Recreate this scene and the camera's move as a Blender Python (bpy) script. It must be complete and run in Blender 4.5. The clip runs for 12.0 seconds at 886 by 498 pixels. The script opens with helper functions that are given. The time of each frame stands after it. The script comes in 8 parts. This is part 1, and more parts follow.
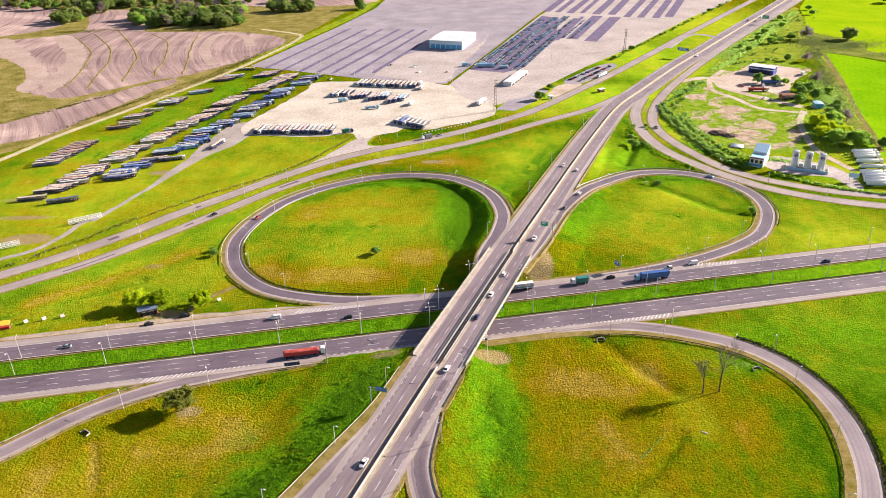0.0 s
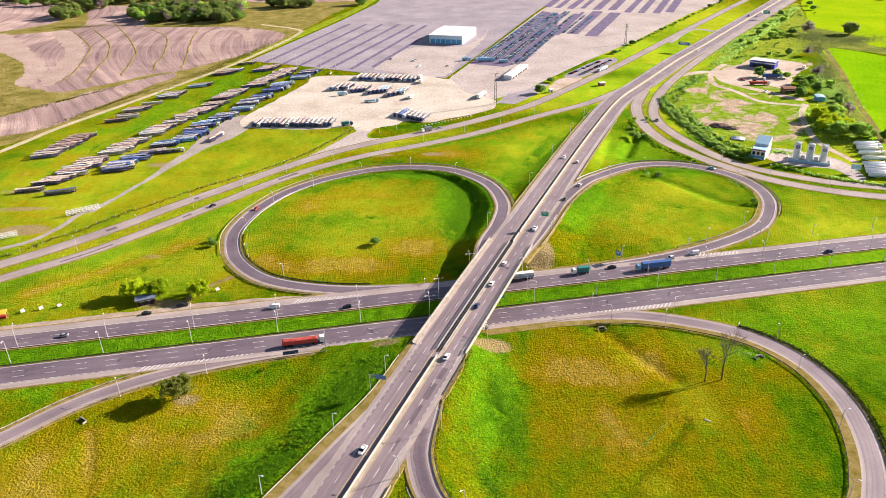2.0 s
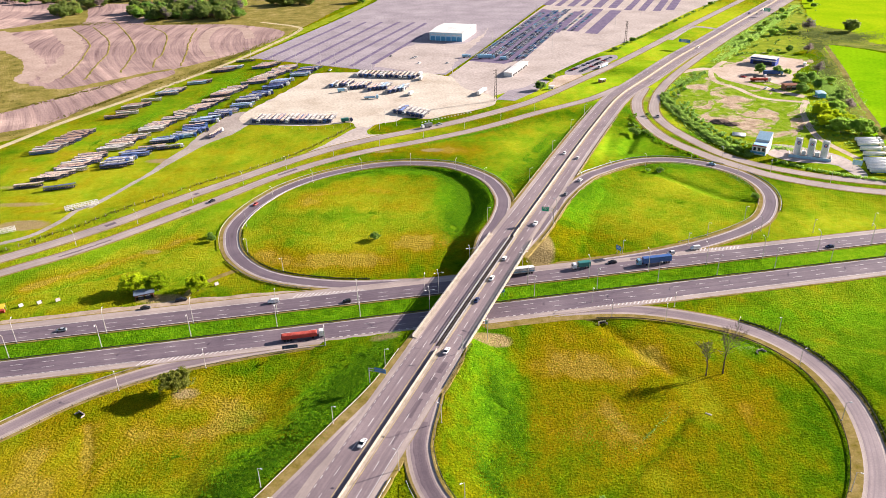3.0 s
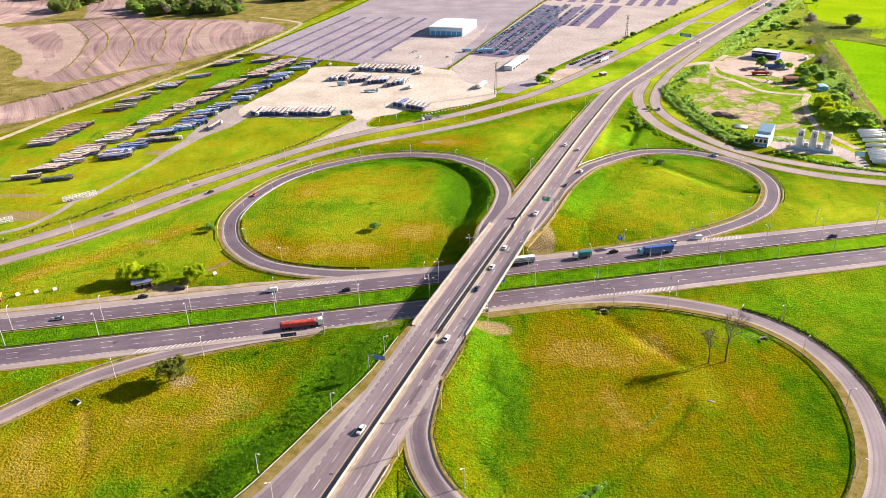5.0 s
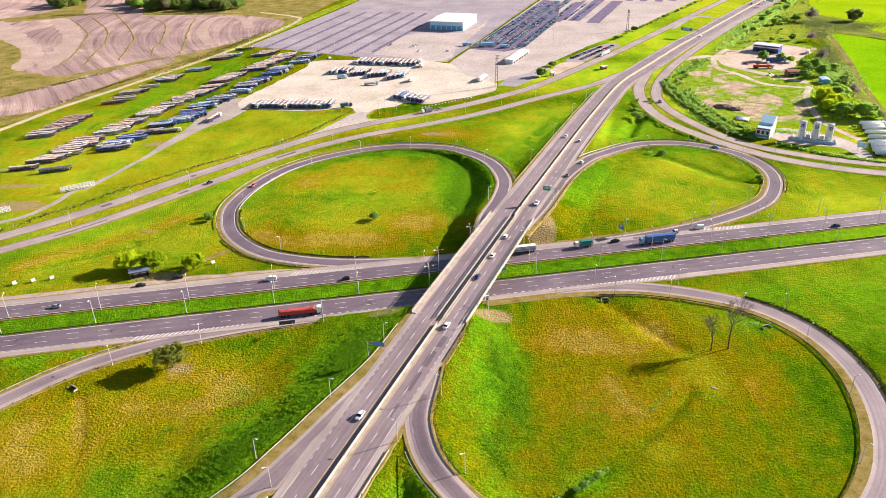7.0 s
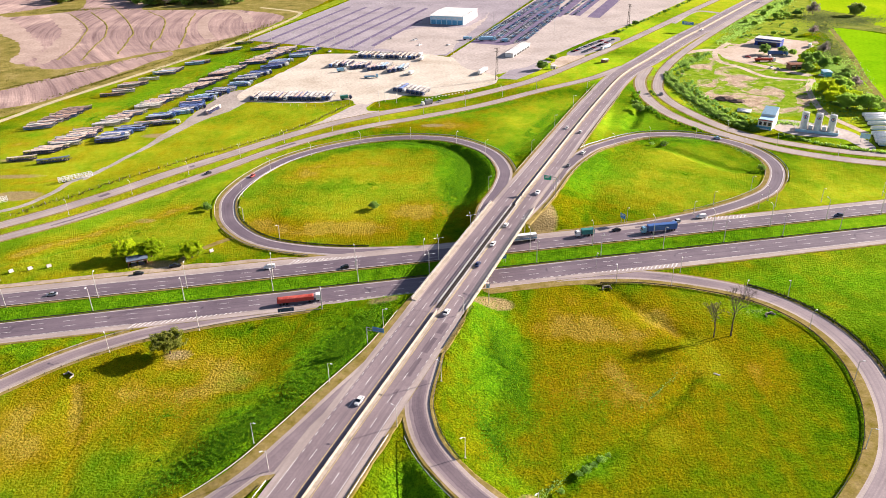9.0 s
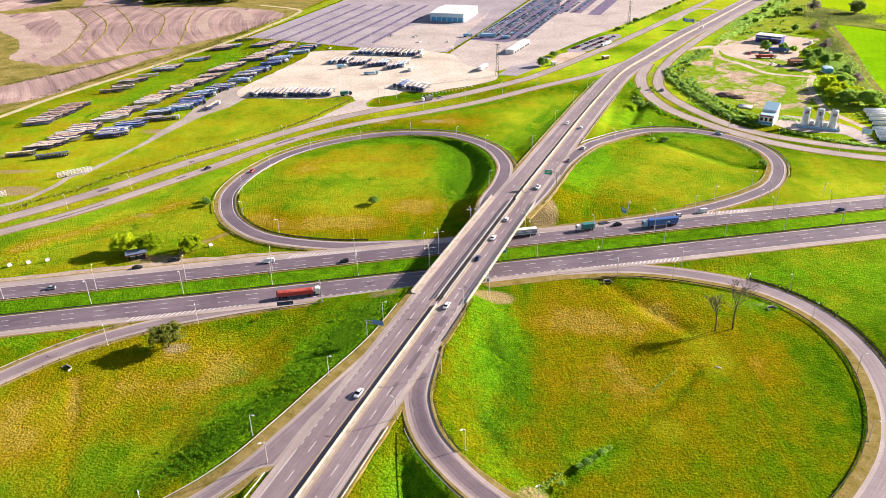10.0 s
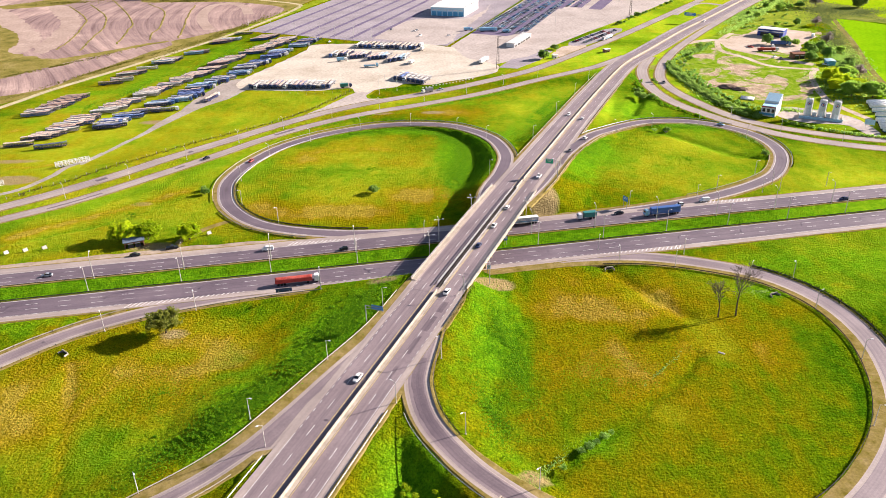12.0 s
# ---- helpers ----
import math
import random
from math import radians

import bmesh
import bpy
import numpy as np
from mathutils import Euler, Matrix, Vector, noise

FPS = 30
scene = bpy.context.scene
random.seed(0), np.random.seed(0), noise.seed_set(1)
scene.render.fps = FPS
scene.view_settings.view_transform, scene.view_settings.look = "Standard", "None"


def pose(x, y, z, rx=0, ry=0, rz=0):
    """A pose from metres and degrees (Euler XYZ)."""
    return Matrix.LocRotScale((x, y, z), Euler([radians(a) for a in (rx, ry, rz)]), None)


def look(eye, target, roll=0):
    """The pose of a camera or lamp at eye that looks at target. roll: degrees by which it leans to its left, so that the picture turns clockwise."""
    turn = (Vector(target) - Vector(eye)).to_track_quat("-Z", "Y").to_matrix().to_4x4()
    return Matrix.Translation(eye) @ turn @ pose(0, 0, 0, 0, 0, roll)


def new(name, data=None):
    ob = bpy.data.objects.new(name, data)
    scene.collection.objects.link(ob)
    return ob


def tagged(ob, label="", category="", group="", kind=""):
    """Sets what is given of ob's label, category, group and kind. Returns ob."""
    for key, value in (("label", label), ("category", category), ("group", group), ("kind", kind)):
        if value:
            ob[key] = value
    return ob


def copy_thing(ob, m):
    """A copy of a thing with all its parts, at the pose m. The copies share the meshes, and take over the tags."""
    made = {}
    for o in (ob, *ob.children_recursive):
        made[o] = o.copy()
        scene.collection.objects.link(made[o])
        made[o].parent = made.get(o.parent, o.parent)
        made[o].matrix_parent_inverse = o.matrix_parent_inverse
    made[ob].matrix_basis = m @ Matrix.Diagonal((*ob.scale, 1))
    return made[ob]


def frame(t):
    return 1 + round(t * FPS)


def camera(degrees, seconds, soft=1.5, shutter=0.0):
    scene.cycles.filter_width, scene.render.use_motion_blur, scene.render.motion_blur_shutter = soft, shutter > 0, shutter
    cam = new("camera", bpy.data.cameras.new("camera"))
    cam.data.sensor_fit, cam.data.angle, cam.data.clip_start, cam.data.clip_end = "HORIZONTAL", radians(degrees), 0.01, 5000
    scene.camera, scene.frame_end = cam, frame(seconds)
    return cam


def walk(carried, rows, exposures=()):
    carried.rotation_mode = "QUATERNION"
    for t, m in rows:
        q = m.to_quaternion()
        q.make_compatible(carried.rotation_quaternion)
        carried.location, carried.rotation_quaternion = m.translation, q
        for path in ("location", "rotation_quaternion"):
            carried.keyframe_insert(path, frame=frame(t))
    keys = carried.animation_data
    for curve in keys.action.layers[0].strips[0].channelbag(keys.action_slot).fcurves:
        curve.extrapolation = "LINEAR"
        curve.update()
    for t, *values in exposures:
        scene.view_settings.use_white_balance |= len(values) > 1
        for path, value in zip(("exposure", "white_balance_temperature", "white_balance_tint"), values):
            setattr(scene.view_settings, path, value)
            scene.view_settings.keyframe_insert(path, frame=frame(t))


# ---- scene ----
# The camera: a drone that sinks straight down, looking along +y.
cam = camera(61.4, 12.0, soft=0.4)
# seconds, x, y, z, turn to the left, pitch, lean
ROWS = [
    (0.0, 0.00, 0.00, 180.00, 0.000, -26.883, -1.223),
    (2.0, -0.03, 0.13, 174.51, 0.005, -26.910, -1.220),
    (4.0, -0.06, 0.24, 168.94, 0.017, -26.935, -1.215),
    (6.0, -0.08, 0.34, 163.29, 0.036, -26.957, -1.205),
    (8.0, -0.10, 0.42, 157.57, 0.062, -26.977, -1.193),
    (10.0, -0.11, 0.50, 151.77, 0.094, -26.994, -1.177),
    (12.0, -0.13, 0.56, 145.88, 0.134, -27.009, -1.158),
]


def aimed(x, y, z, turn, pitch, lean):
    a, b = radians(turn), radians(pitch)
    way = Vector((-math.sin(a) * math.cos(b), math.cos(a) * math.cos(b), math.sin(b)))
    return look(Vector((x, y, z)), Vector((x, y, z)) + way * 100, lean)


walk(cam, [(t, aimed(*p)) for t, *p in ROWS], exposures=[(0.0, 1.33, 6500, 21), (12.0, 1.38, 6500, 21)])

# ---- light: a low clear sun from the right and slightly ahead ----
SUN_EL, SUN_AZ = 21.5, 22.5  # height over the horizon; turn from +x towards +y
sun_way = Vector((math.cos(radians(SUN_EL)) * math.cos(radians(SUN_AZ)), math.cos(radians(SUN_EL)) * math.sin(radians(SUN_AZ)), math.sin(radians(SUN_EL))))
sun = new("sun", bpy.data.lights.new("sun", "SUN"))
sun.data.energy, sun.data.angle, sun.data.color = 5.0, radians(0.5), (1.0, 0.93, 0.82)
sun.matrix_world = look(sun_way * 100, (0, 0, 0))
world = bpy.data.worlds.new("sky")
scene.world = world
world.use_nodes = True
sky = world.node_tree.nodes.new("ShaderNodeTexSky")
sky.sky_type, sky.sun_disc = "NISHITA", False
sky.sun_elevation, sky.sun_rotation = radians(SUN_EL), radians(90 - SUN_AZ)
sky.altitude = 100
world.node_tree.links.new(sky.outputs[0], world.node_tree.nodes["Background"].inputs[0])
world.node_tree.nodes["Background"].inputs[1].default_value = 0.05

# ---- materials ----


def shader(name, rough=0.8, metal=0.0, spec=0.3):
    m = bpy.data.materials.new(name)
    m.use_nodes = True
    n = m.node_tree.nodes
    b = n["Principled BSDF"]
    b.inputs["Roughness"].default_value, b.inputs["Metallic"].default_value = rough, metal
    b.inputs["Specular IOR Level"].default_value = spec
    return m, n, m.node_tree.links, b


def place_node(n, l, scale=(1, 1, 1), turn=0.0):
    geo, mp = n.new("ShaderNodeNewGeometry"), n.new("ShaderNodeMapping")
    mp.inputs["Scale"].default_value = scale
    mp.inputs["Rotation"].default_value = (0, 0, turn)
    l.new(geo.outputs["Position"], mp.inputs["Vector"])
    return mp.outputs[0]


def noise_node(n, l, vec, scale, detail=4.0, rough=0.55, twist=0.0):
    t = n.new("ShaderNodeTexNoise")
    t.inputs["Scale"].default_value, t.inputs["Detail"].default_value = scale, detail
    t.inputs["Roughness"].default_value, t.inputs["Distortion"].default_value = rough, twist
    l.new(vec, t.inputs["Vector"])
    return t.outputs["Fac"]


def ramp_node(n, l, fac, stops):
    r = n.new("ShaderNodeValToRGB")
    while len(r.color_ramp.elements) < len(stops):
        r.color_ramp.elements.new(0.5)
    for e, (p, c) in zip(r.color_ramp.elements, stops):
        e.position, e.color = p, (*c, 1)
    l.new(fac, r.inputs[0])
    return r.outputs[0]


def blend(n, l, fac, a, b, mode="MIX"):
    x = n.new("ShaderNodeMix")
    x.data_type, x.blend_type = "RGBA", mode
    for sock, v in ((x.inputs[0], fac), (x.inputs[6], a), (x.inputs[7], b)):
        if isinstance(v, (int, float)):
            sock.default_value = v
        elif isinstance(v, tuple):
            sock.default_value = (*v, 1)
        else:
            l.new(v, sock)
    return x.outputs[2]


def bumped(n, l, b, height, strength=0.3, distance=0.1):
    k = n.new("ShaderNodeBump")
    k.inputs["Strength"].default_value, k.inputs["Distance"].default_value = strength, distance
    l.new(height, k.inputs["Height"])
    l.new(k.outputs[0], b.inputs["Normal"])


def speckled(name, stops, scale=0.15, fine=2.0, rough=0.85, bump=0.3, dist=0.1, stretch=(1, 1, 1), turn=0.0, metal=0.0, spec=0.04):
    """A surface with colour that varies at two scales: broad stains and a fine grain."""
    m, n, l, b = shader(name, rough, metal, spec)
    v = place_node(n, l, stretch, turn)
    broad, grain = noise_node(n, l, v, scale, 5, 0.6), noise_node(n, l, v, fine, 3, 0.6)
    c = ramp_node(n, l, broad, stops)
    g = ramp_node(n, l, grain, [(0.25, (0.72, 0.72, 0.72)), (0.75, (1.22, 1.22, 1.22))])
    l.new(blend(n, l, 1.0, c, g, "MULTIPLY"), b.inputs["Base Color"])
    bumped(n, l, b, grain, bump, dist)
    return m


def plain(name, colour, rough=0.5, metal=0.0, spread=0.12, spec=0.4):
    """Paint or metal with a slight unevenness, and a tone of its own for each object."""
    m, n, l, b = shader(name, rough, metal, spec)
    v = place_node(n, l)
    info = n.new("ShaderNodeObjectInfo")
    dirt = noise_node(n, l, v, 1.3, 4)
    low = tuple(c * (1 - spread) for c in colour)
    high = tuple(min(1, c * (1 + spread)) for c in colour)
    base = blend(n, l, info.outputs["Random"], low, high)
    d = ramp_node(n, l, dirt, [(0.3, (0.78, 0.76, 0.72)), (0.6, (1, 1, 1))])
    l.new(blend(n, l, 1.0, base, d, "MULTIPLY"), b.inputs["Base Color"])
    return m


def paved(name, stops):
    """Asphalt: broad stains, streaks worn along the lanes and a fine grain."""
    m, n, l, b = shader(name, 0.6, 0, 0.35)
    v = place_node(n, l)
    lane, mp = n.new("ShaderNodeAttribute"), n.new("ShaderNodeMapping")
    lane.attribute_name = "lane"
    mp.inputs["Scale"].default_value = (0.9, 0.012, 1)
    l.new(lane.outputs["Vector"], mp.inputs["Vector"])
    broad, grain, worn = noise_node(n, l, v, 0.05, 5, 0.6), noise_node(n, l, v, 1.6, 3, 0.6), noise_node(n, l, mp.outputs[0], 1.0, 4, 0.6)
    c = ramp_node(n, l, broad, stops)
    s = ramp_node(n, l, worn, [(0.3, (0.74, 0.73, 0.76)), (0.5, (1, 1, 1)), (0.7, (1.2, 1.19, 1.16))])
    g = ramp_node(n, l, grain, [(0.3, (0.9, 0.9, 0.9)), (0.7, (1.1, 1.1, 1.1))])
    l.new(blend(n, l, 1.0, blend(n, l, 1.0, c, s, "MULTIPLY"), g, "MULTIPLY"), b.inputs["Base Color"])
    bumped(n, l, b, grain, 0.1, 0.02)
    return m


ASPHALT = paved("asphalt", [(0.3, (0.118, 0.088, 0.106)), (0.55, (0.155, 0.119, 0.137)), (0.8, (0.205, 0.162, 0.176))])
ASPHALT_DARK = paved("repaired_asphalt", [(0.3, (0.105, 0.078, 0.092)), (0.55, (0.15, 0.114, 0.125)), (0.8, (0.20, 0.156, 0.162))])
ASPHALT_MID = paved("sunbleached_asphalt", [(0.3, (0.185, 0.142, 0.148)), (0.55, (0.24, 0.188, 0.192)), (0.8, (0.30, 0.24, 0.24))])
ASPHALT_PALE = paved("worn_asphalt", [(0.3, (0.285, 0.232, 0.208)), (0.55, (0.37, 0.305, 0.272)), (0.8, (0.45, 0.38, 0.335))])
CONCRETE = speckled("concrete", [(0.3, (0.34, 0.29, 0.225)), (0.6, (0.45, 0.39, 0.315)), (0.8, (0.53, 0.47, 0.39))], 0.3, 2.5, 0.8, 0.2, 0.03)
SHOULDER = speckled("dirt_shoulder", [(0.3, (0.29, 0.21, 0.13)), (0.5, (0.40, 0.31, 0.225)), (0.8, (0.49, 0.40, 0.31))], 0.15, 1.0, 0.95, 0.4, 0.08)
VERGE = speckled("brown_verge", [(0.3, (0.16, 0.13, 0.02)), (0.5, (0.25, 0.19, 0.06)), (0.8, (0.35, 0.265, 0.12))], 0.25, 1.2, 1.0, 0.5, 0.1, spec=0.0)
PAINT = speckled("road_paint", [(0.3, (0.42, 0.39, 0.38)), (0.5, (0.66, 0.63, 0.61)), (0.75, (0.82, 0.80, 0.78))], 0.5, 3.0, 0.7, 0.1, 0.01)
YELLOW_PAINT = speckled("yellow_road_paint", [(0.3, (0.42, 0.33, 0.12)), (0.55, (0.62, 0.51, 0.22)), (0.8, (0.74, 0.62, 0.32))], 0.5, 3.0, 0.7, 0.1, 0.01)
STEEL = plain("galvanised_steel", (0.40, 0.40, 0.41), 0.6, 0.3)
RUST = speckled("weathered_rail", [(0.3, (0.05, 0.045, 0.04)), (0.7, (0.12, 0.10, 0.085))], 0.4, 2.0, 0.8, 0.2, 0.02)

# ---- plan: road lines as (x, y, z, half width left, half width right) ----


def curve_through(ctrl, step=3.0):
    """Points along a smooth line through a few control points."""
    p = np.array(ctrl, float)
    p = np.vstack([2 * p[0] - p[1], p, 2 * p[-1] - p[-2]])
    out = []
    for i in range(1, len(p) - 2):
        a, b, c, d = p[i - 1 : i + 3]
        k = max(2, int(np.linalg.norm(c[:2] - b[:2]) / step))
        for t in np.arange(k) / k:
            out.append(0.5 * (2 * b + (c - a) * t + (2 * a - 5 * b + 4 * c - d) * t * t + (3 * b - a - 3 * c + d) * t**3))
    out.append(p[-2])
    return np.array(out)


def wide(pts, left, right):
    return [(*p, left, right) for p in pts]


MAIN = curve_through(wide([(-96, 4, 3.2), (-62, 90, 4.4), (-43, 139, 5.4), (-25.6, 183, 6.4), (-5.8, 233, 7.15)], 11.4, 10.9) + wide([(-0.7, 246, 7.3), (32.5, 330, 7.2)], 11.5, 10.1) + wide([(59, 398, 5.0),
                           (88, 472, 2.4), (116, 540, 0.7), (149, 612, 0.25)], 11.4, 10.9)
                     + wide([(186, 670, 0.2), (238, 750, 0.2), (288, 820, 0.2), (370, 938, 0.2), (434, 1028, 0.2), (640, 1322, 0.2), (1000, 1830, 0.2)], 11.4, 12.4))
LOOP_L = curve_through(wide([(17.5, 312, 7.12), (22, 337, 6.85), (29.9, 361.3, 6.2), (34.3, 390, 5.2), (28.2, 423.9, 3.5), (9.9, 449.8, 2.1), (-7.9, 459.1, 1.3), (-25.9, 462.4, 0.7), (-46, 460, 0.3), (-66, 451, 0.13), (-82, 439.5, 0.13), (-96, 424, 0.13),
                             (-105, 407, 0.13), (-111, 390, 0.13), (-114, 369, 0.13), (-110.5, 350, 0.13), (-104, 335, 0.13), (-91, 319.5, 0.13), (-74, 309.8, 0.13), (-45, 303.5, 0.13), (-5, 304, 0.13)], 4.0, 4.2))
LOOP_R = curve_through(wide([(34, 316, 7.1), (49, 346, 6.5), (68, 391, 4.9), (92, 429, 2.6), (120, 454, 0.8), (140, 460.4, 0.25), (158.5, 457.6, 0.12), (175.4, 446.6, 0.12), (186.6, 431, 0.12), (191, 411, 0.12), (187.4, 390.5, 0.12),
                             (175, 367.5, 0.12), (160, 354, 0.12), (142, 343, 0.12), (122.5, 334, 0.12), (95, 324.6, 0.12), (55, 315, 0.12)], 4.0, 4.0))
LOOP_BR = curve_through(wide([(5, 248.5, 7.2), (-3.5, 226, 6.98), (-6.4, 207, 6.7), (-9.0, 192, 6.4), (-9.2, 182, 6.1), (-5.8, 168.5, 5.4), (3.0, 154.5, 4.3), (14, 143, 3.3), (30, 131, 2.1), (50, 124, 1.0), (74, 124, 0.2), (100, 136, 0.1),
                              (121, 155, 0.1), (133.5, 173, 0.1), (141.5, 194, 0.1), (144.5, 216, 0.1), (140.5, 238, 0.1), (127.5, 257, 0.1), (106.5, 269, 0.1), (80, 276.5, 0.1), (50, 276, 0.1), (15, 270, 0.1)], 3.9, 3.9))
RAMP_LL = curve_through(wide([(-7, 250, 7.18), (-12, 239, 7.1), (-22, 215, 6.78), (-36.5, 190, 6.1), (-47, 172, 5.45), (-57.5, 156.5, 4.7), (-75, 141, 3.6), (-100, 124, 2.3), (-136, 113, 0.8), (-170, 124, 0.12), (-186, 150, 0.1),
                              (-178, 182, 0.1), (-154.5, 206, 0.1), (-141, 220.5, 0.1), (-126, 232, 0.1), (-106, 242, 0.1), (-70, 253.5, 0.1), (-20, 263.5, 0.1)], 3.7, 3.7))
RAMP_UL = curve_through(wide([(-420, 175, 0.1), (-290, 265, 0.1), (-213.5, 324.9, 0.1), (-186.5, 347.2, 0.1), (-160, 376.5, 0.1), (-133, 409.5, 0.1), (-108, 441.5, 0.1), (-82, 467.5, 0.1), (-50.4, 490, 0.1), (-12.4, 509.6, 0.1), (28.4, 534, 0.1),
                              (75, 570.5, 0.1), (118, 602, 0.1), (134, 617, 0.1), (158, 644, 0.1)], 3.6, 3.6))
SERVICE_UL = curve_through(wide([(-430, 190, 0.1), (-300, 279, 0.1), (-221.4, 340, 0.1), (-184, 376.2, 0.1), (-158.5, 408, 0.1), (-132.7, 437, 0.1), (-105.7, 467.8, 0.1), (-76.5, 496.2, 0.1), (-45.9, 517.8, 0.1), (-15.3, 535, 0.1), (15.5, 554.5, 0.1),
                                 (60, 589.5, 0.1), (84, 614, 0.1), (128.8, 672, 0.1), (173.6, 731.5, 0.1), (228, 809, 0.1), (322.6, 945.3, 0.1), (610, 1350, 0.1)], 4.2, 4.2))
RAMP_UR = curve_through(wide([(178, 640, 0.12), (160, 594, 0.12), (153.5, 547, 0.12), (158.5, 504, 0.12), (172, 472.6, 0.12), (186.5, 449.3, 0.12), (211, 422.5, 0.12), (256, 399.4, 0.12), (330, 385, 0.12), (450, 390, 0.12)], 4.0, 4.0))
SERVICE_UR = curve_through(wide([(800, 1520, 0.1), (451, 1025, 0.1), (332, 857.5, 0.1), (249, 733.5, 0.1), (198, 648, 0.1), (172, 586, 0.1), (166.5, 546, 0.1), (174, 504, 0.1), (191, 461, 0.1), (221, 433, 0.1),
                                 (262, 414, 0.1), (340, 400, 0.1), (460, 405, 0.1)], 3.7, 3.7))


def meet_main(line):
    """Bring a slip road to the overpass road's level where the two run side by side."""
    for p in line:
        d = np.hypot(MAIN[:, 0] - p[0], MAIN[:, 1] - p[1])
        i = int(d.argmin())
        w = min(1.0, max(0.0, (25 - d[i]) / 9))
        if abs(MAIN[i, 2] - p[2]) < 1.6:
            p[2] += (MAIN[i, 2] - 0.05 - p[2]) * w * w * (3 - 2 * w)


for q in RAMP_LL:
    gap = np.hypot(MAIN[:, 0] - q[0], MAIN[:, 1] - q[1]).min() - 15.1
    if 0 < gap < 3.0 and q[1] > 120:
        q[3] += gap + 0.3
    if q[1] > 125 and q[0] > -110:
        q[4] -= 1.7 * min(1.0, max(0.0, (q[1] - 125) / 20)) * min(1.0, max(0.0, (245 - q[1]) / 25))
for slip in (LOOP_L, LOOP_R, LOOP_BR, RAMP_LL):
    meet_main(slip)
HW_ANGLE = math.atan(0.1832)
HW_D, HW_N = Vector((math.cos(HW_ANGLE), math.sin(HW_ANGLE))), Vector((-math.sin(HW_ANGLE), math.cos(HW_ANGLE)))


def hw(s, o):
    """A place on the motorway: s metres along it, o across it from the middle of the median."""
    p = Vector((0, 288.7)) + HW_D * s + HW_N * o
    return p.x, p.y


# ---- the ground: one sheet with embankments under the raised roads ----
RAISED = [(MAIN[(MAIN[:, 1] < 239) & (MAIN[:, 2] > 0.25)], 0.2, 0.5), (MAIN[(MAIN[:, 1] > 341) & (MAIN[:, 2] > 0.25)], 0.36, 0.36),
          (LOOP_L[(LOOP_L[:, 1] > 341) & (LOOP_L[:, 2] > 0.2)], 0.58, 0.42), (LOOP_R[(LOOP_R[:, 1] > 341) & (LOOP_R[:, 2] > 0.2)], 0.36, 0.36),
          (LOOP_BR[(LOOP_BR[:, 1] < 236) & (LOOP_BR[:, 2] > 0.2)], 0.36, 0.55), (RAMP_LL[(RAMP_LL[:, 1] < 236) & (RAMP_LL[:, 2] > 0.2)], 0.2, 0.2)]
DITCHES = [([(18, 140), (29, 152), (38, 161), (46, 167), (55, 174.5), (64, 183.5), (72, 191), (84, 206)], 2.0, 1.5), ([(64, 271), (70.5, 257.5), (77.5, 245), (88, 229)], 3.3, 1.25), ([(-127, 208), (-120.5, 192), (-115, 178.5), (-109.7, 162.5), (-104, 146)], 1.3, 0.8),
           ([(-260, 266), (-198, 298), (-185.6, 304), (-175.7, 311), (-164.6, 316), (-150, 326)], 1.6, 0.9), ([(130, 447), (137, 435), (146, 422), (156, 407), (165, 396), (178, 392)], 3.4, 1.3), ([(143, 524), (137, 508), (130, 492), (125, 478)], 4.2, 2.9)]


def along(pts, step=4.0):
    return curve_through([(*p, 0, 0, 0) for p in pts], step)[:, :2]


def earth(x, y):
    """The height of the ground at arrays x, y."""
    x, y = np.asarray(x, float), np.asarray(y, float)
    z, roof = np.zeros_like(x), np.full(x.shape, 99.0)
    for pts, slope_left, slope_right in RAISED:
        best, high, half, slope = np.full(x.shape, 60.0), np.zeros_like(x), float(pts[:, 3:5].max()), np.full(x.shape, slope_left)
        heading = np.gradient(pts[:, :2], axis=0)
        for (px, py, pz, hl, hr), (tx, ty) in zip(pts, heading):
            near = (abs(x - px) < 42) & (abs(y - py) < 42)
            if near.any():
                d = np.hypot(x[near] - px, y[near] - py)
                closer = d < best[near]
                best[near] = np.where(closer, d, best[near])
                high[near] = np.where(closer, pz, high[near])
                left = tx * (y[near] - py) - ty * (x[near] - px) > 0
                slope[near] = np.where(closer, np.where(left, slope_left, slope_right), slope[near])
        z = np.maximum(z, np.where(best < 60, high - 0.3 - slope * np.maximum(0, best - half - 2.4), 0))
        roof = np.minimum(roof, np.where(best < half + 1.2, high - 0.25, 99.0))
    z = np.minimum(z, roof)
    z = np.minimum(z, 0.7 * np.maximum(0, abs(HW_N.x * x + HW_N.y * (y - 288.7)) - 22.5))
    for pts, w, deep in DITCHES:
        line = along(pts, 2.0)
        d = np.full(x.shape, 99.0)
        for px, py in line:
            near = (abs(x - px) < 12) & (abs(y - py) < 12)
            d[near] = np.minimum(d[near], np.hypot(x[near] - px, y[near] - py))
        z -= deep * np.exp(-((d / w) ** 2)) * (z < 0.5)
    return z


def spread_axis(a, b, step, low, high):
    core = list(np.arange(a, b, step))
    grow, v = step, core[-1]
    while v < high:
        grow *= 1.16
        v += grow
        core.append(v)
    grow, v = step, core[0]
    while v > low:
        grow *= 1.16
        v -= grow
        core.insert(0, v)
    return np.array(core)


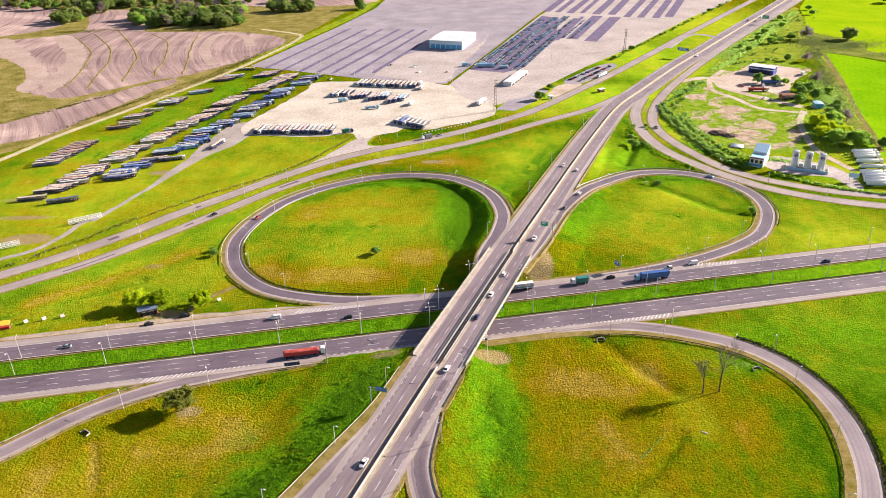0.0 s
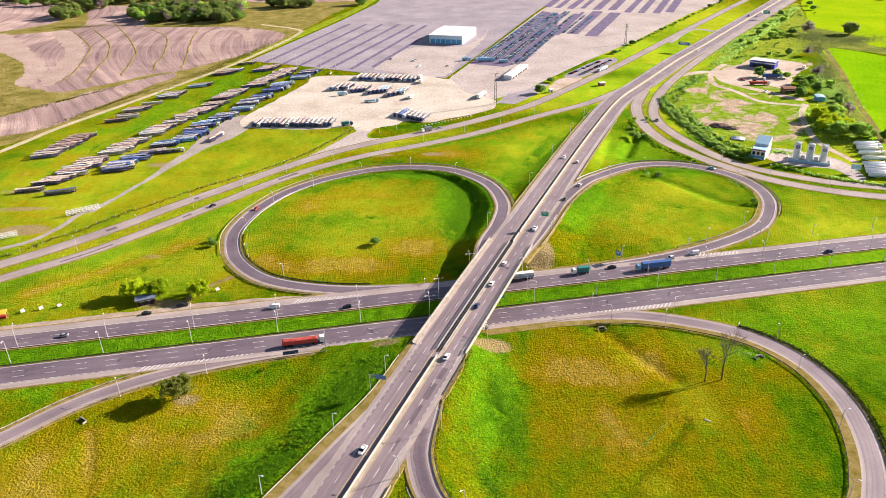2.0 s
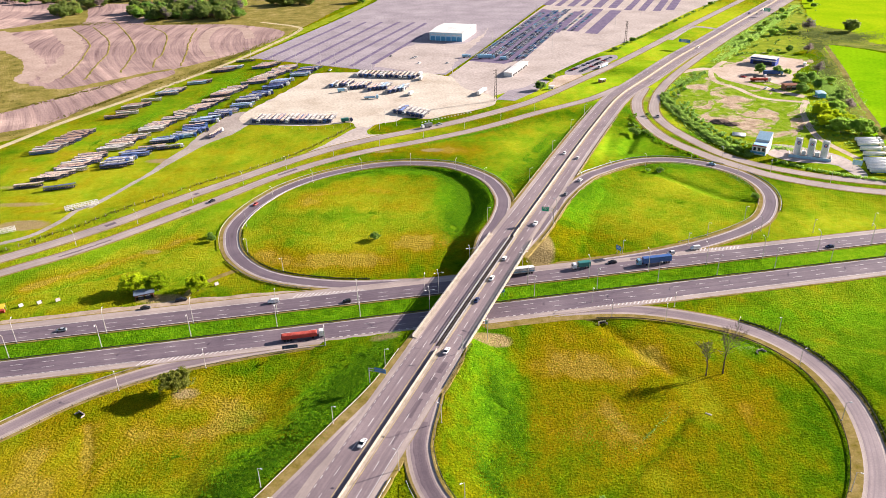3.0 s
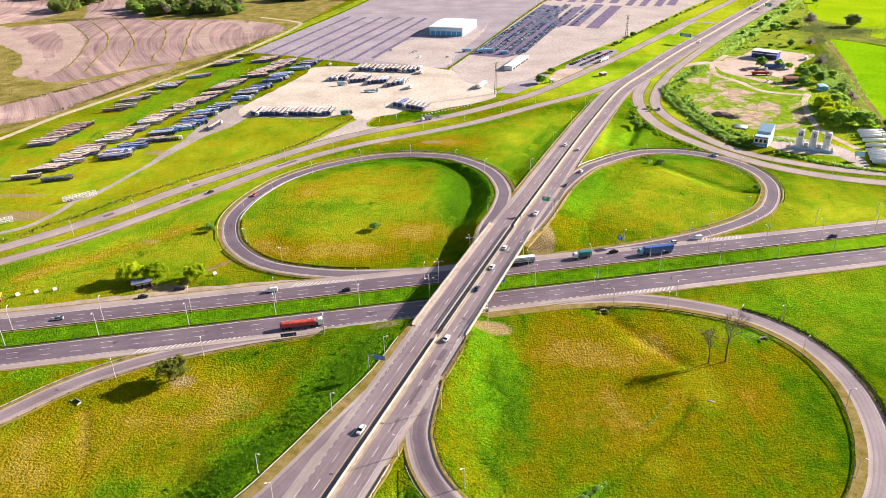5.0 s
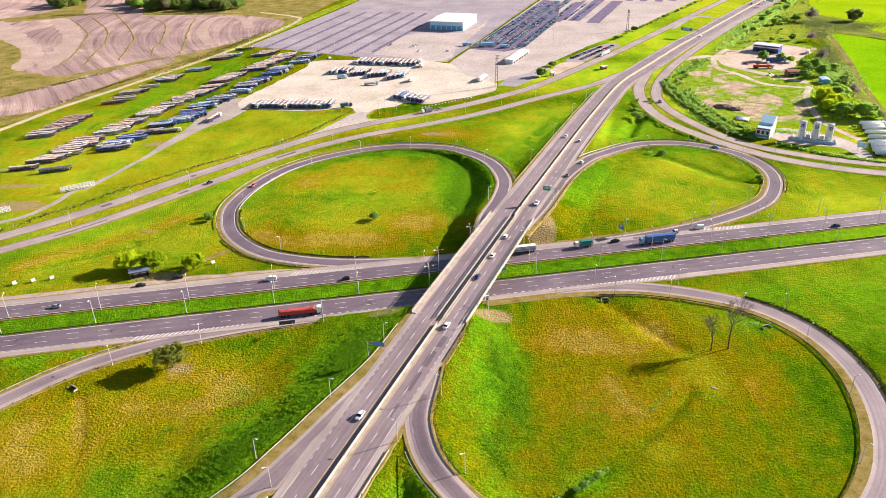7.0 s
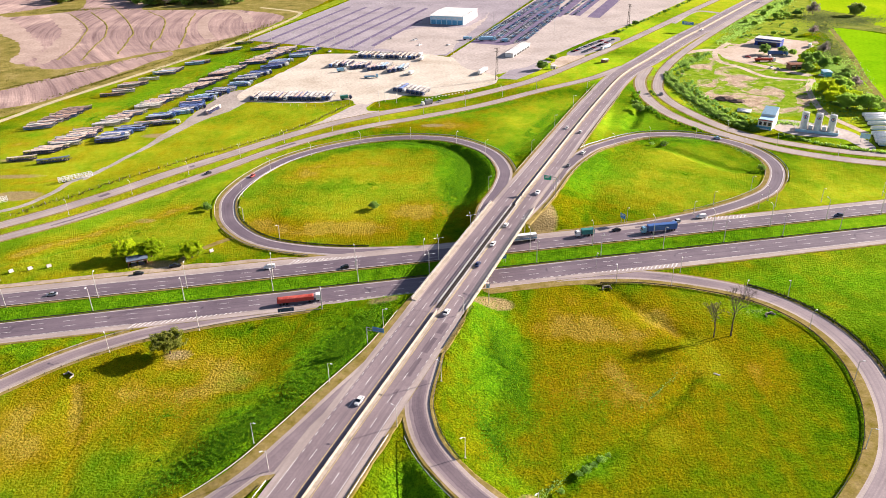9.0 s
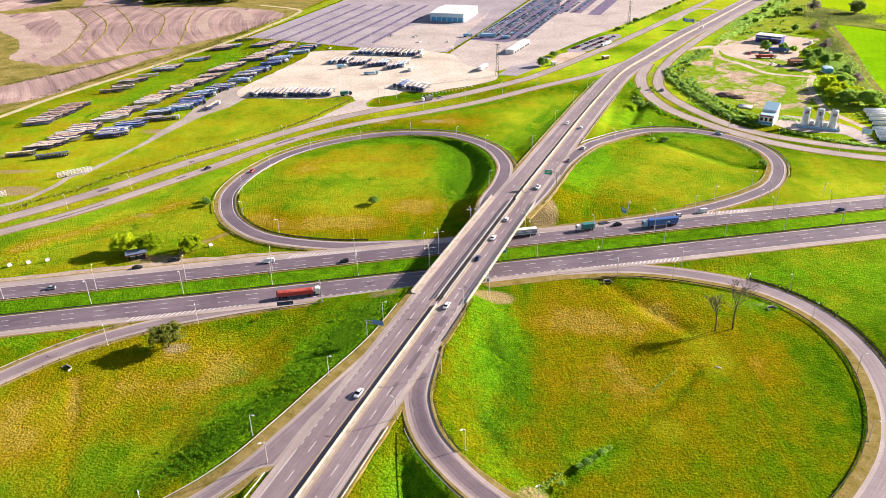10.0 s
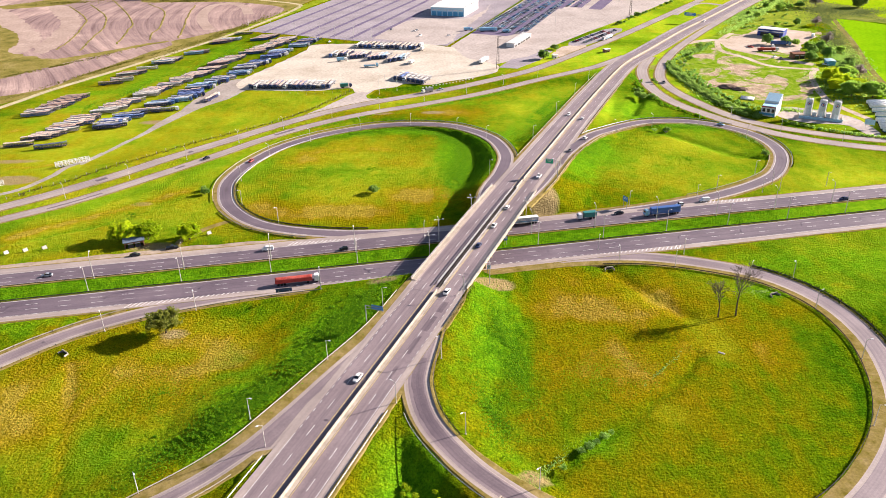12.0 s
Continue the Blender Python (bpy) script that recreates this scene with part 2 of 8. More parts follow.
def sheet_mesh(name, verts, faces, material):
    me = bpy.data.meshes.new(name)
    me.from_pydata([tuple(v) for v in verts], [], [tuple(f) for f in faces])
    for m in material if isinstance(material, (list, tuple)) else [material]:
        me.materials.append(m)
    me.update()
    return me


def grass_material():
    m, n, l, b = shader("grass", 1.0, 0, 0.0)
    v = place_node(n, l)
    att = n.new("ShaderNodeAttribute")
    att.attribute_name = "dry"
    broad, mid, fine = noise_node(n, l, v, 0.035, 6, 0.65, 0.6), noise_node(n, l, v, 0.3, 6, 0.7), noise_node(n, l, v, 1.45, 4, 0.75)
    def sums(op, a, q, w=0.0):
        k = n.new("ShaderNodeMath")
        k.operation = op
        for sock, value in zip(k.inputs, (a, q, w)):
            if isinstance(value, float):
                sock.default_value = value
            else:
                l.new(value, sock)
        return k.outputs[0]

    streaky = place_node(n, l, (1.0, 0.42, 1.0), 0.5)
    blot, spots = noise_node(n, l, streaky, 0.11, 5, 0.6, 0.4), noise_node(n, l, v, 0.42, 5, 0.75)
    patch = sums("MULTIPLY_ADD", blend(n, l, 0.12, blend(n, l, 0.5, broad, blot), spots), 2.3, -0.66)
    worth = sums("MULTIPLY", sums("ADD", patch, att.outputs["Fac"]), 0.8)
    tint = ramp_node(n, l, worth, [(0.28, (0.05, 0.14, 0.002)), (0.44, (0.11, 0.18, 0.002)), (0.60, (0.174, 0.178, 0.002)), (0.76, (0.222, 0.178, 0.002)), (0.9, (0.268, 0.188, 0.010)), (1.0, (0.305, 0.215, 0.026))])
    c = blend(n, l, 1.0, tint, ramp_node(n, l, mid, [(0.3, (0.68, 0.72, 0.66)), (0.5, (0.95, 0.95, 0.94)), (0.7, (1.26, 1.22, 1.16))]), "MULTIPLY")
    fresh_at = n.new("ShaderNodeAttribute")
    fresh_at.attribute_name = "fresh"
    young = ramp_node(n, l, mid, [(0.25, (0.225, 0.255, 0.005)), (0.5, (0.28, 0.30, 0.012)), (0.75, (0.325, 0.335, 0.028))])
    young = blend(n, l, 1.0, young, ramp_node(n, l, worth, [(0.2, (0.72, 1.02, 0.7)), (0.5, (1, 1, 1))]), "MULTIPLY")
    young = blend(n, l, 1.0, young, ramp_node(n, l, broad, [(0.35, (0.86, 0.9, 0.85)), (0.65, (1.2, 1.1, 1.2))]), "MULTIPLY")
    lively = blend(n, l, 1.0, fresh_at.outputs["Fac"], ramp_node(n, l, worth, [(0.56, (1, 1, 1)), (0.9, (0.25, 0.25, 0.25))]), "MULTIPLY")
    c = blend(n, l, lively, c, young)
    c = blend(n, l, fresh_at.outputs["Fac"], c, blend(n, l, 1.0, c, (1.32, 1.44, 1.3), "MULTIPLY"))
    rank_at = n.new("ShaderNodeAttribute")
    rank_at.attribute_name = "rank"
    rank = ramp_node(n, l, mid, [(0.25, (0.05, 0.175, 0.004)), (0.5, (0.11, 0.28, 0.005)), (0.75, (0.22, 0.38, 0.006))])
    c = blend(n, l, rank_at.outputs["Fac"], c, rank)
    soil_at = n.new("ShaderNodeAttribute")
    soil_at.attribute_name = "bare"
    e = n.new("ShaderNodeMath")
    e.operation = "MULTIPLY_ADD"
    l.new(mid, e.inputs[0])
    e.inputs[1].default_value = 0.5
    l.new(soil_at.outputs["Fac"], e.inputs[2])
    soil = ramp_node(n, l, mid, [(0.3, (0.27, 0.20, 0.085)), (0.5, (0.31, 0.235, 0.105)), (0.75, (0.355, 0.275, 0.135))])
    c = blend(n, l, ramp_node(n, l, e.outputs[0], [(0.55, (0, 0, 0)), (1.2, (1, 1, 1))]), c, soil)
    grain = noise_node(n, l, v, 3.4, 2, 0.6)
    # Shade between the lumps is put into the colour: low spots are darkened.
    g = ramp_node(n, l, fine, [(0.36, (0.5, 0.55, 0.45)), (0.46, (0.92, 0.93, 0.91)), (0.65, (1.32, 1.29, 1.25))])
    g = blend(n, l, 1.0, g, ramp_node(n, l, grain, [(0.34, (0.8, 0.82, 0.78)), (0.5, (1, 1, 1)), (0.66, (1.18, 1.17, 1.15))]), "MULTIPLY")
    g = blend(n, l, ramp_node(n, l, soil_at.outputs["Fac"], [(0.3, (0, 0, 0)), (0.9, (0.85, 0.85, 0.85))]), g, (1, 1, 1))
    g = blend(n, l, sums("MULTIPLY", fresh_at.outputs["Fac"], 0.55), g, (1, 1, 1))
    l.new(blend(n, l, 1.0, c, g, "MULTIPLY"), b.inputs["Base Color"])
    lumps = noise_node(n, l, v, 0.95, 3, 0.6)
    h = sums("MULTIPLY_ADD", mid, 0.8, sums("MULTIPLY_ADD", fine, 0.45, lumps))
    smooth = sums("MULTIPLY_ADD", fresh_at.outputs["Fac"], -0.95, 1.0)
    bumped(n, l, b, sums("MULTIPLY", h, smooth), 1.0, 1.3)
    return m


GRASS = grass_material()
# Dry grass grows in these stretches: x, y, reach in x and y, how dry.
DRY = [(42, 240, 15, 11, 0.34), (43, 209, 18, 13, 0.26), (24, 178, 10, 10, 0.2), (106, 204, 11, 13, 0.26), (118, 234, 13, 10, 0.2), (73, 185, 21, 11, 0.16), (-72, 212, 10, 9, 0.34), (-101, 224, 14, 9, 0.36),
       (-114, 205, 14, 13, 0.34), (-83, 189, 17, 14, 0.2), (-129, 178, 12, 19, 0.34), (-136, 232, 13, 8, 0.2), (-51, 326, 30, 10, 0.5), (-89, 336, 11, 11, 0.42), (-7, 352, 20, 10, 0.38), (-82, 415, 22, 9, 0.42), (-52, 423, 22, 9, 0.25), (-18, 416, 20, 9, 0.32), (-15, 341, 14, 9, 0.3), (-60, 384, 34, 10, -0.22), (65, 232, 16, 8, 0.28), (86, 247, 14, 8, 0.3), (-92, 218, 16, 7, 0.28), (-76, 214, 8, 12, 0.3), (-140, 190, 12, 30, 0.3),
       (7, 487, 19, 7, 0.6), (48, 256, 18, 5, 0.2), (129, 399, 19, 12, 0.1),
       (-235, 500, 40, 70, 0.16), (-170, 470, 25, 50, 0.14), (-262, 560, 12, 90, 0.45), (-225, 520, 10, 80, 0.3), (-205, 560, 8, 80, 0.25), (-228, 388, 24, 16, 0.25), (-50, 490, 40, 8, 0.24), (-165, 430, 25, 60, 0.06), (0, 500, 60, 14, 0.14), (60, 190, 60, 50, 0.15), (-95, 190, 60, 45, 0.10), (-132, 180, 22, 40, -0.06), (40, 225, 26, 22, 0.1), (70, 215, 60, 30, 0.06), (-80, 402, 24, 9, 0.42), (-55, 331, 27, 8, 0.42), (-16, 346, 13, 9, 0.42), (-22, 395, 18, 10, 0.34), (-53, 417, 20, 6, 0.24), (57, 232, 15, 8, 0.26), (46, 233, 10, 6, 0.2), (65, 241, 12, 6, 0.22), (84, 243, 9, 8, 0.24), (44, 197, 10, 9, 0.16), (62, 197, 10, 7, 0.14), (28, 156, 6, 5, 0.3), (-71, 207.5, 7, 6, 0.34), (-84, 203, 10, 5, 0.3), (-101, 203, 9, 6, 0.26), (-90, 198, 12, 6, 0.24), (-127, 175, 9, 7, 0.26)]
# Worn or greener lines across the fields: points, reach, how dry.
TRACES = [([(-127, 208), (-120.5, 192), (-115, 178.5), (-109.7, 162.5), (-104, 146)], 1.7, 0.4), ([(-260, 266), (-198, 298), (-185.6, 304), (-175.7, 311), (-164.6, 316), (-150, 326)], 1.8, -0.3), ([(-198, 306), (-180, 320), (-161, 333.5), (-146, 346), (-134, 358)], 4.2, 0.6), ([(-240, 298), (-203, 325), (-174, 346), (-150, 370), (-128, 398)], 8.0, -0.4), ([(-283, 456), (-267, 478), (-250, 500), (-244, 530), (-224, 548)], 5.0, 0.42), ([(-236, 395), (-222, 401), (-207, 408)], 2.2, 0.6), ([(-262, 419), (-249, 408), (-238, 396)], 2.0, 0.45),
          # The first line's darker green adds to the shade on the ditch bank.
          ([(18, 140), (29, 152), (38, 161), (46, 167), (55, 174.5), (64, 183.5), (72, 191), (84, 204)], 2.0, -0.22), ([(64, 271), (70.5, 257.5), (77.5, 245), (86, 232)], 2.4, 0.25), ([(-136, 185), (-135.7, 194)], 1.5, 0.5), ([(150, 250), (175, 240), (215, 245), (260, 262)], 1.6, 0.4), ([(137, 435), (146, 422), (156, 407), (165, 396), (178, 392)], 3.5, -0.35)]
inner = (LOOP_L[:, :2] + np.gradient(LOOP_L[:, :2], axis=0)[:, ::-1] * np.array([-1, 1]) / np.linalg.norm(np.gradient(LOOP_L[:, :2], axis=0), axis=1)[:, None] * 9.0)[LOOP_L[:, 1] > 372][::8]
TRACES.append(([tuple(p) for p in inner], 7.0, -0.4))
LUSH = [(112, 172, 34, 40, 0.16), (-108, 222, 9, 4, 0.3), (-92, 212, 10, 3, 0.25), (-75, 214, 5, 4, 0.2), (-78, 185, 8, 5, 0.3), (-100, 172, 12, 6, 0.25), (-92, 160, 10, 8, 0.3), (-72, 197, 5, 4, 0.25), (240, 780, 130, 190, 0.3), (140, 620, 60, 60, 0.25), (215, 420, 80, 70, 0.2), (130, 500, 40, 40, 0.25), (-30, 225, 12, 40, 0.3), (22, 215, 14, 42, 0.4), (12, 400, 22, 40, 0.35), (90, 400, 18, 22, 0.25), (60, 470, 26, 40, 0.2), (200, 240, 60, 60, 0.45), (190, 345, 60, 30, 0.1), (-230, 560, 60, 120, 0.25), (130, 470, 20, 40, 0.2),
        (280, 560, 40, 60, 0.1), (-150, 250, 60, 6, 0.1)]


# Young yellow-green growth, and rank dark green growth on the banks and wet ground.
FRESH = [(-150, 460, 90, 150, 0.55), (-235, 460, 70, 130, 0.65), (-60, 520, 90, 30, 0.6), (90, 500, 60, 50, 0.75), (60, 480, 40, 60, 0.5), (-40, 390, 66, 58, 0.5), (135, 390, 55, 60, 0.55), (215, 350, 60, 60, 0.7), (250, 270, 120, 60, 0.42), (-170, 330, 80, 45, 0.5),
         (-130, 150, 30, 40, 0.2), (140, 640, 120, 60, 0.9), (230, 780, 80, 120, 0.95), (350, 950, 120, 150, 0.95), (300, 520, 90, 120, 0.8), (-260, 620, 60, 160, 0.35), (200, 560, 60, 60, 0.8), (92, 215, 7, 13, 0.3), (67, 176, 6, 5, 0.3), (74, 243, 8, 7, 0.3), (-100, 188, 55, 38, 0.2)]
RANK = [(-40, 214, 15, 34, 0.9), (-62, 176, 13, 26, 0.9), (14, 220, 14, 36, 0.65), (16, 172, 10, 22, 0.35), (12, 405, 17, 48, 1.0), (-12, 450, 34, 8, 0.85), (-58, 447, 26, 6, 0.6), (20, 438, 16, 20, 0.95), (70, 382, 13, 24, 0.9), (88, 408, 13, 20, 0.8), (20, 510, 60, 5, 0.4), (150, 445, 24, 9, 0.6), (78, 395, 16, 26, 0.4), (75, 465, 14, 60, 0.4), (210, 232, 34, 60, 0.7), (172, 268, 60, 12, 0.6), (-105, 420, 20, 40, 0.2), (220, 245, 60, 40, 0.4),
        (-279, 484, 10, 8, 0.7), (-265, 520, 6, 15, 0.6), (-258, 557, 10, 12, 0.7), (-241, 590, 8, 15, 0.6), (-240, 510, 8, 40, 0.5), (-236, 590, 8, 60, 0.6), (-200, 690, 12, 50, 0.5), (128, 475, 16, 30, 0.4), (-150, 232, 25, 8, 0.5), (130, 250, 14, 10, 0.5), (-40, 376, 24, 9, 0.35), (-10, 150, 10, 14, 0.9), (42, 164, 9, 5, 0.5), (134, 502, 10, 24, 0.6), (-70, 200, 8, 16, 0.35), (-84, 168, 12, 14, 0.35)]
# Bare soil: beside the abutments, under the lone tree, on trodden spots.
BARE = [(-190, 479, 11, 5, 0.85), (-150, 342, 7, 3.5, 0.55), (23, 149, 5, 4, 0.85), (-6, 489, 9, 4, 0.9), (-234, 378, 15, 7, 1.25), (-262, 436, 16, 5, 0.8), (-250, 408, 22, 4, 0.7), (18, 254, 9, 6, 1.3), (47, 330, 8, 13, 1.3), (-24, 252, 7, 4, 0.8), (-97, 224, 6, 4, 0.75), (-128, 294, 14, 5, 0.8), (-44, 489, 13, 4, 0.7), (18, 146, 6, 3, 0.6), (170, 604, 8, 10, 0.6)]


def build_ground():
    xs, ys = spread_axis(-190, 232, 2.0, -9000, 9000), spread_axis(100, 560, 2.0, -3000, 12000)
    gx, gy = np.meshgrid(xs, ys)
    gz = earth(gx, gy)
    w, h = len(xs), len(ys)
    verts = np.stack([gx.ravel(), gy.ravel(), gz.ravel()], 1)
    i = (np.arange(h - 1)[:, None] * w + np.arange(w - 1)[None]).ravel()
    me = sheet_mesh("ground", verts, np.stack([i, i + 1, i + w + 1, i + w], 1), GRASS)
    dry = np.zeros(gx.shape)
    for x, y, a, c, k in DRY:
        dry += k * np.exp(-(((gx - x) / a) ** 2 + ((gy - y) / c) ** 2))
    for x, y, a, c, k in LUSH:
        dry -= k * np.exp(-(((gx - x) / a) ** 2 + ((gy - y) / c) ** 2))
    for k, size in ((0.16, 0.06), (0.12, 0.17)):
        dry += k * np.array([noise.noise((p * size, q * size, 31)) for p, q in zip(gx.ravel(), gy.ravel())]).reshape(gx.shape)
    for pts, w, k in TRACES:
        line = along(pts, 2.0)
        near = np.full(gx.shape, 99.0)
        for px, py in line:
            near = np.minimum(near, np.hypot(gx - px, gy - py))
        dry += k * np.exp(-((near / w) ** 2))
    middle = abs(HW_N.x * gx + HW_N.y * (gy - 288.7) + 2.2) < 6.4
    dry += 0.15 - 0.35 * middle
    me.attributes.new("dry", "FLOAT", "POINT").data.foreach_set("value", dry.ravel().astype(np.float32))
    for name, spots in (("fresh", FRESH), ("rank", RANK)):
        amount = np.zeros(gx.shape)
        for x, y, a, c, k in spots:
            amount = np.maximum(amount, k * np.exp(-((((gx - x) / a) ** 2 + ((gy - y) / c) ** 2) ** 2)))
        if name == "rank":
            amount = np.maximum(amount, 0.55 * middle)
        ragged = np.array([noise.noise((p * 0.22, q * 0.22, 14)) + 0.7 * noise.noise((p * 0.5, q * 0.5, 3)) for p, q in zip(gx.ravel(), gy.ravel())]).reshape(gx.shape)
        if name == "rank":
            amount += 2.6 * ragged * np.clip(amount, 0, 1) * (1 - np.clip(amount, 0, 1))
        amount += 0.25 * np.array([noise.noise((p * 0.03, q * 0.03, 9)) + 0.6 * noise.noise((p * 0.09, q * 0.09, 4)) for p, q in zip(gx.ravel(), gy.ravel())]).reshape(gx.shape) * (amount > 0.02)
        me.attributes.new(name, "FLOAT", "POINT").data.foreach_set("value", np.clip(amount, 0, 1).ravel().astype(np.float32))
    bare = np.zeros(gx.shape)
    for x, y, a, c, k in BARE:
        bare = np.maximum(bare, k * np.exp(-((((gx - x) / a) ** 2 + ((gy - y) / c) ** 2) ** 2)))
    me.attributes.new("bare", "FLOAT", "POINT").data.foreach_set("value", bare.ravel().astype(np.float32))
    me.polygons.foreach_set("use_smooth", np.ones(len(me.polygons), bool))
    return tagged(new("ground", me), "green and straw-coloured grass with banks and shallow ditches", "ground", kind="structure")


build_ground()

# ---- roads ----


def side_of(line):
    """Unit vectors to the left of a line's points."""
    t = np.gradient(line[:, :2], axis=0)
    t /= np.linalg.norm(t, axis=1)[:, None]
    return np.stack([-t[:, 1], t[:, 0]], 1)


def strip(line, offs, lifts):
    """Rows of points across a line, at offsets to the left (arrays or numbers) and lifts; vertices and faces."""
    n = side_of(line)
    cols = []
    for o, z in zip(offs, lifts):
        o = np.broadcast_to(o, len(line))
        cols.append(np.c_[line[:, :2] + n * o[:, None], line[:, 2] + z])
    k, m = len(cols), len(line)
    verts = np.stack(cols, 1).reshape(-1, 3)
    faces = [(i * k + j, i * k + j + 1, (i + 1) * k + j + 1, (i + 1) * k + j) for i in range(m - 1) for j in range(k - 1)]
    return verts, [f[::-1] for f in faces]


ALL_LINES = []


def covered(x, y, z, own, slack=0.2):
    """Which of the points lie on the pavement of another road at about their height."""
    hit = np.zeros(len(x), bool)
    for line in ALL_LINES:
        if line is own:
            continue
        for a in range(0, len(line), 400):
            s = line[a : a + 401]
            d2 = (x[:, None] - s[None, :, 0]) ** 2 + (y[:, None] - s[None, :, 1]) ** 2
            i = d2.argmin(1)
            p = s[i]
            n = side_of(line)[a : a + 401][i]
            o = (x - p[:, 0]) * n[:, 0] + (y - p[:, 1]) * n[:, 1]
            t = np.sqrt(np.maximum(0, d2.min(1) - o * o))
            hit |= (o < p[:, 3] - slack) & (o > -p[:, 4] + slack) & (t < 6) & (abs(z - p[:, 2]) < 1.5)
    return hit


def free_runs(line, off, a, b, step=3.0):
    """The stretches between two lengths where an offset line is clear of all other roads."""
    st = stretch_of(line, a, b, step)
    n = side_of(st)
    ok = ~covered(st[:, 0] + n[:, 0] * off, st[:, 1] + n[:, 1] * off, st[:, 2], line, -0.6)
    t = np.linspace(a, b, len(st))
    runs, begin = [], None
    for i, good in enumerate(list(ok) + [False]):
        if good and begin is None:
            begin = i
        if not good and begin is not None:
            if i - begin > 2:
                runs.append((float(t[begin]), float(t[i - 1])))
            begin = None
    return runs


def road(name, line, label, verge=1.3, pale=0.0, tops=None, full=None, verge_left=None, pale_left=None):
    """A paved road with a crumbling dirt edge and skirts that go into the ground."""
    l, r = line[:, 3], -line[:, 4]
    ragged = np.array([noise.noise((p[0] * 0.13, p[1] * 0.13, 3.1)) for p in line]) * 0.5
    verge = np.broadcast_to(verge, len(line))
    berm = verge if verge_left is None else np.broadcast_to(verge_left, len(line))
    rim = verge + (full - line[:, 4] if full else 0.0)
    offs = [l + berm + ragged + 0.5, l + berm + ragged, l, l - (pale if pale_left is None else pale_left), r + pale, r, r - rim + ragged, r - rim + ragged - 0.5]
    verts, faces = strip(line, offs, [-0.5, -0.03, 0, 0.004, 0.004, 0, -0.03, -0.5])
    k = 8
    for j in (0, 1, 6, 7):
        col = verts[j::k]
        col[:, 2] -= np.where(covered(col[:, 0], col[:, 1], line[:, 2], line), 0.5, 0)
    mats = tops or [ASPHALT, ASPHALT_PALE, VERGE]
    me = sheet_mesh(name, verts, faces, mats)
    lane = np.stack([np.stack(np.broadcast_arrays(*offs), 1), np.broadcast_to(lengths_of(line)[:, None], (len(line), 8)), np.zeros((len(line), 8))], 2)
    me.attributes.new("lane", "FLOAT_VECTOR", "POINT").data.foreach_set("vector", lane.ravel().astype(np.float32))
    order = [2, 2, 1, 0, 1, 2, 2]
    me.polygons.foreach_set("material_index", np.array([order[i % 7] for i in range(len(faces))], np.int32))
    return tagged(new(name, me), label, "road", kind="structure")


def part(name, me, parent, label="", at=None):
    ob = new(name, me)
    ob.parent = parent
    if at is not None:
        ob.matrix_basis = at
    if label:
        ob["label"] = label
    return ob


def marks(name, pieces, parent, material=None):
    verts, faces = [], []
    for v, f in pieces:
        k = len(verts)
        verts.extend(v)
        faces.extend([tuple(i + k for i in q) for q in f])
    ob = part(name, sheet_mesh(name, verts, faces, material or PAINT), parent)
    ob["kind"] = "stuff"
    return ob


def lengths_of(line):
    return np.r_[0, np.cumsum(np.linalg.norm(np.diff(line[:, :2], axis=0), axis=1))]


def stretch_of(line, a, b, step=4.0):
    s = lengths_of(line)
    t = np.linspace(a, b, max(2, int((b - a) / step) + 1))
    return np.stack([np.interp(t, s, line[:, k]) for k in range(line.shape[1])], 1)


def edge_lines(line, off, a, b):
    return [edge_line(line, off, p, q) for p, q in free_runs(line, off, a, b)]


def edge_line(line, off, a=0.0, b=None, w=0.2, lift=0.035):
    s = stretch_of(line, a, b if b is not None else lengths_of(line)[-1], 3.0)
    o = np.interp(np.linspace(0, 1, len(s)), np.linspace(0, 1, len(line)), np.broadcast_to(off, len(line))) if np.ndim(off) else off
    return strip(s, [o + w / 2, o - w / 2], [lift, lift])


def dashes(line, off, a, b, on=4.5, gap=7.5, w=0.2, lift=0.035):
    return [strip(stretch_of(line, s, s + on, on), [off + w / 2, off - w / 2], [lift, lift]) for s in np.arange(a, b - on, on + gap)]


def carriageway(name, inner, outer, label):
    line = np.array([(*hw(s, 0), 0.16, outer, -inner) for s in np.arange(-900, 1500, 6.0)])
    return road(name, line, label, 2.0, 0.0), line


UP = np.array([(*hw(s, 11.9), 0.17, 8.6 if s < 70 else 7.2, 7.2) for s in np.arange(-900, 1500.0, 6.0)])
LOW = np.array([(*hw(s, -16.5), 0.17, 7.7, 7.7) for s in np.arange(-900, 1500.0, 6.0)])
ALL_LINES.extend([UP, LOW, MAIN, LOOP_L, LOOP_R, LOOP_BR, RAMP_LL, RAMP_UL, SERVICE_UL, RAMP_UR, SERVICE_UR])


def hatching(spots):
    """Slanted white bars between a slip road and a carriageway: s and the two offsets at both ends."""
    out = []
    for s0, a0, b0, s1, a1, b1 in spots:
        for s in np.arange(s0, s1, 1.9):
            f = (s - s0) / (s1 - s0)
            a, b = a0 + (a1 - a0) * f, b0 + (b1 - b0) * f
            lean = (b - a) * 0.8
            q = [hw(s, a), hw(s + 0.65, a), hw(s + 0.65 + lean, b), hw(s + lean, b)]
            out.append(([(x, y, 0.215) for x, y in q], [(0, 1, 2, 3)]))
    return out


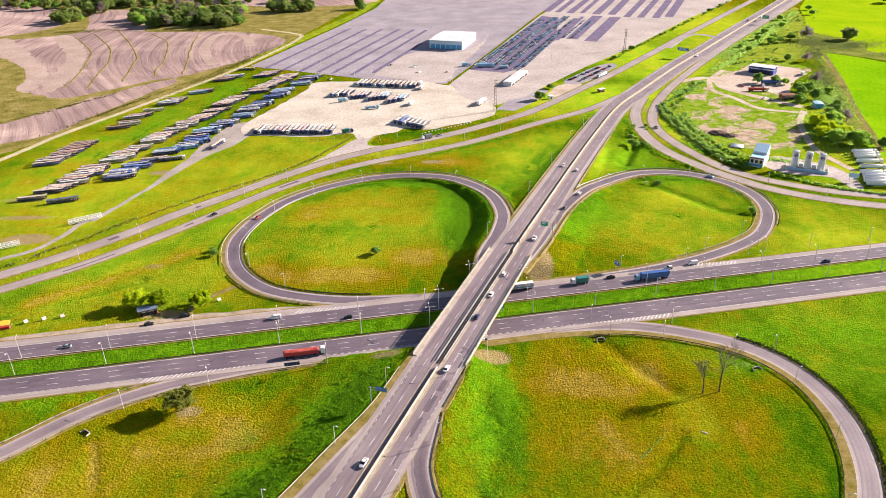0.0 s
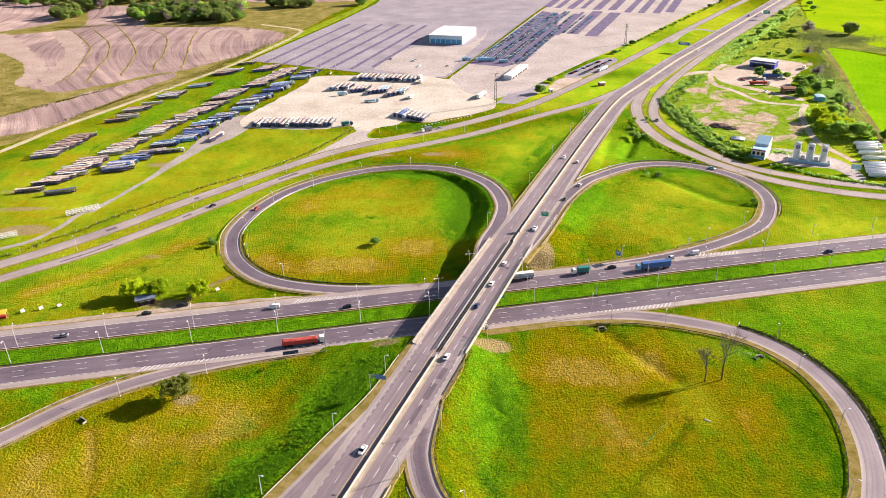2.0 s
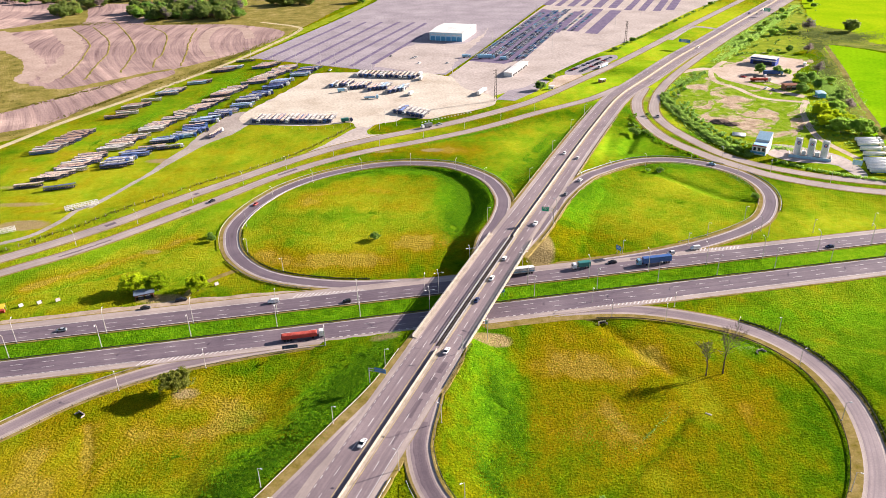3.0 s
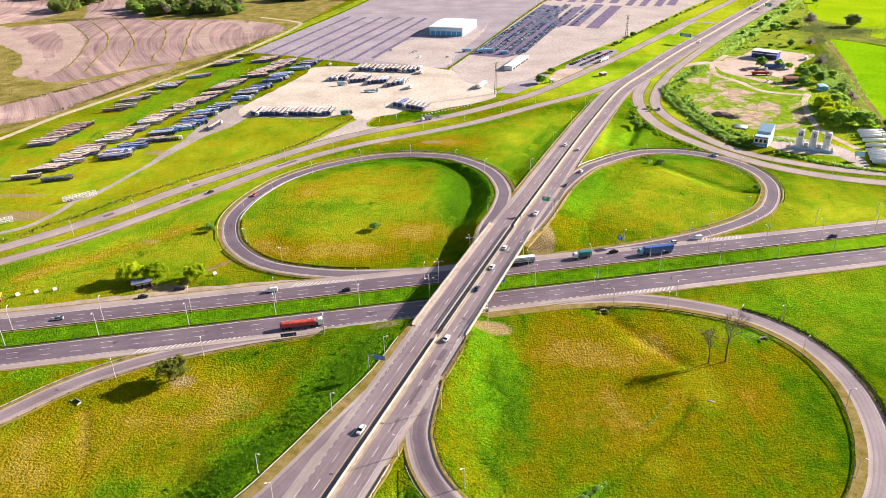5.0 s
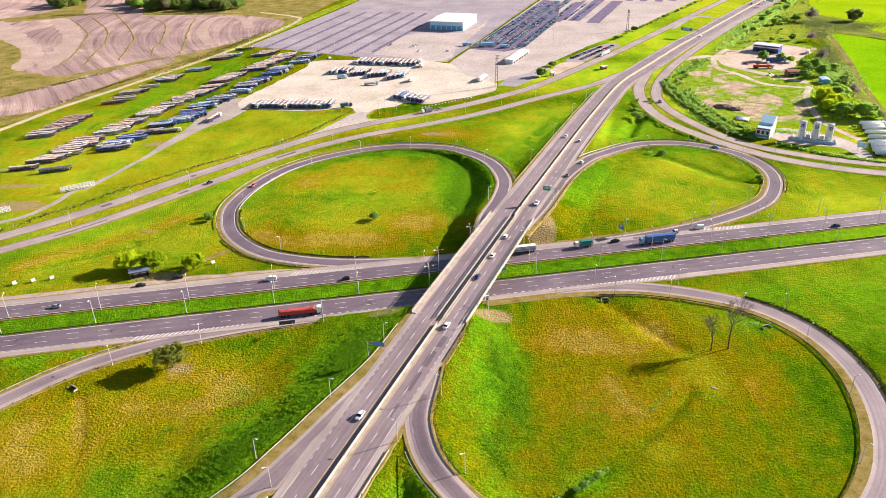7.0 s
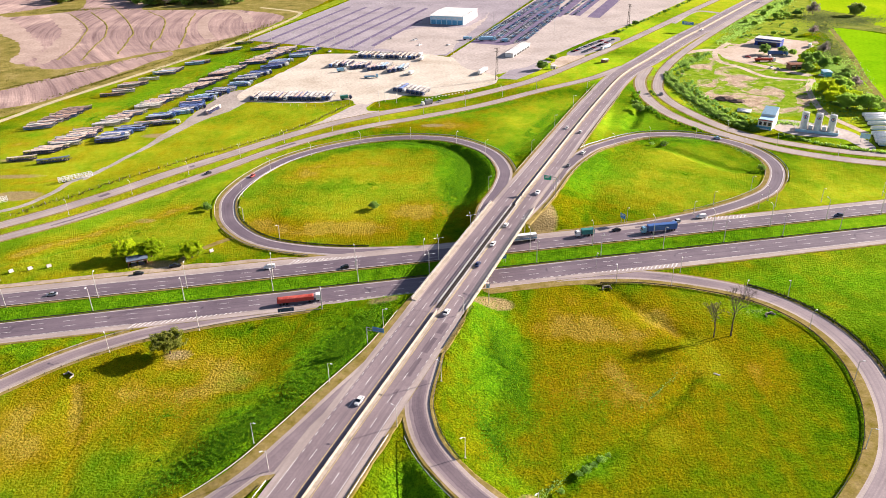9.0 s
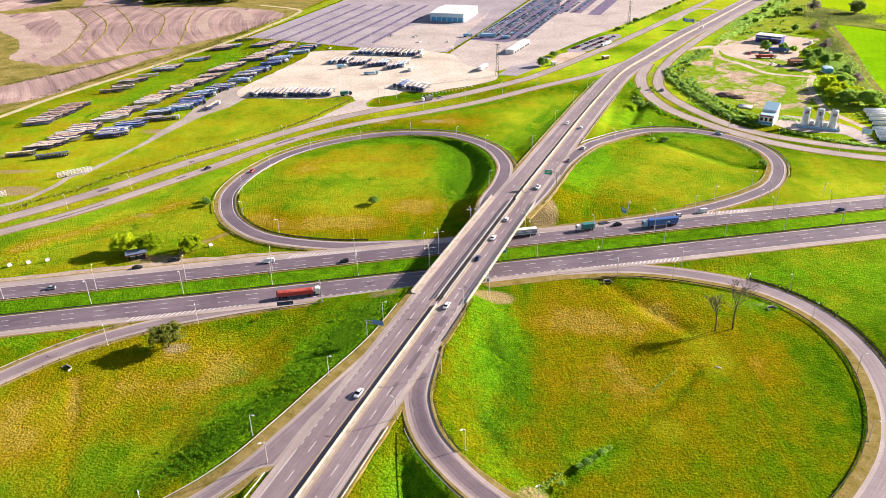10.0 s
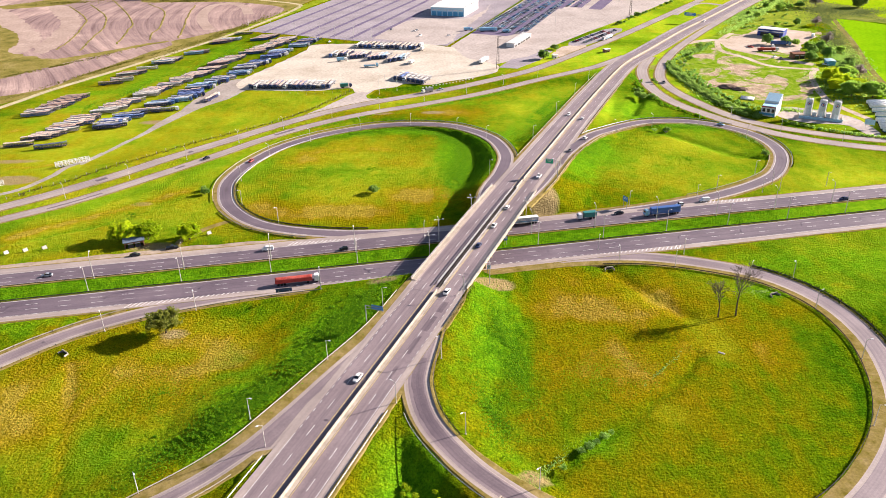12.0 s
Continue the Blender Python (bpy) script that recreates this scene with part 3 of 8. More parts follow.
hatch_up = [(-67, 15.9, 18.9, -35, 15.0, 16.6), (131, 17.5, 20.0, 153, 15.2, 18.0)]
hatch_low = [(-126, -20.8, -23.8, -84, -20.6, -21.2), (57, -20.9, -21.1, 100, -21.0, -24.3)]
carriage_up = road("road_motorway_far_side", UP, "grey asphalt motorway carriageway with white lane dashes", 0.8, 0.9, pale_left=UP[:, 3] - 3.4)
carriage_low = road("road_motorway_near_side", LOW, "grey asphalt motorway carriageway with white lane dashes", 0.8, 3.3, pale_left=0.8)
marks("lane_markings", dashes(UP, -3.8, 600.75, 1500, 4.5, 7.25) + dashes(UP, -0.1, 601.05, 1500, 4.5, 7.25) + edge_lines(UP, 3.5, 500, 1600) + edge_lines(UP, -6.6, 500, 1600) + hatching(hatch_up), carriage_up)
marks("lane_markings", dashes(LOW, 3.7, 605.5, 1500, 4.5, 7.2) + dashes(LOW, -0.2, 607.0, 1500, 4.5, 7.16) + dashes(LOW, -4.0, 830, 958, 1.5, 1.6, 0.3) + edge_lines(LOW, 7.15, 500, 1600) + edge_lines(LOW, -4.1, 500, 772) + edge_lines(LOW, -4.4, 1004, 1600) + hatching(hatch_low), carriage_low)
main_road = road("road_overpass", MAIN, "grey asphalt dual carriageway rising on banks to the bridge", np.where((MAIN[:, 1] > 240) & (MAIN[:, 1] < 339), 0.02, np.where(MAIN[:, 1] > 540, 0.25, 1.4)), 2.2, [ASPHALT_MID, ASPHALT_PALE, VERGE], verge_left=np.where((MAIN[:, 1] > 130) & (MAIN[:, 1] < 339), 0.02, np.where(MAIN[:, 1] > 540, 0.25, 1.4)))
marks("lane_markings", dashes(MAIN, 5.4, 60, 1400) + dashes(MAIN, -5.1, 66, 1400) + edge_lines(MAIN, 9.0, 40, 168) + edge_lines(MAIN, 9.0, 350, 1500) + edge_lines(MAIN, -8.4, 40, 205) + edge_lines(MAIN, -8.8, 350, 1500)
      + dashes(MAIN, 8.8, 170, 262, 1.6, 2.2) + dashes(MAIN, -8.6, 206, 262, 1.6, 2.2) , main_road)
marks("yellow_edge_markings", [edge_line(MAIN, o, 40, 1500, 0.2, 0.05) for o in (2.0, -2.1)], main_road, YELLOW_PAINT)
for nm, ln, lb in (("road_loop_west", LOOP_L, "curving grey asphalt slip road round a grass field"), ("road_loop_east", LOOP_R, "curving grey asphalt slip road round a grass field"),
                   ("road_loop_south", LOOP_BR, "curving grey asphalt slip road round a large dry field"), ("road_ramp_south_west", RAMP_LL, "grey asphalt slip road down from the overpass"),
                   ("road_ramp_north_west", RAMP_UL, "pale worn asphalt slip road"), ("road_service_west", SERVICE_UL, "pale worn asphalt frontage road"),
                   ("road_ramp_north_east", RAMP_UR, "pale worn asphalt slip road"), ("road_service_east", SERVICE_UR, "pale worn asphalt frontage road")):
    pale_top = "ramp_north" in nm or "service" in nm
    run = lengths_of(ln)
    right, left = {"road_loop_west": (2.0, 0.7), "road_loop_east": (2.3, 1.2), "road_loop_south": (0.9, 0.8 + 2.7 * np.clip((run - 95) / 40, 0, 1)), "road_ramp_south_west": (2.1, 2.1)}.get(nm, (1.2, 1.2))
    ob = road(nm, ln, lb, right, 0.0 if pale_top else 1.3, [ASPHALT_PALE, ASPHALT_PALE, VERGE] if pale_top else [ASPHALT_MID, ASPHALT_PALE, VERGE] if "south" in nm else None, 3.7 if ln is RAMP_LL else None, left)
    ln_end = lengths_of(ln)[-1]
    if not pale_top and "south" not in nm:
        marks("edge_markings", edge_lines(ln, 3.0, 10, ln_end - 10) + edge_lines(ln, -3.0, 135 if ln is RAMP_LL else 10, ln_end - 10), ob)

# ---- the bridge ----


def box_mesh(name, sx, sy, sz, material, bevel=0.0, at=(0, 0, 0)):
    bm = bmesh.new()
    bmesh.ops.create_cube(bm, size=1, matrix=Matrix.Translation(at) @ Matrix.Diagonal((sx, sy, sz, 1)))
    if bevel:
        bmesh.ops.bevel(bm, geom=bm.edges[:], offset=bevel, segments=1, affect="EDGES")
    return done(name, bm, material)


def done(name, bm, material, smooth=False):
    me = bpy.data.meshes.new(name)
    bm.to_mesh(me)
    bm.free()
    for m in material if isinstance(material, (list, tuple)) else [material]:
        me.materials.append(m)
    if smooth:
        me.polygons.foreach_set("use_smooth", np.ones(len(me.polygons), bool))
    return me


def profile_mesh(name, line, section, material):
    """A closed section (offset to the left, height) drawn along a line, with end caps."""
    sec = section + [section[0]]
    verts, faces = strip(line, [o for o, _ in sec], [z for _, z in sec])
    k, m = len(sec), len(line)
    faces = list(faces) + [tuple(range(k - 1)), tuple((m - 1) * k + j for j in range(k - 2, -1, -1))]
    me = sheet_mesh(name, verts, faces, material)
    bm = bmesh.new()
    bm.from_mesh(me)
    bmesh.ops.recalc_face_normals(bm, faces=bm.faces)
    bm.to_mesh(me)
    bm.free()
    return me


def cut(line, a, b):
    """The stretch of a line between two values of y."""
    s = lengths_of(line)
    i = np.argsort(line[:, 1])
    return stretch_of(line, float(np.interp(a, line[i, 1], s[i])), float(np.interp(b, line[i, 1], s[i])), 3.0)


RAIL_STUB = box_mesh("rail_post", 0.14, 0.14, 1.3, STEEL)
bridge = tagged(new("bridge"), "long concrete road bridge on columns over the motorway", "bridge")
SPAN = cut(MAIN, 247, 332)
part("deck", profile_mesh("deck", SPAN, [(12.0, -0.05), (12.0, -0.6), (10.2, -1.6), (-9.0, -1.6), (-10.6, -0.6), (-10.6, -0.05)], CONCRETE), bridge)
for o in (11.85, -10.4):
    part("parapet", profile_mesh("parapet", cut(MAIN, 243, 336), [(o + 0.14, -0.6), (o + 0.14, 0.75), (o - 0.08, 0.75), (o - 0.14, 0.0), (o - 0.14, -0.6)], CONCRETE), bridge, "pale concrete parapet")
for o in (11.9, -10.45, 1.15, -1.3):
    part("hand_rail", profile_mesh("hand_rail", cut(MAIN, 243, 336), [(o + 0.06, 1.1), (o + 0.06, 1.37), (o - 0.06, 1.37), (o - 0.06, 1.1)], STEEL), bridge, "steel hand rail")
    for q in cut(MAIN, 244, 335):
        i = int(np.argmin(np.hypot(MAIN[:, 0] - q[0], MAIN[:, 1] - q[1])))
        n = side_of(MAIN)[i]
        part("rail_post", RAIL_STUB, bridge, at=pose(q[0] + n[0] * o, q[1] + n[1] * o, q[2] + 0.65))
part("kerb", profile_mesh("kerb", cut(MAIN, 243, 336), [(11.65, -0.05), (11.65, 0.3), (10.1, 0.26), (10.1, -0.05)], CONCRETE), bridge, "broad tan concrete kerb")
part("kerb", profile_mesh("kerb", cut(MAIN, 243, 336), [(-1.4, -0.05), (-1.4, 0.16), (-1.95, 0.14), (-1.95, -0.05)], CONCRETE), bridge, "narrow concrete kerb beside the middle rail")
for o in (1.15, -1.3):
    part("lower_rail", profile_mesh("lower_rail", cut(MAIN, 243, 336), [(o + 0.05, 0.45), (o + 0.05, 0.7), (o - 0.05, 0.7), (o - 0.05, 0.45)], STEEL), bridge)
main_dir = Vector((0.366, 0.931))
for off in (-23.8, 0.0, 22.8):
    # where the road's axis meets this line along the motorway
    mid = min(SPAN, key=lambda p: abs((Vector((p[0], p[1] - 288.7))).dot(HW_N) - off))
    at = pose(mid[0], mid[1], mid[2] - 2.05, 0, 0, math.degrees(HW_ANGLE))
    part("pier_cap", box_mesh("pier_cap", 23.5, 1.3, 0.9, CONCRETE, 0.08), bridge, at=at)
    for k in (-9, -3, 3, 9):
        bm = bmesh.new()
        bmesh.ops.create_cone(bm, segments=16, radius1=0.5, radius2=0.5, depth=5.2, cap_ends=True)
        x, y = mid[0] + HW_D.x * k, mid[1] + HW_D.y * k
        part("column", done("column", bm, CONCRETE, True), bridge, at=pose(x, y, 2.5))
for y0 in (248.5, 330.5):
    p = min(MAIN, key=lambda q: abs(q[1] - y0))
    part("abutment", box_mesh("abutment", 23.2, 1.2, 3.4, CONCRETE, 0.05), bridge, at=pose(p[0], p[1], p[2] - 1.9, 0, 0, math.degrees(HW_ANGLE)))
MEDIAN_SEC = [(-0.12, -0.1), (-0.15, 0.25), (-0.26, 1.05), (-0.44, 1.05), (-0.57, 0.25), (-0.6, -0.1)]
for run in (MAIN[MAIN[:, 1] < 242], MAIN[(MAIN[:, 1] > 336) & (MAIN[:, 1] < 1500)]):
    tagged(new("median_barrier", profile_mesh("median_barrier", run, MEDIAN_SEC, CONCRETE)), "continuous pale concrete median barrier on the overpass road", "barrier", "median barriers")
SHORT = MAIN[MAIN[:, 1] < 1500]
tagged(new("median_strip", profile_mesh("median_strip", SHORT, [(-0.6, -0.2), (-0.6, 0.09), (-1.7, 0.08), (-1.7, -0.2)], CONCRETE)), "tan concrete strip beside the median barrier", "median", kind="structure")


def road_patch(line, x0, y0, x1, y1, w, o=None):
    """A darker repair in a road between two places, on the line they span."""
    sl = lengths_of(line)
    ends = [int(np.argmin(np.hypot(line[:, 0] - x, line[:, 1] - y))) for x, y in ((x0, y0), (x1, y1))]
    n = side_of(line)[ends[0]]
    mid = (x0 - line[ends[0], 0]) * n[0] + (y0 - line[ends[0], 1]) * n[1] if o is None else o
    a, b = sorted(float(sl[k]) for k in ends)
    b = max(b, a + 3.0)
    st = stretch_of(line, a, b, 1.5)
    rag = np.array([noise.noise((q[0] * 0.5, q[1] * 0.5, 5)) * 0.35 for q in st])
    offs = [mid + w / 2 + rag, np.full(len(st), mid), mid - w / 2 + rag[::-1]]
    verts, faces = strip(st, offs, [0.02, 0.02, 0.02])
    me = sheet_mesh("asphalt_patch", verts, faces, ASPHALT_DARK)
    lane = np.stack([np.stack(offs, 1), np.broadcast_to(lengths_of(st)[:, None], (len(st), 3)), np.zeros((len(st), 3))], 2)
    me.attributes.new("lane", "FLOAT_VECTOR", "POINT").data.foreach_set("vector", lane.ravel().astype(np.float32))
    tagged(new("asphalt_patch", me), "darker repaired patch in the asphalt", "road", kind="structure")


for x0, y0, x1, y1, w in ((-12.5, 200.7, -9.2, 208.6, 1.9), (-8.0, 211.8, -3.2, 220.9, 2.6), (-2.8, 223.5, 0.9, 230, 2.2), (-18.5, 186, -15.5, 193, 1.2), (62, 372, 68, 386, 2.5)):
    road_patch(MAIN, x0, y0, x1, y1, w)
for line, x0, y0, x1, y1, w, o in ((RAMP_UL, -104, 448, -92.5, 458.5, 2.6, 0.8), (RAMP_UL, -195, 338.5, -177, 357, 1.3, -0.6), (RAMP_UL, -149, 390, -145, 395, 1.8, 0.5), (SERVICE_UL, -186, 374, -181, 379, 3.0, 0.5), (SERVICE_UL, -151, 417, -147, 421.5, 2.6, -0.6),
                                 (LOOP_L, -107.5, 403, -103, 412, 1.6, 1.2), (LOOP_L, -112.5, 357, -113.2, 362, 1.8, 0.3), (LOOP_R, 86, 421, 100, 436, 2.2, 0.6), (LOOP_R, 76, 406, 82, 415, 2.0, -0.8), (LOOP_R, 189, 397, 187, 389, 2.0, -0.5), (LOOP_R, 120, 333.2, 105, 327.8, 2.4, 0.5),
                                 (LOOP_BR, -8.2, 199, 92, 131, 3.6, 0.2), (LOW, *hw(-142, -16.5), *hw(-135, -16.5), 0.9, 3.0), (UP, *hw(-158, 11.9), *hw(-150, 11.9), 0.8, 2.2), (LOW, *hw(88, -16.5), *hw(90.5, -16.5), 1.8, 2.6), (UP, *hw(96, 12), *hw(104, 12), 1.6, 5.0)):
    road_patch(line, x0, y0, x1, y1, w, o)
# The deck has no opening: a dark strip stands in for the gap's shade.
tagged(new("gap_shade_strip", profile_mesh("gap_shade_strip", cut(MAIN, 241, 338), [(1.1, -0.1), (1.1, 0.03), (-1.25, 0.03), (-1.25, -0.1)], RUST)), "dark strip on the deck in place of the shaded gap between the middle rails", "bridge", kind="structure")

# ---- lots, fields and tracks, laid on the ground ----


def closed_curve(pts, step=6.0):
    p = np.array(pts, float)
    n = len(p)
    out = []
    for i in range(n):
        a, b, c, d = p[i - 1], p[i], p[(i + 1) % n], p[(i + 2) % n]
        k = max(2, int(np.linalg.norm(c - b) / step))
        for t in np.arange(k) / k:
            out.append(0.5 * (2 * b + (c - a) * t + (2 * a - 5 * b + 4 * c - d) * t * t + (3 * b - a - 3 * c + d) * t**3))
    return np.array(out)


def sheet(name, pts, z, material, label, category, smooth=True, ragged=0.0):
    p = closed_curve(pts) if smooth else np.array(pts, float)
    if ragged:
        q = closed_curve(pts, 2.5) if smooth else p
        p = np.array([(x + ragged * noise.noise((x * 0.11, y * 0.11, 1)), y + ragged * noise.noise((x * 0.11, y * 0.11, 7))) for x, y in q])
    bm = bmesh.new()
    top = [bm.verts.new((x, y, z)) for x, y in p]
    low = [bm.verts.new((x, y, -0.3)) for x, y in p]
    f = bm.faces.new(top)
    for i in range(len(p)):
        bm.faces.new((top[i - 1], low[i - 1], low[i], top[i]))
    bmesh.ops.recalc_face_normals(bm, faces=bm.faces)
    if f.normal.z < 0:
        bmesh.ops.reverse_faces(bm, faces=bm.faces)
    bmesh.ops.triangulate(bm, faces=[f])
    return tagged(new(name, done(name, bm, material)), label, category, kind="structure")


def furrowed(name, dark, light, turn, period, twist, bump):
    m, n, l, b = shader(name, 1.0, 0, 0.0)
    v = place_node(n, l, (1, 1, 1), turn)
    w = n.new("ShaderNodeTexWave")
    w.inputs["Scale"].default_value, w.inputs["Distortion"].default_value = 0.314 / period, twist
    w.inputs["Detail"].default_value, w.inputs["Detail Scale"].default_value = 2.0, 0.25
    l.new(v, w.inputs["Vector"])
    broad, grain = noise_node(n, l, v, 0.018, 5, 0.6, 0.8), noise_node(n, l, v, 0.35, 4, 0.65)
    c = ramp_node(n, l, broad, [(0.3, dark), (0.7, light)])
    line = ramp_node(n, l, w.outputs["Fac"], [(0.1, (0.985, 0.985, 0.985)), (0.6, (1.01, 1.01, 1.01))])
    g = ramp_node(n, l, grain, [(0.3, (0.8, 0.8, 0.8)), (0.7, (1.15, 1.15, 1.15))])
    c = blend(n, l, 1.0, c, line, "MULTIPLY")
    l.new(blend(n, l, 1.0, c, g, "MULTIPLY"), b.inputs["Base Color"])
    bumped(n, l, b, w.outputs["Fac"], bump, 0.5)
    return m


def ploughed(name):
    """Soil with long furrow streaks that sweep across the field in S-curves."""
    m, n, l, b = shader(name, 1.0, 0, 0.0)
    geo, sep, comb = n.new("ShaderNodeNewGeometry"), n.new("ShaderNodeSeparateXYZ"), n.new("ShaderNodeCombineXYZ")
    l.new(geo.outputs["Position"], sep.inputs[0])

    def calc(op, a, c):
        k = n.new("ShaderNodeMath")
        k.operation = op
        for i, v in ((0, a), (1, c)):
            if isinstance(v, (int, float)):
                k.inputs[i].default_value = v
            else:
                l.new(v, k.inputs[i])
        return k.outputs[0]

    bend = calc("MULTIPLY", calc("SINE", calc("MULTIPLY", calc("ADD", sep.outputs["Y"], -690.0), 0.0105), 0.0), 34.0)
    u = calc("ADD", calc("ADD", sep.outputs["X"], calc("MULTIPLY", sep.outputs["Y"], 0.34)), bend)
    l.new(calc("MULTIPLY", u, 0.13), comb.inputs[0])
    l.new(calc("MULTIPLY", sep.outputs["Y"], 0.006), comb.inputs[1])
    streak, fine = noise_node(n, l, comb.outputs[0], 1.0, 6, 0.7, 0.15), noise_node(n, l, geo.outputs["Position"], 0.4, 4, 0.65)
    broad = noise_node(n, l, geo.outputs["Position"], 0.011, 3, 0.5, 1.2)
    c = ramp_node(n, l, broad, [(0.36, (0.30, 0.21, 0.19)), (0.54, (0.385, 0.275, 0.24)), (0.64, (0.48, 0.35, 0.295))])
    s = ramp_node(n, l, streak, [(0.34, (0.6, 0.56, 0.6)), (0.48, (0.97, 0.96, 0.97)), (0.64, (1.26, 1.25, 1.22))])
    g = ramp_node(n, l, fine, [(0.3, (0.82, 0.82, 0.82)), (0.7, (1.15, 1.15, 1.15))])
    l.new(blend(n, l, 1.0, blend(n, l, 1.0, c, s, "MULTIPLY"), g, "MULTIPLY"), b.inputs["Base Color"])
    bumped(n, l, b, streak, 0.5, 1.2)
    return m


SOIL = ploughed("ploughed_soil")
SOIL_PALE = speckled("bare_pale_soil", [(0.3, (0.36, 0.26, 0.21)), (0.6, (0.46, 0.345, 0.28)), (0.8, (0.54, 0.42, 0.34))], 0.03, 0.4, 0.95, 0.3, 0.2)
CROP = furrowed("young_crop", (0.15, 0.36, 0.002), (0.25, 0.46, 0.004), 0.45, 5.0, 3.0, 0.01)
CROP_YELLOW = furrowed("yellowing_crop", (0.23, 0.40, 0.003), (0.34, 0.47, 0.006), 0.9, 6.0, 3.0, 0.01)
LOT_PALE = speckled("dusty_concrete_lot", [(0.28, (0.43, 0.36, 0.275)), (0.5, (0.57, 0.50, 0.40)), (0.75, (0.66, 0.60, 0.495))], 0.035, 0.5, 0.9, 0.15, 0.03)
LOT_GREY = speckled("grey_gravel_lot", [(0.25, (0.26, 0.225, 0.24)), (0.5, (0.335, 0.295, 0.31)), (0.75, (0.41, 0.365, 0.375))], 0.03, 0.4, 0.9, 0.15, 0.03)
LOT_PINK = speckled("pinkish_gravel_lot", [(0.25, (0.37, 0.315, 0.275)), (0.5, (0.46, 0.395, 0.35)), (0.75, (0.55, 0.48, 0.43))], 0.03, 0.4, 0.9, 0.15, 0.03)
LOT_DUST = speckled("brown_gravel", [(0.25, (0.28, 0.23, 0.19)), (0.5, (0.36, 0.31, 0.27)), (0.75, (0.44, 0.385, 0.34))], 0.05, 0.6, 0.95, 0.2, 0.05)
TAR = speckled("dark_tar_strip", [(0.3, (0.135, 0.105, 0.175)), (0.5, (0.175, 0.14, 0.21)), (0.7, (0.23, 0.19, 0.26))], 0.12, 0.6, 0.9, 0.1, 0.02)
YARD = speckled("bare_yard_soil", [(0.3, (0.40, 0.30, 0.21)), (0.5, (0.54, 0.43, 0.335)), (0.75, (0.65, 0.55, 0.45))], 0.05, 0.6, 0.95, 0.3, 0.1)


def patchy_ground(name, low, high):
    """Bare soil broken up by patches of green and straw grass."""
    m, n, l, b = shader(name, 1.0, 0, 0.0)
    v = place_node(n, l)
    where, mid, fine = noise_node(n, l, v, 0.045, 6, 0.62, 1.0), noise_node(n, l, v, 0.15, 5, 0.6), noise_node(n, l, v, 0.9, 4, 0.7)
    soil = ramp_node(n, l, mid, [(0.3, (0.30, 0.20, 0.135)), (0.5, (0.48, 0.36, 0.265)), (0.75, (0.64, 0.52, 0.41))])
    grass = ramp_node(n, l, mid, [(0.3, (0.10, 0.20, 0.008)), (0.5, (0.20, 0.32, 0.016)), (0.7, (0.33, 0.38, 0.06))])
    c = blend(n, l, ramp_node(n, l, where, [(low, (0, 0, 0)), (high, (1, 1, 1))]), soil, grass)
    g = ramp_node(n, l, fine, [(0.32, (0.5, 0.5, 0.48)), (0.68, (1.35, 1.35, 1.3))])
    l.new(blend(n, l, 1.0, c, g, "MULTIPLY"), b.inputs["Base Color"])
    bumped(n, l, b, fine, 0.5, 0.4)
    return m


PATCHY, SCRAPED = patchy_ground("patchy_yard_ground", 0.38, 0.46), patchy_ground("scraped_yard_soil", 0.48, 0.58)
SCRUB = speckled("dry_scrub", [(0.3, (0.12, 0.115, 0.018)), (0.5, (0.24, 0.20, 0.045)), (0.75, (0.37, 0.29, 0.11))], 0.06, 0.45, 0.95, 0.9, 1.0)
SCRUB_GREEN = speckled("green_scrub", [(0.3, (0.10, 0.17, 0.002)), (0.5, (0.22, 0.29, 0.004)), (0.75, (0.36, 0.36, 0.025))], 0.08, 0.5, 0.95, 0.5, 0.5)
DULL_WEED = speckled("dull_weeds", [(0.3, (0.08, 0.12, 0.006)), (0.5, (0.17, 0.21, 0.012)), (0.75, (0.29, 0.27, 0.05))], 0.06, 0.4, 0.95, 0.5, 0.5)

sheet("scrubland", [(-330, 520), (-420, 480), (-900, 600), (-1500, 1500), (-800, 2300), (-100, 2100), (-90, 1330), (-140, 1090), (-175, 935), (-212, 790), (-262, 655), (-297, 580)], 0.025, SCRUB, "dry olive scrub strip along the fields", "scrub", True, 3)
sheet("ploughed_field_large", [(-405, 640), (-372, 618), (-318, 640), (-270, 735), (-212, 820), (-185, 900), (-198, 945), (-260, 985), (-330, 995), (-385, 1005), (-395, 1090), (-440, 1165), (-500, 1185), (-512, 1140), (-484, 1070), (-470, 1010), (-495, 982), (-560, 950), (-620, 880), (-500, 760)], 0.05, SOIL, "brown ploughed field with curving furrows", "field", True, 2)
sheet("ploughed_field_strip", [(-395, 560), (-367, 606), (-352, 632), (-318, 668), (-290, 712), (-266, 742), (-258, 726), (-268, 698), (-281, 660), (-296, 612), (-306, 572), (-330, 552), (-362, 530), (-430, 500)], 0.055, SOIL, "pale bare soil strip beside the farm track", "field", True, 2)
for swath in ([(-554, 966), (-532, 957), (-461, 859), (-409, 783), (-393, 733), (-390, 692), (-406, 705), (-431, 775), (-487, 850), (-502, 866)], [(-491, 977), (-466, 977), (-410, 882), (-391, 834), (-375, 764), (-367, 710), (-376, 703), (-392, 732), (-399, 772), (-415, 838), (-437, 885)]):
    sheet("pale_soil_swath", swath, 0.062, SOIL_PALE, "pale unploughed swath in the brown field", "field", True, 4)
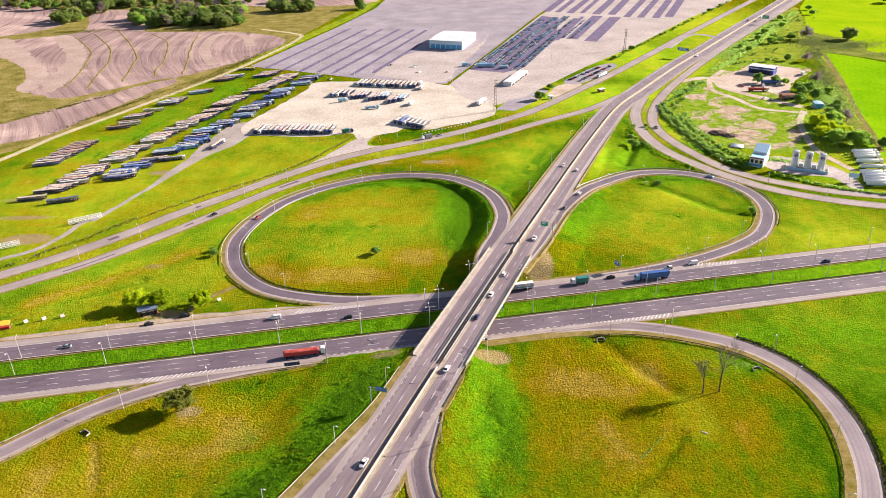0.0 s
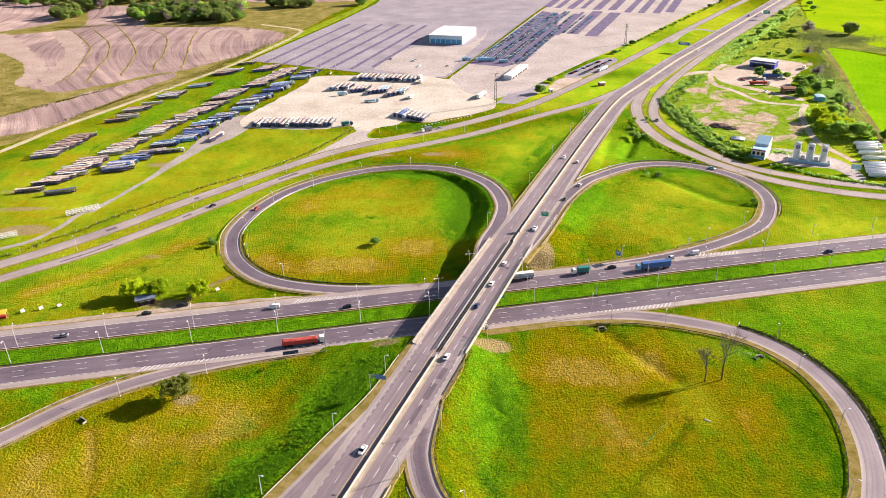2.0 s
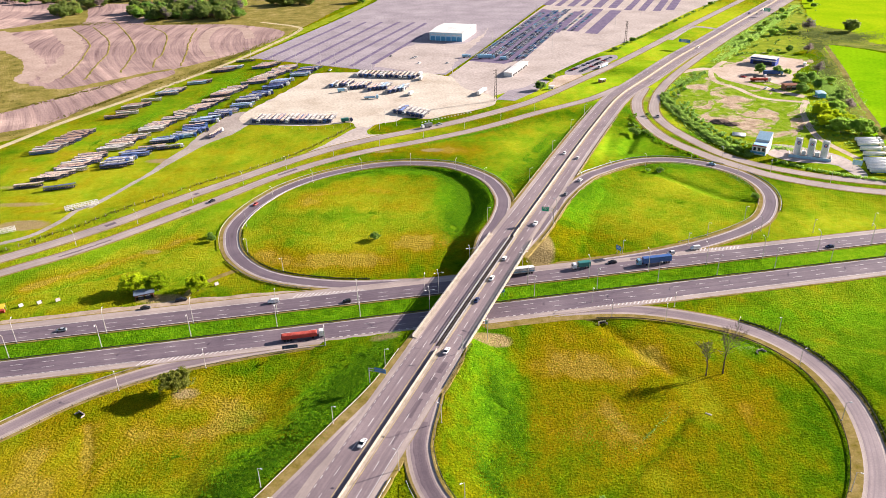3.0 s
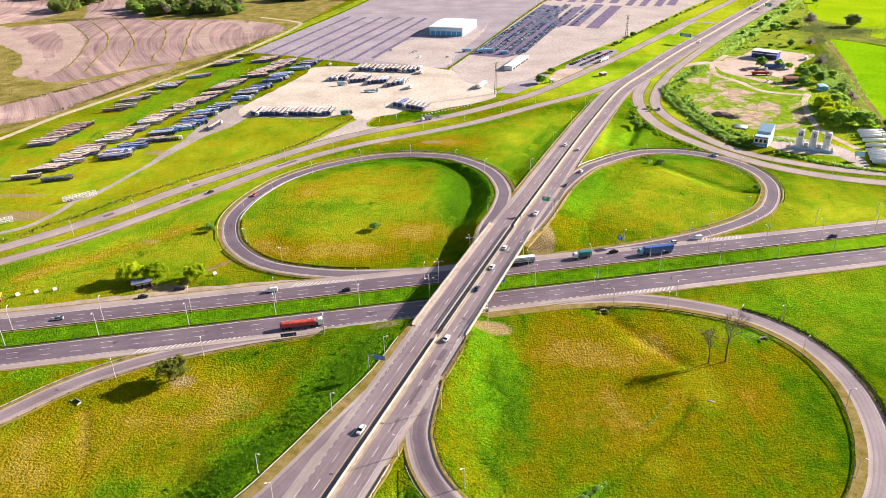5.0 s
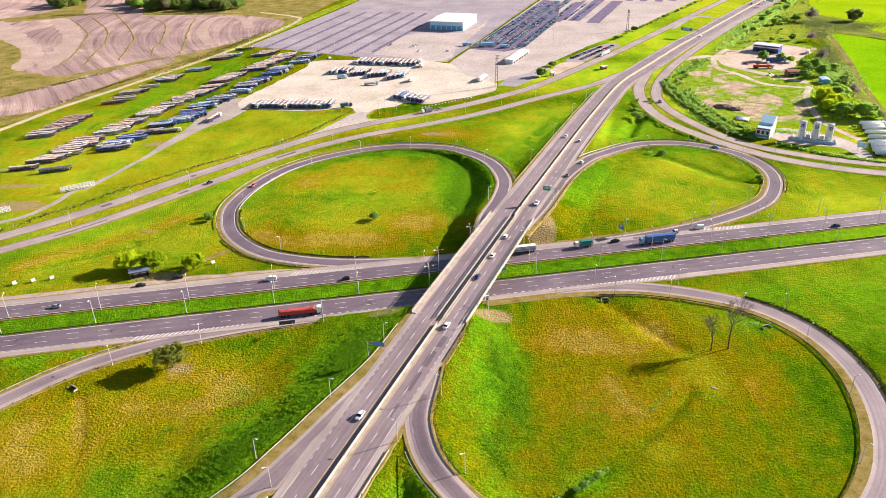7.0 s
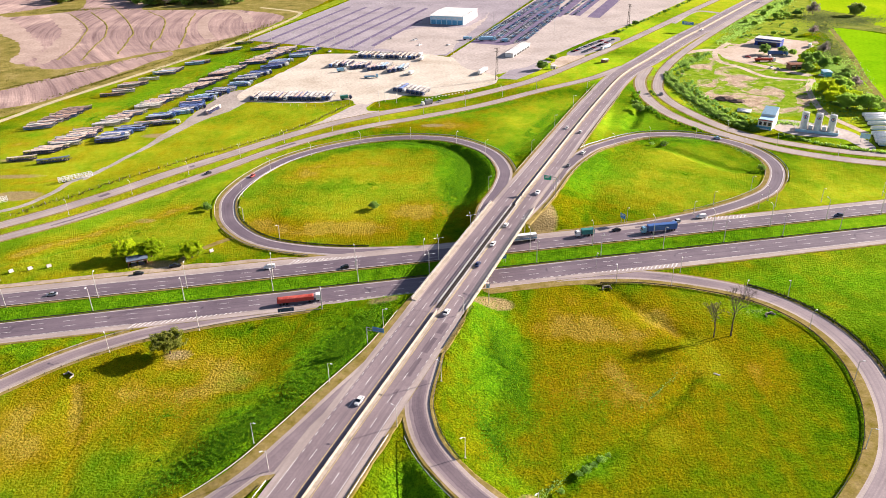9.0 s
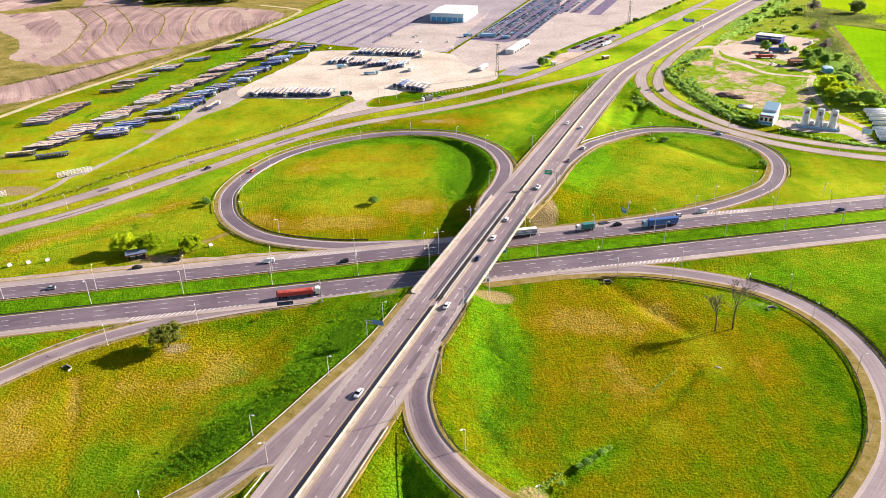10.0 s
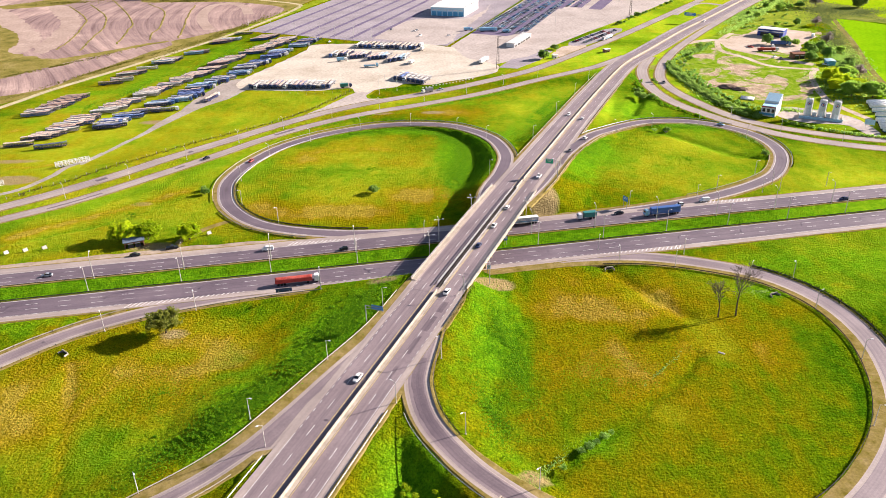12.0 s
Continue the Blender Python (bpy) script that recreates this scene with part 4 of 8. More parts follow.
sheet("field_margin", [(-417, 702), (-393, 692), (-377, 687), (-352, 677), (-338, 681), (-330, 688), (-311, 707), (-288, 735), (-268, 748), (-268, 742), (-285, 725), (-306, 693), (-324, 672), (-336, 645), (-348, 627), (-358, 608), (-372, 600), (-400, 640)], 0.085, SCRUB, "olive scrub margin between two ploughed fields", "scrub", True, 3)
sheet("scrub_corner", [(-532.2, 876.4), (-457.1, 818.7), (-419.8, 758.9), (-406.0, 713.2), (-356.1, 675.2), (-361.7, 647.5), (-367.8, 616.7), (-392.1, 609.5)], 0.075, SCRUB, "olive scrub at the edge of the ploughed fields", "scrub", True, 4)
sheet("ploughed_field_far", [(-900, 900), (-640, 960), (-540, 1010), (-520, 1090), (-560, 1180), (-800, 1300), (-1100, 1200)], 0.05, SOIL, "brown ploughed field with curving furrows", "field", True, 2)
sheet("ploughed_field_beyond", [(-470, 1330), (-300, 1200), (-150, 1180), (-90, 1230), (-60, 1400), (-250, 1700), (-600, 1700)], 0.06, SOIL, "brown ploughed field with curving furrows", "field", True, 2)
sheet("crop_field_north", [(560, 1180), (505, 1075), (478, 1000), (448, 925), (450, 890), (467, 862), (462, 820), (473, 786), (620, 760), (1000, 900), (1000, 1500), (650, 1400)], 0.05, CROP_YELLOW, "bright yellow-green young crop", "field", True, 1)
sheet("crop_field_south", [(404, 792), (386, 735), (366, 672), (336, 594), (318, 530), (302, 480), (420, 380), (700, 430), (620, 700), (470, 732), (430, 776)], 0.055, CROP, "bright green young crop", "field", True, 1)
sheet("weedy_strip", [(448, 925), (420, 860), (396, 800), (378, 730), (352, 660), (322, 585), (300, 500), (312, 500), (340, 590), (372, 675), (392, 735), (408, 792), (432, 778), (480, 740), (600, 715), (600, 760), (480, 790), (468, 822), (474, 866)], 0.03, DULL_WEED, "dull brownish weed strip between crops", "scrub", True, 3)
sheet("storage_lot", [(-199, 790), (-153, 768), (-75, 727), (6, 700), (40, 790), (139, 1067), (170, 1150), (260, 1400), (-60, 1420), (-92, 1150), (-130, 1008)], 0.06, LOT_GREY, "wide empty grey gravel storage lot", "lot", False)
sheet("car_lot", [(9, 697), (56, 826), (142, 1063), (180, 1150), (270, 1400), (520, 1300), (430, 1140), (332, 1015), (222, 852), (148, 756), (93, 677), (74, 648), (44, 622), (20, 650)], 0.065, LOT_PINK, "pinkish gravel car storage lot", "lot", False)
sheet("truck_lot", [(-152, 560), (-122, 553), (-93, 550), (-70, 556), (-64, 545), (-56, 548), (-36, 556), (-27, 566), (-8, 562), (10, 573), (26, 581), (42, 594), (46, 604), (46, 622), (22, 650), (12, 690), (4, 696), (-20, 712), (-72, 716), (-118, 716), (-124, 690), (-140, 640), (-158, 585)], 0.07, LOT_PALE, "pale dusty concrete lorry park", "lot", True, 1.0)
sheet("side_lot", [(47, 612), (60, 640), (74, 648), (93, 676), (99, 668), (84, 636), (62, 607)], 0.08, LOT_GREY, "small grey asphalt forecourt", "lot", False)
sheet("verge_strip_west", [(-204, 792), (-134, 1012), (-100, 1150), (-66, 1420), (-74, 1420), (-112, 1150), (-150, 1012), (-214, 800)], 0.03, SCRUB_GREEN, "green strip along the lot fence", "scrub", True, 1)
sheet("rough_yard", [(196, 560), (206, 520), (226, 492), (256, 500), (276, 530), (288, 575), (300, 600), (310, 640), (330, 690), (362, 720), (356, 752), (318, 770), (280, 735), (250, 712), (225, 680), (206, 640)], 0.04, PATCHY, "bare soil yard broken by patches of grass", "yard", True, 4)
for k, spot in enumerate(([(238, 635), (254, 634), (260, 612), (251, 582), (230, 574), (227, 593)], [(202, 553), (228, 583), (239, 576), (244, 554), (248, 536), (239, 520), (220, 518), (211, 533), (199, 537)], [(268, 553), (284, 571), (275, 544), (260, 515), (250, 509)], [(232, 628), (246, 635), (256, 612), (254, 590), (232, 582), (224, 600)], [(197, 550), (217, 574), (232, 579), (226, 562), (212, 543), (200, 537)],
                          [(222, 533), (240, 556), (256, 572), (257, 546), (243, 529), (229, 523)], [(206, 575), (216, 590), (226, 604), (222, 590), (212, 572)])):
    sheet("scraped_soil", spot, 0.05 + 0.006 * k, SCRAPED, "scraped pinkish-brown soil in the yard", "yard", True, 4)
sheet("yard", [(262, 655), (290, 650), (300, 628), (306, 640), (318, 664), (334, 690), (352, 712), (345, 738), (318, 752), (290, 726), (266, 708), (252, 694)], 0.07, YARD, "bare tan soil yard with wheel tracks", "yard", True, 4)
sheet("forecourt", [(216, 470), (228, 486), (248, 476), (262, 458), (262, 428), (254, 424), (250, 444), (232, 450), (222, 456)], 0.06, LOT_PINK, "pale concrete filling area beside the tanks", "yard", True, 0.5)
sheet("roadside_scrub", [(180, 570), (196, 520), (208, 490), (222, 478), (212, 500), (206, 540), (200, 575), (222, 640), (250, 690), (235, 690), (205, 640)], 0.035, SCRUB_GREEN, "dense green scrub on the roadside bank", "scrub", True, 3)
sheet("farm_scrub", [(262, 720), (300, 735), (360, 760), (392, 800), (446, 925), (500, 1080), (400, 940), (330, 835)], 0.035, SCRUB_GREEN, "rough green scrub beside the frontage road", "scrub", True, 4)

sheet("lot_apron", [(-64, 743), (-46, 809), (-23, 842), (24, 839), (49, 884), (62, 930), (45, 850), (21, 770), (1, 706), (-54, 734)], 0.075, LOT_PINK, "pinkish worn gravel before the hangar", "lot", True, 3)
sheet("car_rows_surface", [(30, 755), (64, 739), (87, 760), (115, 835), (142, 919), (162, 1030), (143, 1057)], 0.08, TAR, "dark purple-grey sealed surface under rows of cars", "lot", False)
sheet("parking_strip", [(118, 700), (136, 694), (180, 756), (166, 764)], 0.05, LOT_GREY, "grey gravel parking strip beside the frontage road", "lot", True, 1)
sheet("dirt_pull_in", [(96, 650), (112, 650), (132, 684), (126, 696), (108, 682)], 0.045, YARD, "bare dirt pull-in beside the frontage road", "lot", True, 1.5)
sheet("gravel_track", [(-206, 402), (-201, 420), (-197, 435), (-192, 450), (-188.5, 469), (-187, 482), (-181, 504), (-180, 523), (-175, 555), (-170, 581), (-160, 591), (-146, 585), (-146, 563), (-154, 535), (-168, 511), (-182, 471), (-190.5, 444), (-195, 430), (-199.4, 416), (-204, 401)], 0.05, LOT_DUST, "pale gravel track that widens into an apron", "lot", True, 1)
sheet("entrance_junction", [(-46, 562), (-52, 545), (-55, 534), (-52, 526), (-40, 525), (-48, 517), (-76, 497), (-104, 470), (-103, 474), (-88, 496), (-78, 515), (-68, 535), (-62, 548), (-58, 562)], 0.06, LOT_PINK, "wide worn junction at the lorry park entrance", "lot", True, 1)

# Dark sealed strips across the storage lots, where cars are parked in rows.
for k, (x0, y0, x1, y1) in enumerate([(-181, 779, -114, 992), (-161, 770, -93, 985), (-142, 762, -72, 983), (-123, 757, -50, 980), (-108, 751, -31, 975), (-88, 742, -15, 970), (-67, 749, -20, 890)]):
    d = Vector((x1 - x0, y1 - y0)).normalized() * 2.3
    n = Vector((-d.y, d.x))
    sheet("sealed_strip", [(x0 + n.x, y0 + n.y), (x0 - n.x, y0 - n.y), (x1 - n.x, y1 - n.y), (x1 + n.x, y1 + n.y)], 0.09, TAR, "dark tar strip across the gravel lot", "lot", False)
for k, (x0, y0, x1, y1, w) in enumerate([(40, 770, 138, 1030, 8), (52, 763, 158, 1040, 8.5), (64, 757, 174, 1045, 8.5), (77, 750, 186, 1030, 9), (138, 890, 196, 1042, 5), (157, 896, 217, 1046, 14), (176, 880, 238, 1032, 15),
                          (153, 1089, 232, 1300, 11), (167, 1080, 250, 1300, 8), (183, 1072, 272, 1300, 10), (200, 1071, 288, 1300, 7), (217, 1059, 308, 1290, 11), (237, 1053, 328, 1285, 11), (253, 1032, 350, 1270, 9), (270, 1026, 368, 1265, 9), (289, 1021, 386, 1260, 10), (308, 1026, 402, 1255, 11)]):
    d = Vector((x1 - x0, y1 - y0)).normalized() * w / 2
    n = Vector((-d.y, d.x))
    sheet("sealed_strip", [(x0 + n.x, y0 + n.y), (x0 - n.x, y0 - n.y), (x1 - n.x, y1 - n.y), (x1 + n.x, y1 + n.y)], 0.095 + 0.004 * k, TAR, "dark tar strip under rows of cars", "lot", False)


TRACK_TAN = speckled("dry_tan_track", [(0.3, (0.42, 0.35, 0.19)), (0.6, (0.54, 0.46, 0.28)), (0.8, (0.62, 0.54, 0.36))], 0.1, 0.8, 1.0, 0.2, 0.05)


def track(name, pts, half, material, label, z=0.075):
    line = curve_through([(x, y, z, half, half) for x, y in pts], 5.0)
    return road(name, line, label, 0.8, 0.0, [material, material, material])


track("road_farm_track", [(-420, 300), (-352, 430), (-316, 517), (-299, 569), (-265, 646), (-216, 765), (-190, 850), (-172, 925), (-176, 960), (-230, 1000)], 1.9, TRACK_TAN, "pale dirt farm track")
track("road_lot_track", [(-250, 345), (-232, 357), (-222.7, 364), (-217.7, 374), (-213.5, 385), (-212, 397), (-204, 409), (-200, 420)], 1.0, LOT_DUST, "narrow pale gravel track")
track("road_lot_entrance", [(-60, 545), (-52, 562), (-36, 590), (-18, 620), (4, 655)], 5.5, LOT_PALE, "wide pale entrance drive to the lorry park", 0.085)
track("road_yard_lane", [(270, 455), (264, 490), (268, 520), (280, 560), (296, 590)], 1.6, YARD, "narrow dirt lane")
track("path_yard_loop", [(279, 731), (253, 692), (245, 655), (254, 634), (263, 601), (283, 589), (296, 583)], 1.7, YARD, "dirt track that loops through the yard", 0.085)
track("road_yard_drive", [(222, 690), (250, 702), (262, 690), (258, 665), (285, 620), (300, 600)], 3.4, YARD, "dirt drive into the yard", 0.08)
track("path_to_motorway", [(-98, 322), (-110, 312), (-118, 300), (-117, 290)], 0.8, VERGE, "trodden dirt path", 0.08)
track("road_crossover", [(254, 836), (290, 894), (306, 908), (318, 900), (326, 888)], 3.0, ASPHALT_PALE, "worn asphalt crossover between frontage road and main road", 0.09)
# Low bunds that curve across the ploughed field.
for pts in ([(-464, 977), (-411, 892), (-390, 841), (-371, 765), (-364, 715)], [(-443, 989), (-390, 901), (-364, 833), (-353, 778), (-339, 710)], [(-434, 1032), (-384, 941), (-343, 858), (-324, 789), (-314, 736)],
            [(-369, 988), (-329, 923), (-302, 827), (-297, 787), (-288, 756)], [(-304, 967), (-289, 882), (-274, 814), (-262, 760)]):
    line = curve_through([(x, y, 0.05, 0, 0) for x, y in pts], 5.0)
    line[:, :2] += np.array([[noise.noise((a * 0.02, b * 0.02, 2)) * 2.0 + noise.noise((a * 0.12, b * 0.12, 6)) * 1.4, 0] for a, b in line[:, :2]])
    tagged(new("field_bund", profile_mesh("field_bund", line, [(1.5, -0.15), (0.45, 0.2), (-0.4, 0.18), (-1.4, -0.15)], SCRUB)), "low weedy brown earth bund across the ploughed field", "bund", kind="structure")
sheet("dirt_verge", [hw(-240, 19), hw(-60, 19), hw(-62, 22), hw(-78, 23.5), hw(-106, 25), hw(-145, 25), hw(-170, 24.5), hw(-240, 23.5)], 0.09, SHOULDER, "pale trodden dirt verge beside the motorway", "verge", True, 1.2)
sheet("entrance_lawn", [(-52.5, 530.5), (-50, 541), (-46, 551), (-34, 556), (-14, 558), (-3, 562), (6, 560), (-2, 551.5), (-18, 541.5), (-36, 530.5), (-47, 526.5)], 0.10, GRASS, "green lawn at the lorry park entrance", "lawn", True, 0.8)
track("path_field_margin", [(306, 490), (320, 530), (339, 592), (368, 672), (388, 735), (406, 792)], 2.0, SCRUB, "brown field margin beside the crop", 0.07)
track("field_turning_arc", [(-241, 801), (-264, 856), (-278, 911), (-280, 962), (-261, 974), (-238, 946), (-221, 893)], 5.5, SOIL_PALE, "pale turning arc in the ploughed field", 0.066)

# ---- vehicles ----
RUBBER = plain("tyre_rubber", (0.02, 0.02, 0.021), 0.85, 0, 0.1)
GLASS_DARK = plain("tinted_glass", (0.02, 0.026, 0.034), 0.08, 0, 0.1, 0.8)
LAMP_GLASS = plain("headlight_glass", (0.75, 0.78, 0.8), 0.15)
CHASSIS = plain("dark_chassis", (0.04, 0.042, 0.06), 0.7)
WHITE = plain("white_paint", (0.84, 0.84, 0.83), 0.4)
PAINTS = {"white": WHITE, "silver": plain("silver_paint", (0.42, 0.44, 0.47), 0.35, 0.4), "black": plain("black_paint", (0.025, 0.026, 0.03), 0.25), "blue": plain("blue_paint", (0.05, 0.13, 0.36), 0.35),
          "red": plain("red_paint", (0.45, 0.035, 0.03), 0.35), "grey": plain("grey_paint", (0.16, 0.17, 0.19), 0.35), "teal": plain("teal_paint", (0.03, 0.22, 0.2), 0.4), "dark blue": plain("dark_blue_paint", (0.02, 0.035, 0.11), 0.35),
          "rust": plain("rusty_primer", (0.80, 0.52, 0.42), 0.7, 0, 0.2), "pink": plain("faded_red_paint", (0.88, 0.72, 0.62), 0.6, 0, 0.08), "light blue": plain("light_blue_paint", (0.25, 0.5, 0.68), 0.4), "tan": plain("tan_paint", (0.86, 0.80, 0.71), 0.5)}


def loft(bm, rings):
    """Skin a run of closed rings of points and cap both ends."""
    vs = [[bm.verts.new(p) for p in r] for r in rings]
    for a, b in zip(vs, vs[1:]):
        for i in range(len(a)):
            bm.faces.new((a[i - 1], a[i], b[i], b[i - 1]))
    bm.faces.new(vs[0][::-1])
    bm.faces.new(vs[-1])
    bmesh.ops.recalc_face_normals(bm, faces=bm.faces)


def section(x, w, z0, z1, top):
    """A ring across a vehicle at x: half width w at the sill, half width top at the roof line."""
    return [(x, -w * 0.94, z0), (x, w * 0.94, z0), (x, w, z0 + (z1 - z0) * 0.35), (x, w * 0.98, z0 + (z1 - z0) * 0.75), (x, top, z1), (x, -top, z1), (x, -w * 0.98, z0 + (z1 - z0) * 0.75), (x, -w, z0 + (z1 - z0) * 0.35)]


def wheel_mesh(name, r, w):
    bm = bmesh.new()
    rings = []
    for y, k in ((-w / 2, 0.55), (-w / 2, 0.92), (-w * 0.3, 1.0), (w * 0.3, 1.0), (w / 2, 0.92), (w / 2, 0.55)):
        rings.append([(r * k * math.cos(a), y, r * k * math.sin(a)) for a in np.arange(12) * math.tau / 12])
    loft(bm, rings)
    return done(name, bm, RUBBER)


CAR_WHEEL, TRUCK_WHEEL = wheel_mesh("wheel", 0.32, 0.22), wheel_mesh("wheel", 0.5, 0.32)
SHAPES = {  # stations of the body (x, half width, top) and of the glasshouse (x, half width, top)
    "hatchback": (3.95, [(-1.95, 0.72, 0.72), (-1.85, 0.82, 0.9), (-1.0, 0.86, 0.93), (0.7, 0.86, 0.92), (1.3, 0.84, 0.86), (1.85, 0.74, 0.72), (1.97, 0.62, 0.6)], [(-1.85, 0.74, 0.92), (-1.6, 0.66, 1.4), (-0.5, 0.66, 1.5), (0.25, 0.64, 1.44), (1.0, 0.72, 0.92)]),
    "saloon": (4.45, [(-2.2, 0.7, 0.75), (-2.1, 0.82, 0.92), (-1.3, 0.87, 0.95), (0.7, 0.88, 0.93), (1.4, 0.86, 0.88), (2.05, 0.78, 0.74), (2.22, 0.6, 0.6)], [(-1.7, 0.74, 0.94), (-1.0, 0.66, 1.38), (-0.2, 0.66, 1.45), (0.35, 0.64, 1.4), (1.15, 0.74, 0.93)]),
    "pickup": (5.2, [(-2.6, 0.84, 1.0), (-2.5, 0.9, 1.06), (-0.6, 0.92, 1.06), (0.9, 0.92, 1.08), (1.7, 0.9, 1.04), (2.4, 0.84, 0.92), (2.6, 0.7, 0.72)], [(-0.75, 0.78, 1.06), (-0.6, 0.72, 1.68), (0.2, 0.72, 1.74), (0.55, 0.7, 1.66), (1.25, 0.8, 1.07)]),
    "van": (5.0, [(-2.5, 0.85, 1.05), (-2.45, 0.92, 1.1), (0.6, 0.92, 1.1), (1.6, 0.9, 1.08), (2.3, 0.84, 0.95), (2.5, 0.7, 0.7)], [(-2.44, 0.84, 1.1), (-2.4, 0.78, 1.9), (0.6, 0.78, 1.95), (1.0, 0.76, 1.85), (1.8, 0.82, 1.08)])}
CAR_CACHE = {}


def car_meshes(shape, colour):
    if (shape, colour) in CAR_CACHE:
        return CAR_CACHE[shape, colour]
    _, body, cabin = SHAPES[shape]
    paint = PAINTS[colour]
    bm = bmesh.new()
    loft(bm, [section(x, w, 0.3, z, w * 0.9) for x, w, z in body])
    b = done("body", bm, paint)
    bm = bmesh.new()
    loft(bm, [section(x, w * 1.04, 0.88, max(z, 0.9), w * 0.96) for x, w, z in cabin])
    g = done("glasshouse", bm, GLASS_DARK if shape != "van" else paint)
    bm = bmesh.new()
    xs = [(x, w, z) for x, w, z in cabin if z > 1.2]
    loft(bm, [section(x, w * 0.97, z - 0.03, z + 0.035, w * 0.9) for x, w, z in xs])
    r = done("roof", bm, paint)
    CAR_CACHE[shape, colour] = (b, g, r)
    return b, g, r


HEADLIGHT = box_mesh("headlight", 0.1, 0.34, 0.14, LAMP_GLASS, 0.03)
MASTERS = {}


def car(shape, colour, at, label, group=""):
    """A passenger car that stands with its wheels at the pose's height."""
    key = (shape, colour)
    length = SHAPES[shape][0]
    if key in MASTERS:
        ob = copy_thing(MASTERS[key], at)
    else:
        name = {"hatchback": "hatchback_car", "saloon": "saloon_car", "pickup": "pickup_truck", "van": "panel_van"}[shape]
        ob = new(name)
        b, g, r = car_meshes(shape, colour)
        part("body", b, ob), part("glasshouse", g, ob, "dark tinted glass"), part("roof", r, ob)
        for sx in (-0.29, 0.31):
            for sy in (-0.78, 0.78):
                part("wheel", CAR_WHEEL, ob, at=pose(length * sx, sy, 0.32))
        for sy in (-0.5, 0.5):
            part("headlight", HEADLIGHT, ob, at=pose(length * 0.485 - 0.06, sy, 0.66))
        ob.matrix_basis = at
        MASTERS[key] = ob
    tagged(ob, label, "van" if shape == "van" else "pickup" if shape == "pickup" else "car", group)
    return ob


FAR_CARS = {}


def far_car(colour, x, y, z, turn):
    """A car beyond the counted ones: added to one joined mesh for its colour."""
    bm = FAR_CARS.setdefault(colour, ([], []))
    _, body, cabin = SHAPES["hatchback"]
    m = pose(x, y, z, 0, 0, turn)
    for rings, dark in (([section(a, w, 0.2, t, w * 0.9) for a, w, t in body[1:6:2]], 0), ([section(a, w * 1.04, 0.88, max(t, 0.9), w * 0.96) for a, w, t in cabin[::2]], 1)):
        k = len(bm[0])
        for r in rings:
            bm[0].extend([tuple(m @ Vector(p)) for p in r])
        for i in range(len(rings) - 1):
            for j in range(8):
                bm[1].append((k + i * 8 + j, k + i * 8 + (j + 1) % 8, k + i * 8 + 8 + (j + 1) % 8, k + i * 8 + 8 + j, 0))
        bm[1].append((*[k + j for j in range(8)][::-1], dark))
        bm[1].append((*[k + (len(rings) - 1) * 8 + j for j in range(8)], dark))


def stored_car(shape, colour, at, label, group):
    """A car stored far off: body, glass and running gear."""
    key = ("stored", shape, colour)
    if key not in MASTERS:
        ob = new("stored_car")
        b, g, r = car_meshes(shape, colour)
        part("body", b, ob), part("glasshouse", g, ob, "dark tinted glass"), part("roof", r, ob)
        bm = bmesh.new()
        for sx in (-0.29, 0.31):
            for sy in (-0.78, 0.78):
                bmesh.ops.create_cone(bm, segments=8, radius1=0.32, radius2=0.32, depth=0.22, cap_ends=True, matrix=pose(SHAPES[shape][0] * sx, sy, 0.32, 90, 0, 0))
        part("running_gear", done("running_gear", bm, RUBBER), ob, "black tyres")
        ob.matrix_basis = at
        MASTERS[key] = ob
    else:
        ob = copy_thing(MASTERS[key], at)
    return tagged(ob, label, "car", group)


def cab_parts(ob, x, colour, height=3.0, name="cab"):
    """A lorry's cab whose front is at x."""
    key = ("cab", colour, height)
    if key not in CAR_CACHE:
        bm = bmesh.new()
        loft(bm, [section(xx, w, 0.7, z, w * 0.93) for xx, w, z in ((-2.2, 1.12, height), (-2.1, 1.22, height + 0.25), (-0.6, 1.24, height + 0.3), (-0.25, 1.2, height - 0.1), (-0.02, 1.14, 1.7), (0, 1.0, 1.2))])
        shell = done("cab", bm, PAINTS[colour])
        bm = bmesh.new()
        loft(bm, [[(-0.42, -1.02, height - 0.12), (-0.42, 1.02, height - 0.12), (-0.12, 1.08, 1.85), (-0.12, -1.08, 1.85)], [(-0.2, -1.02, height - 0.2), (-0.2, 1.02, height - 0.2), (0.02, 1.08, 1.8), (0.02, -1.08, 1.8)]])
        CAR_CACHE[key] = (shell, done("windscreen", bm, GLASS_DARK))
    shell, screen = CAR_CACHE[key]
    c = part(name, shell, ob, at=pose(x, 0, 0))
    part("windscreen", screen, c, "dark windscreen")
    return c


BOX_CACHE = {}


def shared_box(name, sx, sy, sz, material, bevel=0.0):
    key = (name, sx, sy, sz, material.name, bevel)
    if key not in BOX_CACHE:
        BOX_CACHE[key] = box_mesh(name, sx, sy, sz, material, bevel)
    return BOX_CACHE[key]


def axles(ob, xs, half=0.98):
    for x in xs:
        for y in (-half, half):
            part("wheel", TRUCK_WHEEL, ob, at=pose(x, y, 0.5))


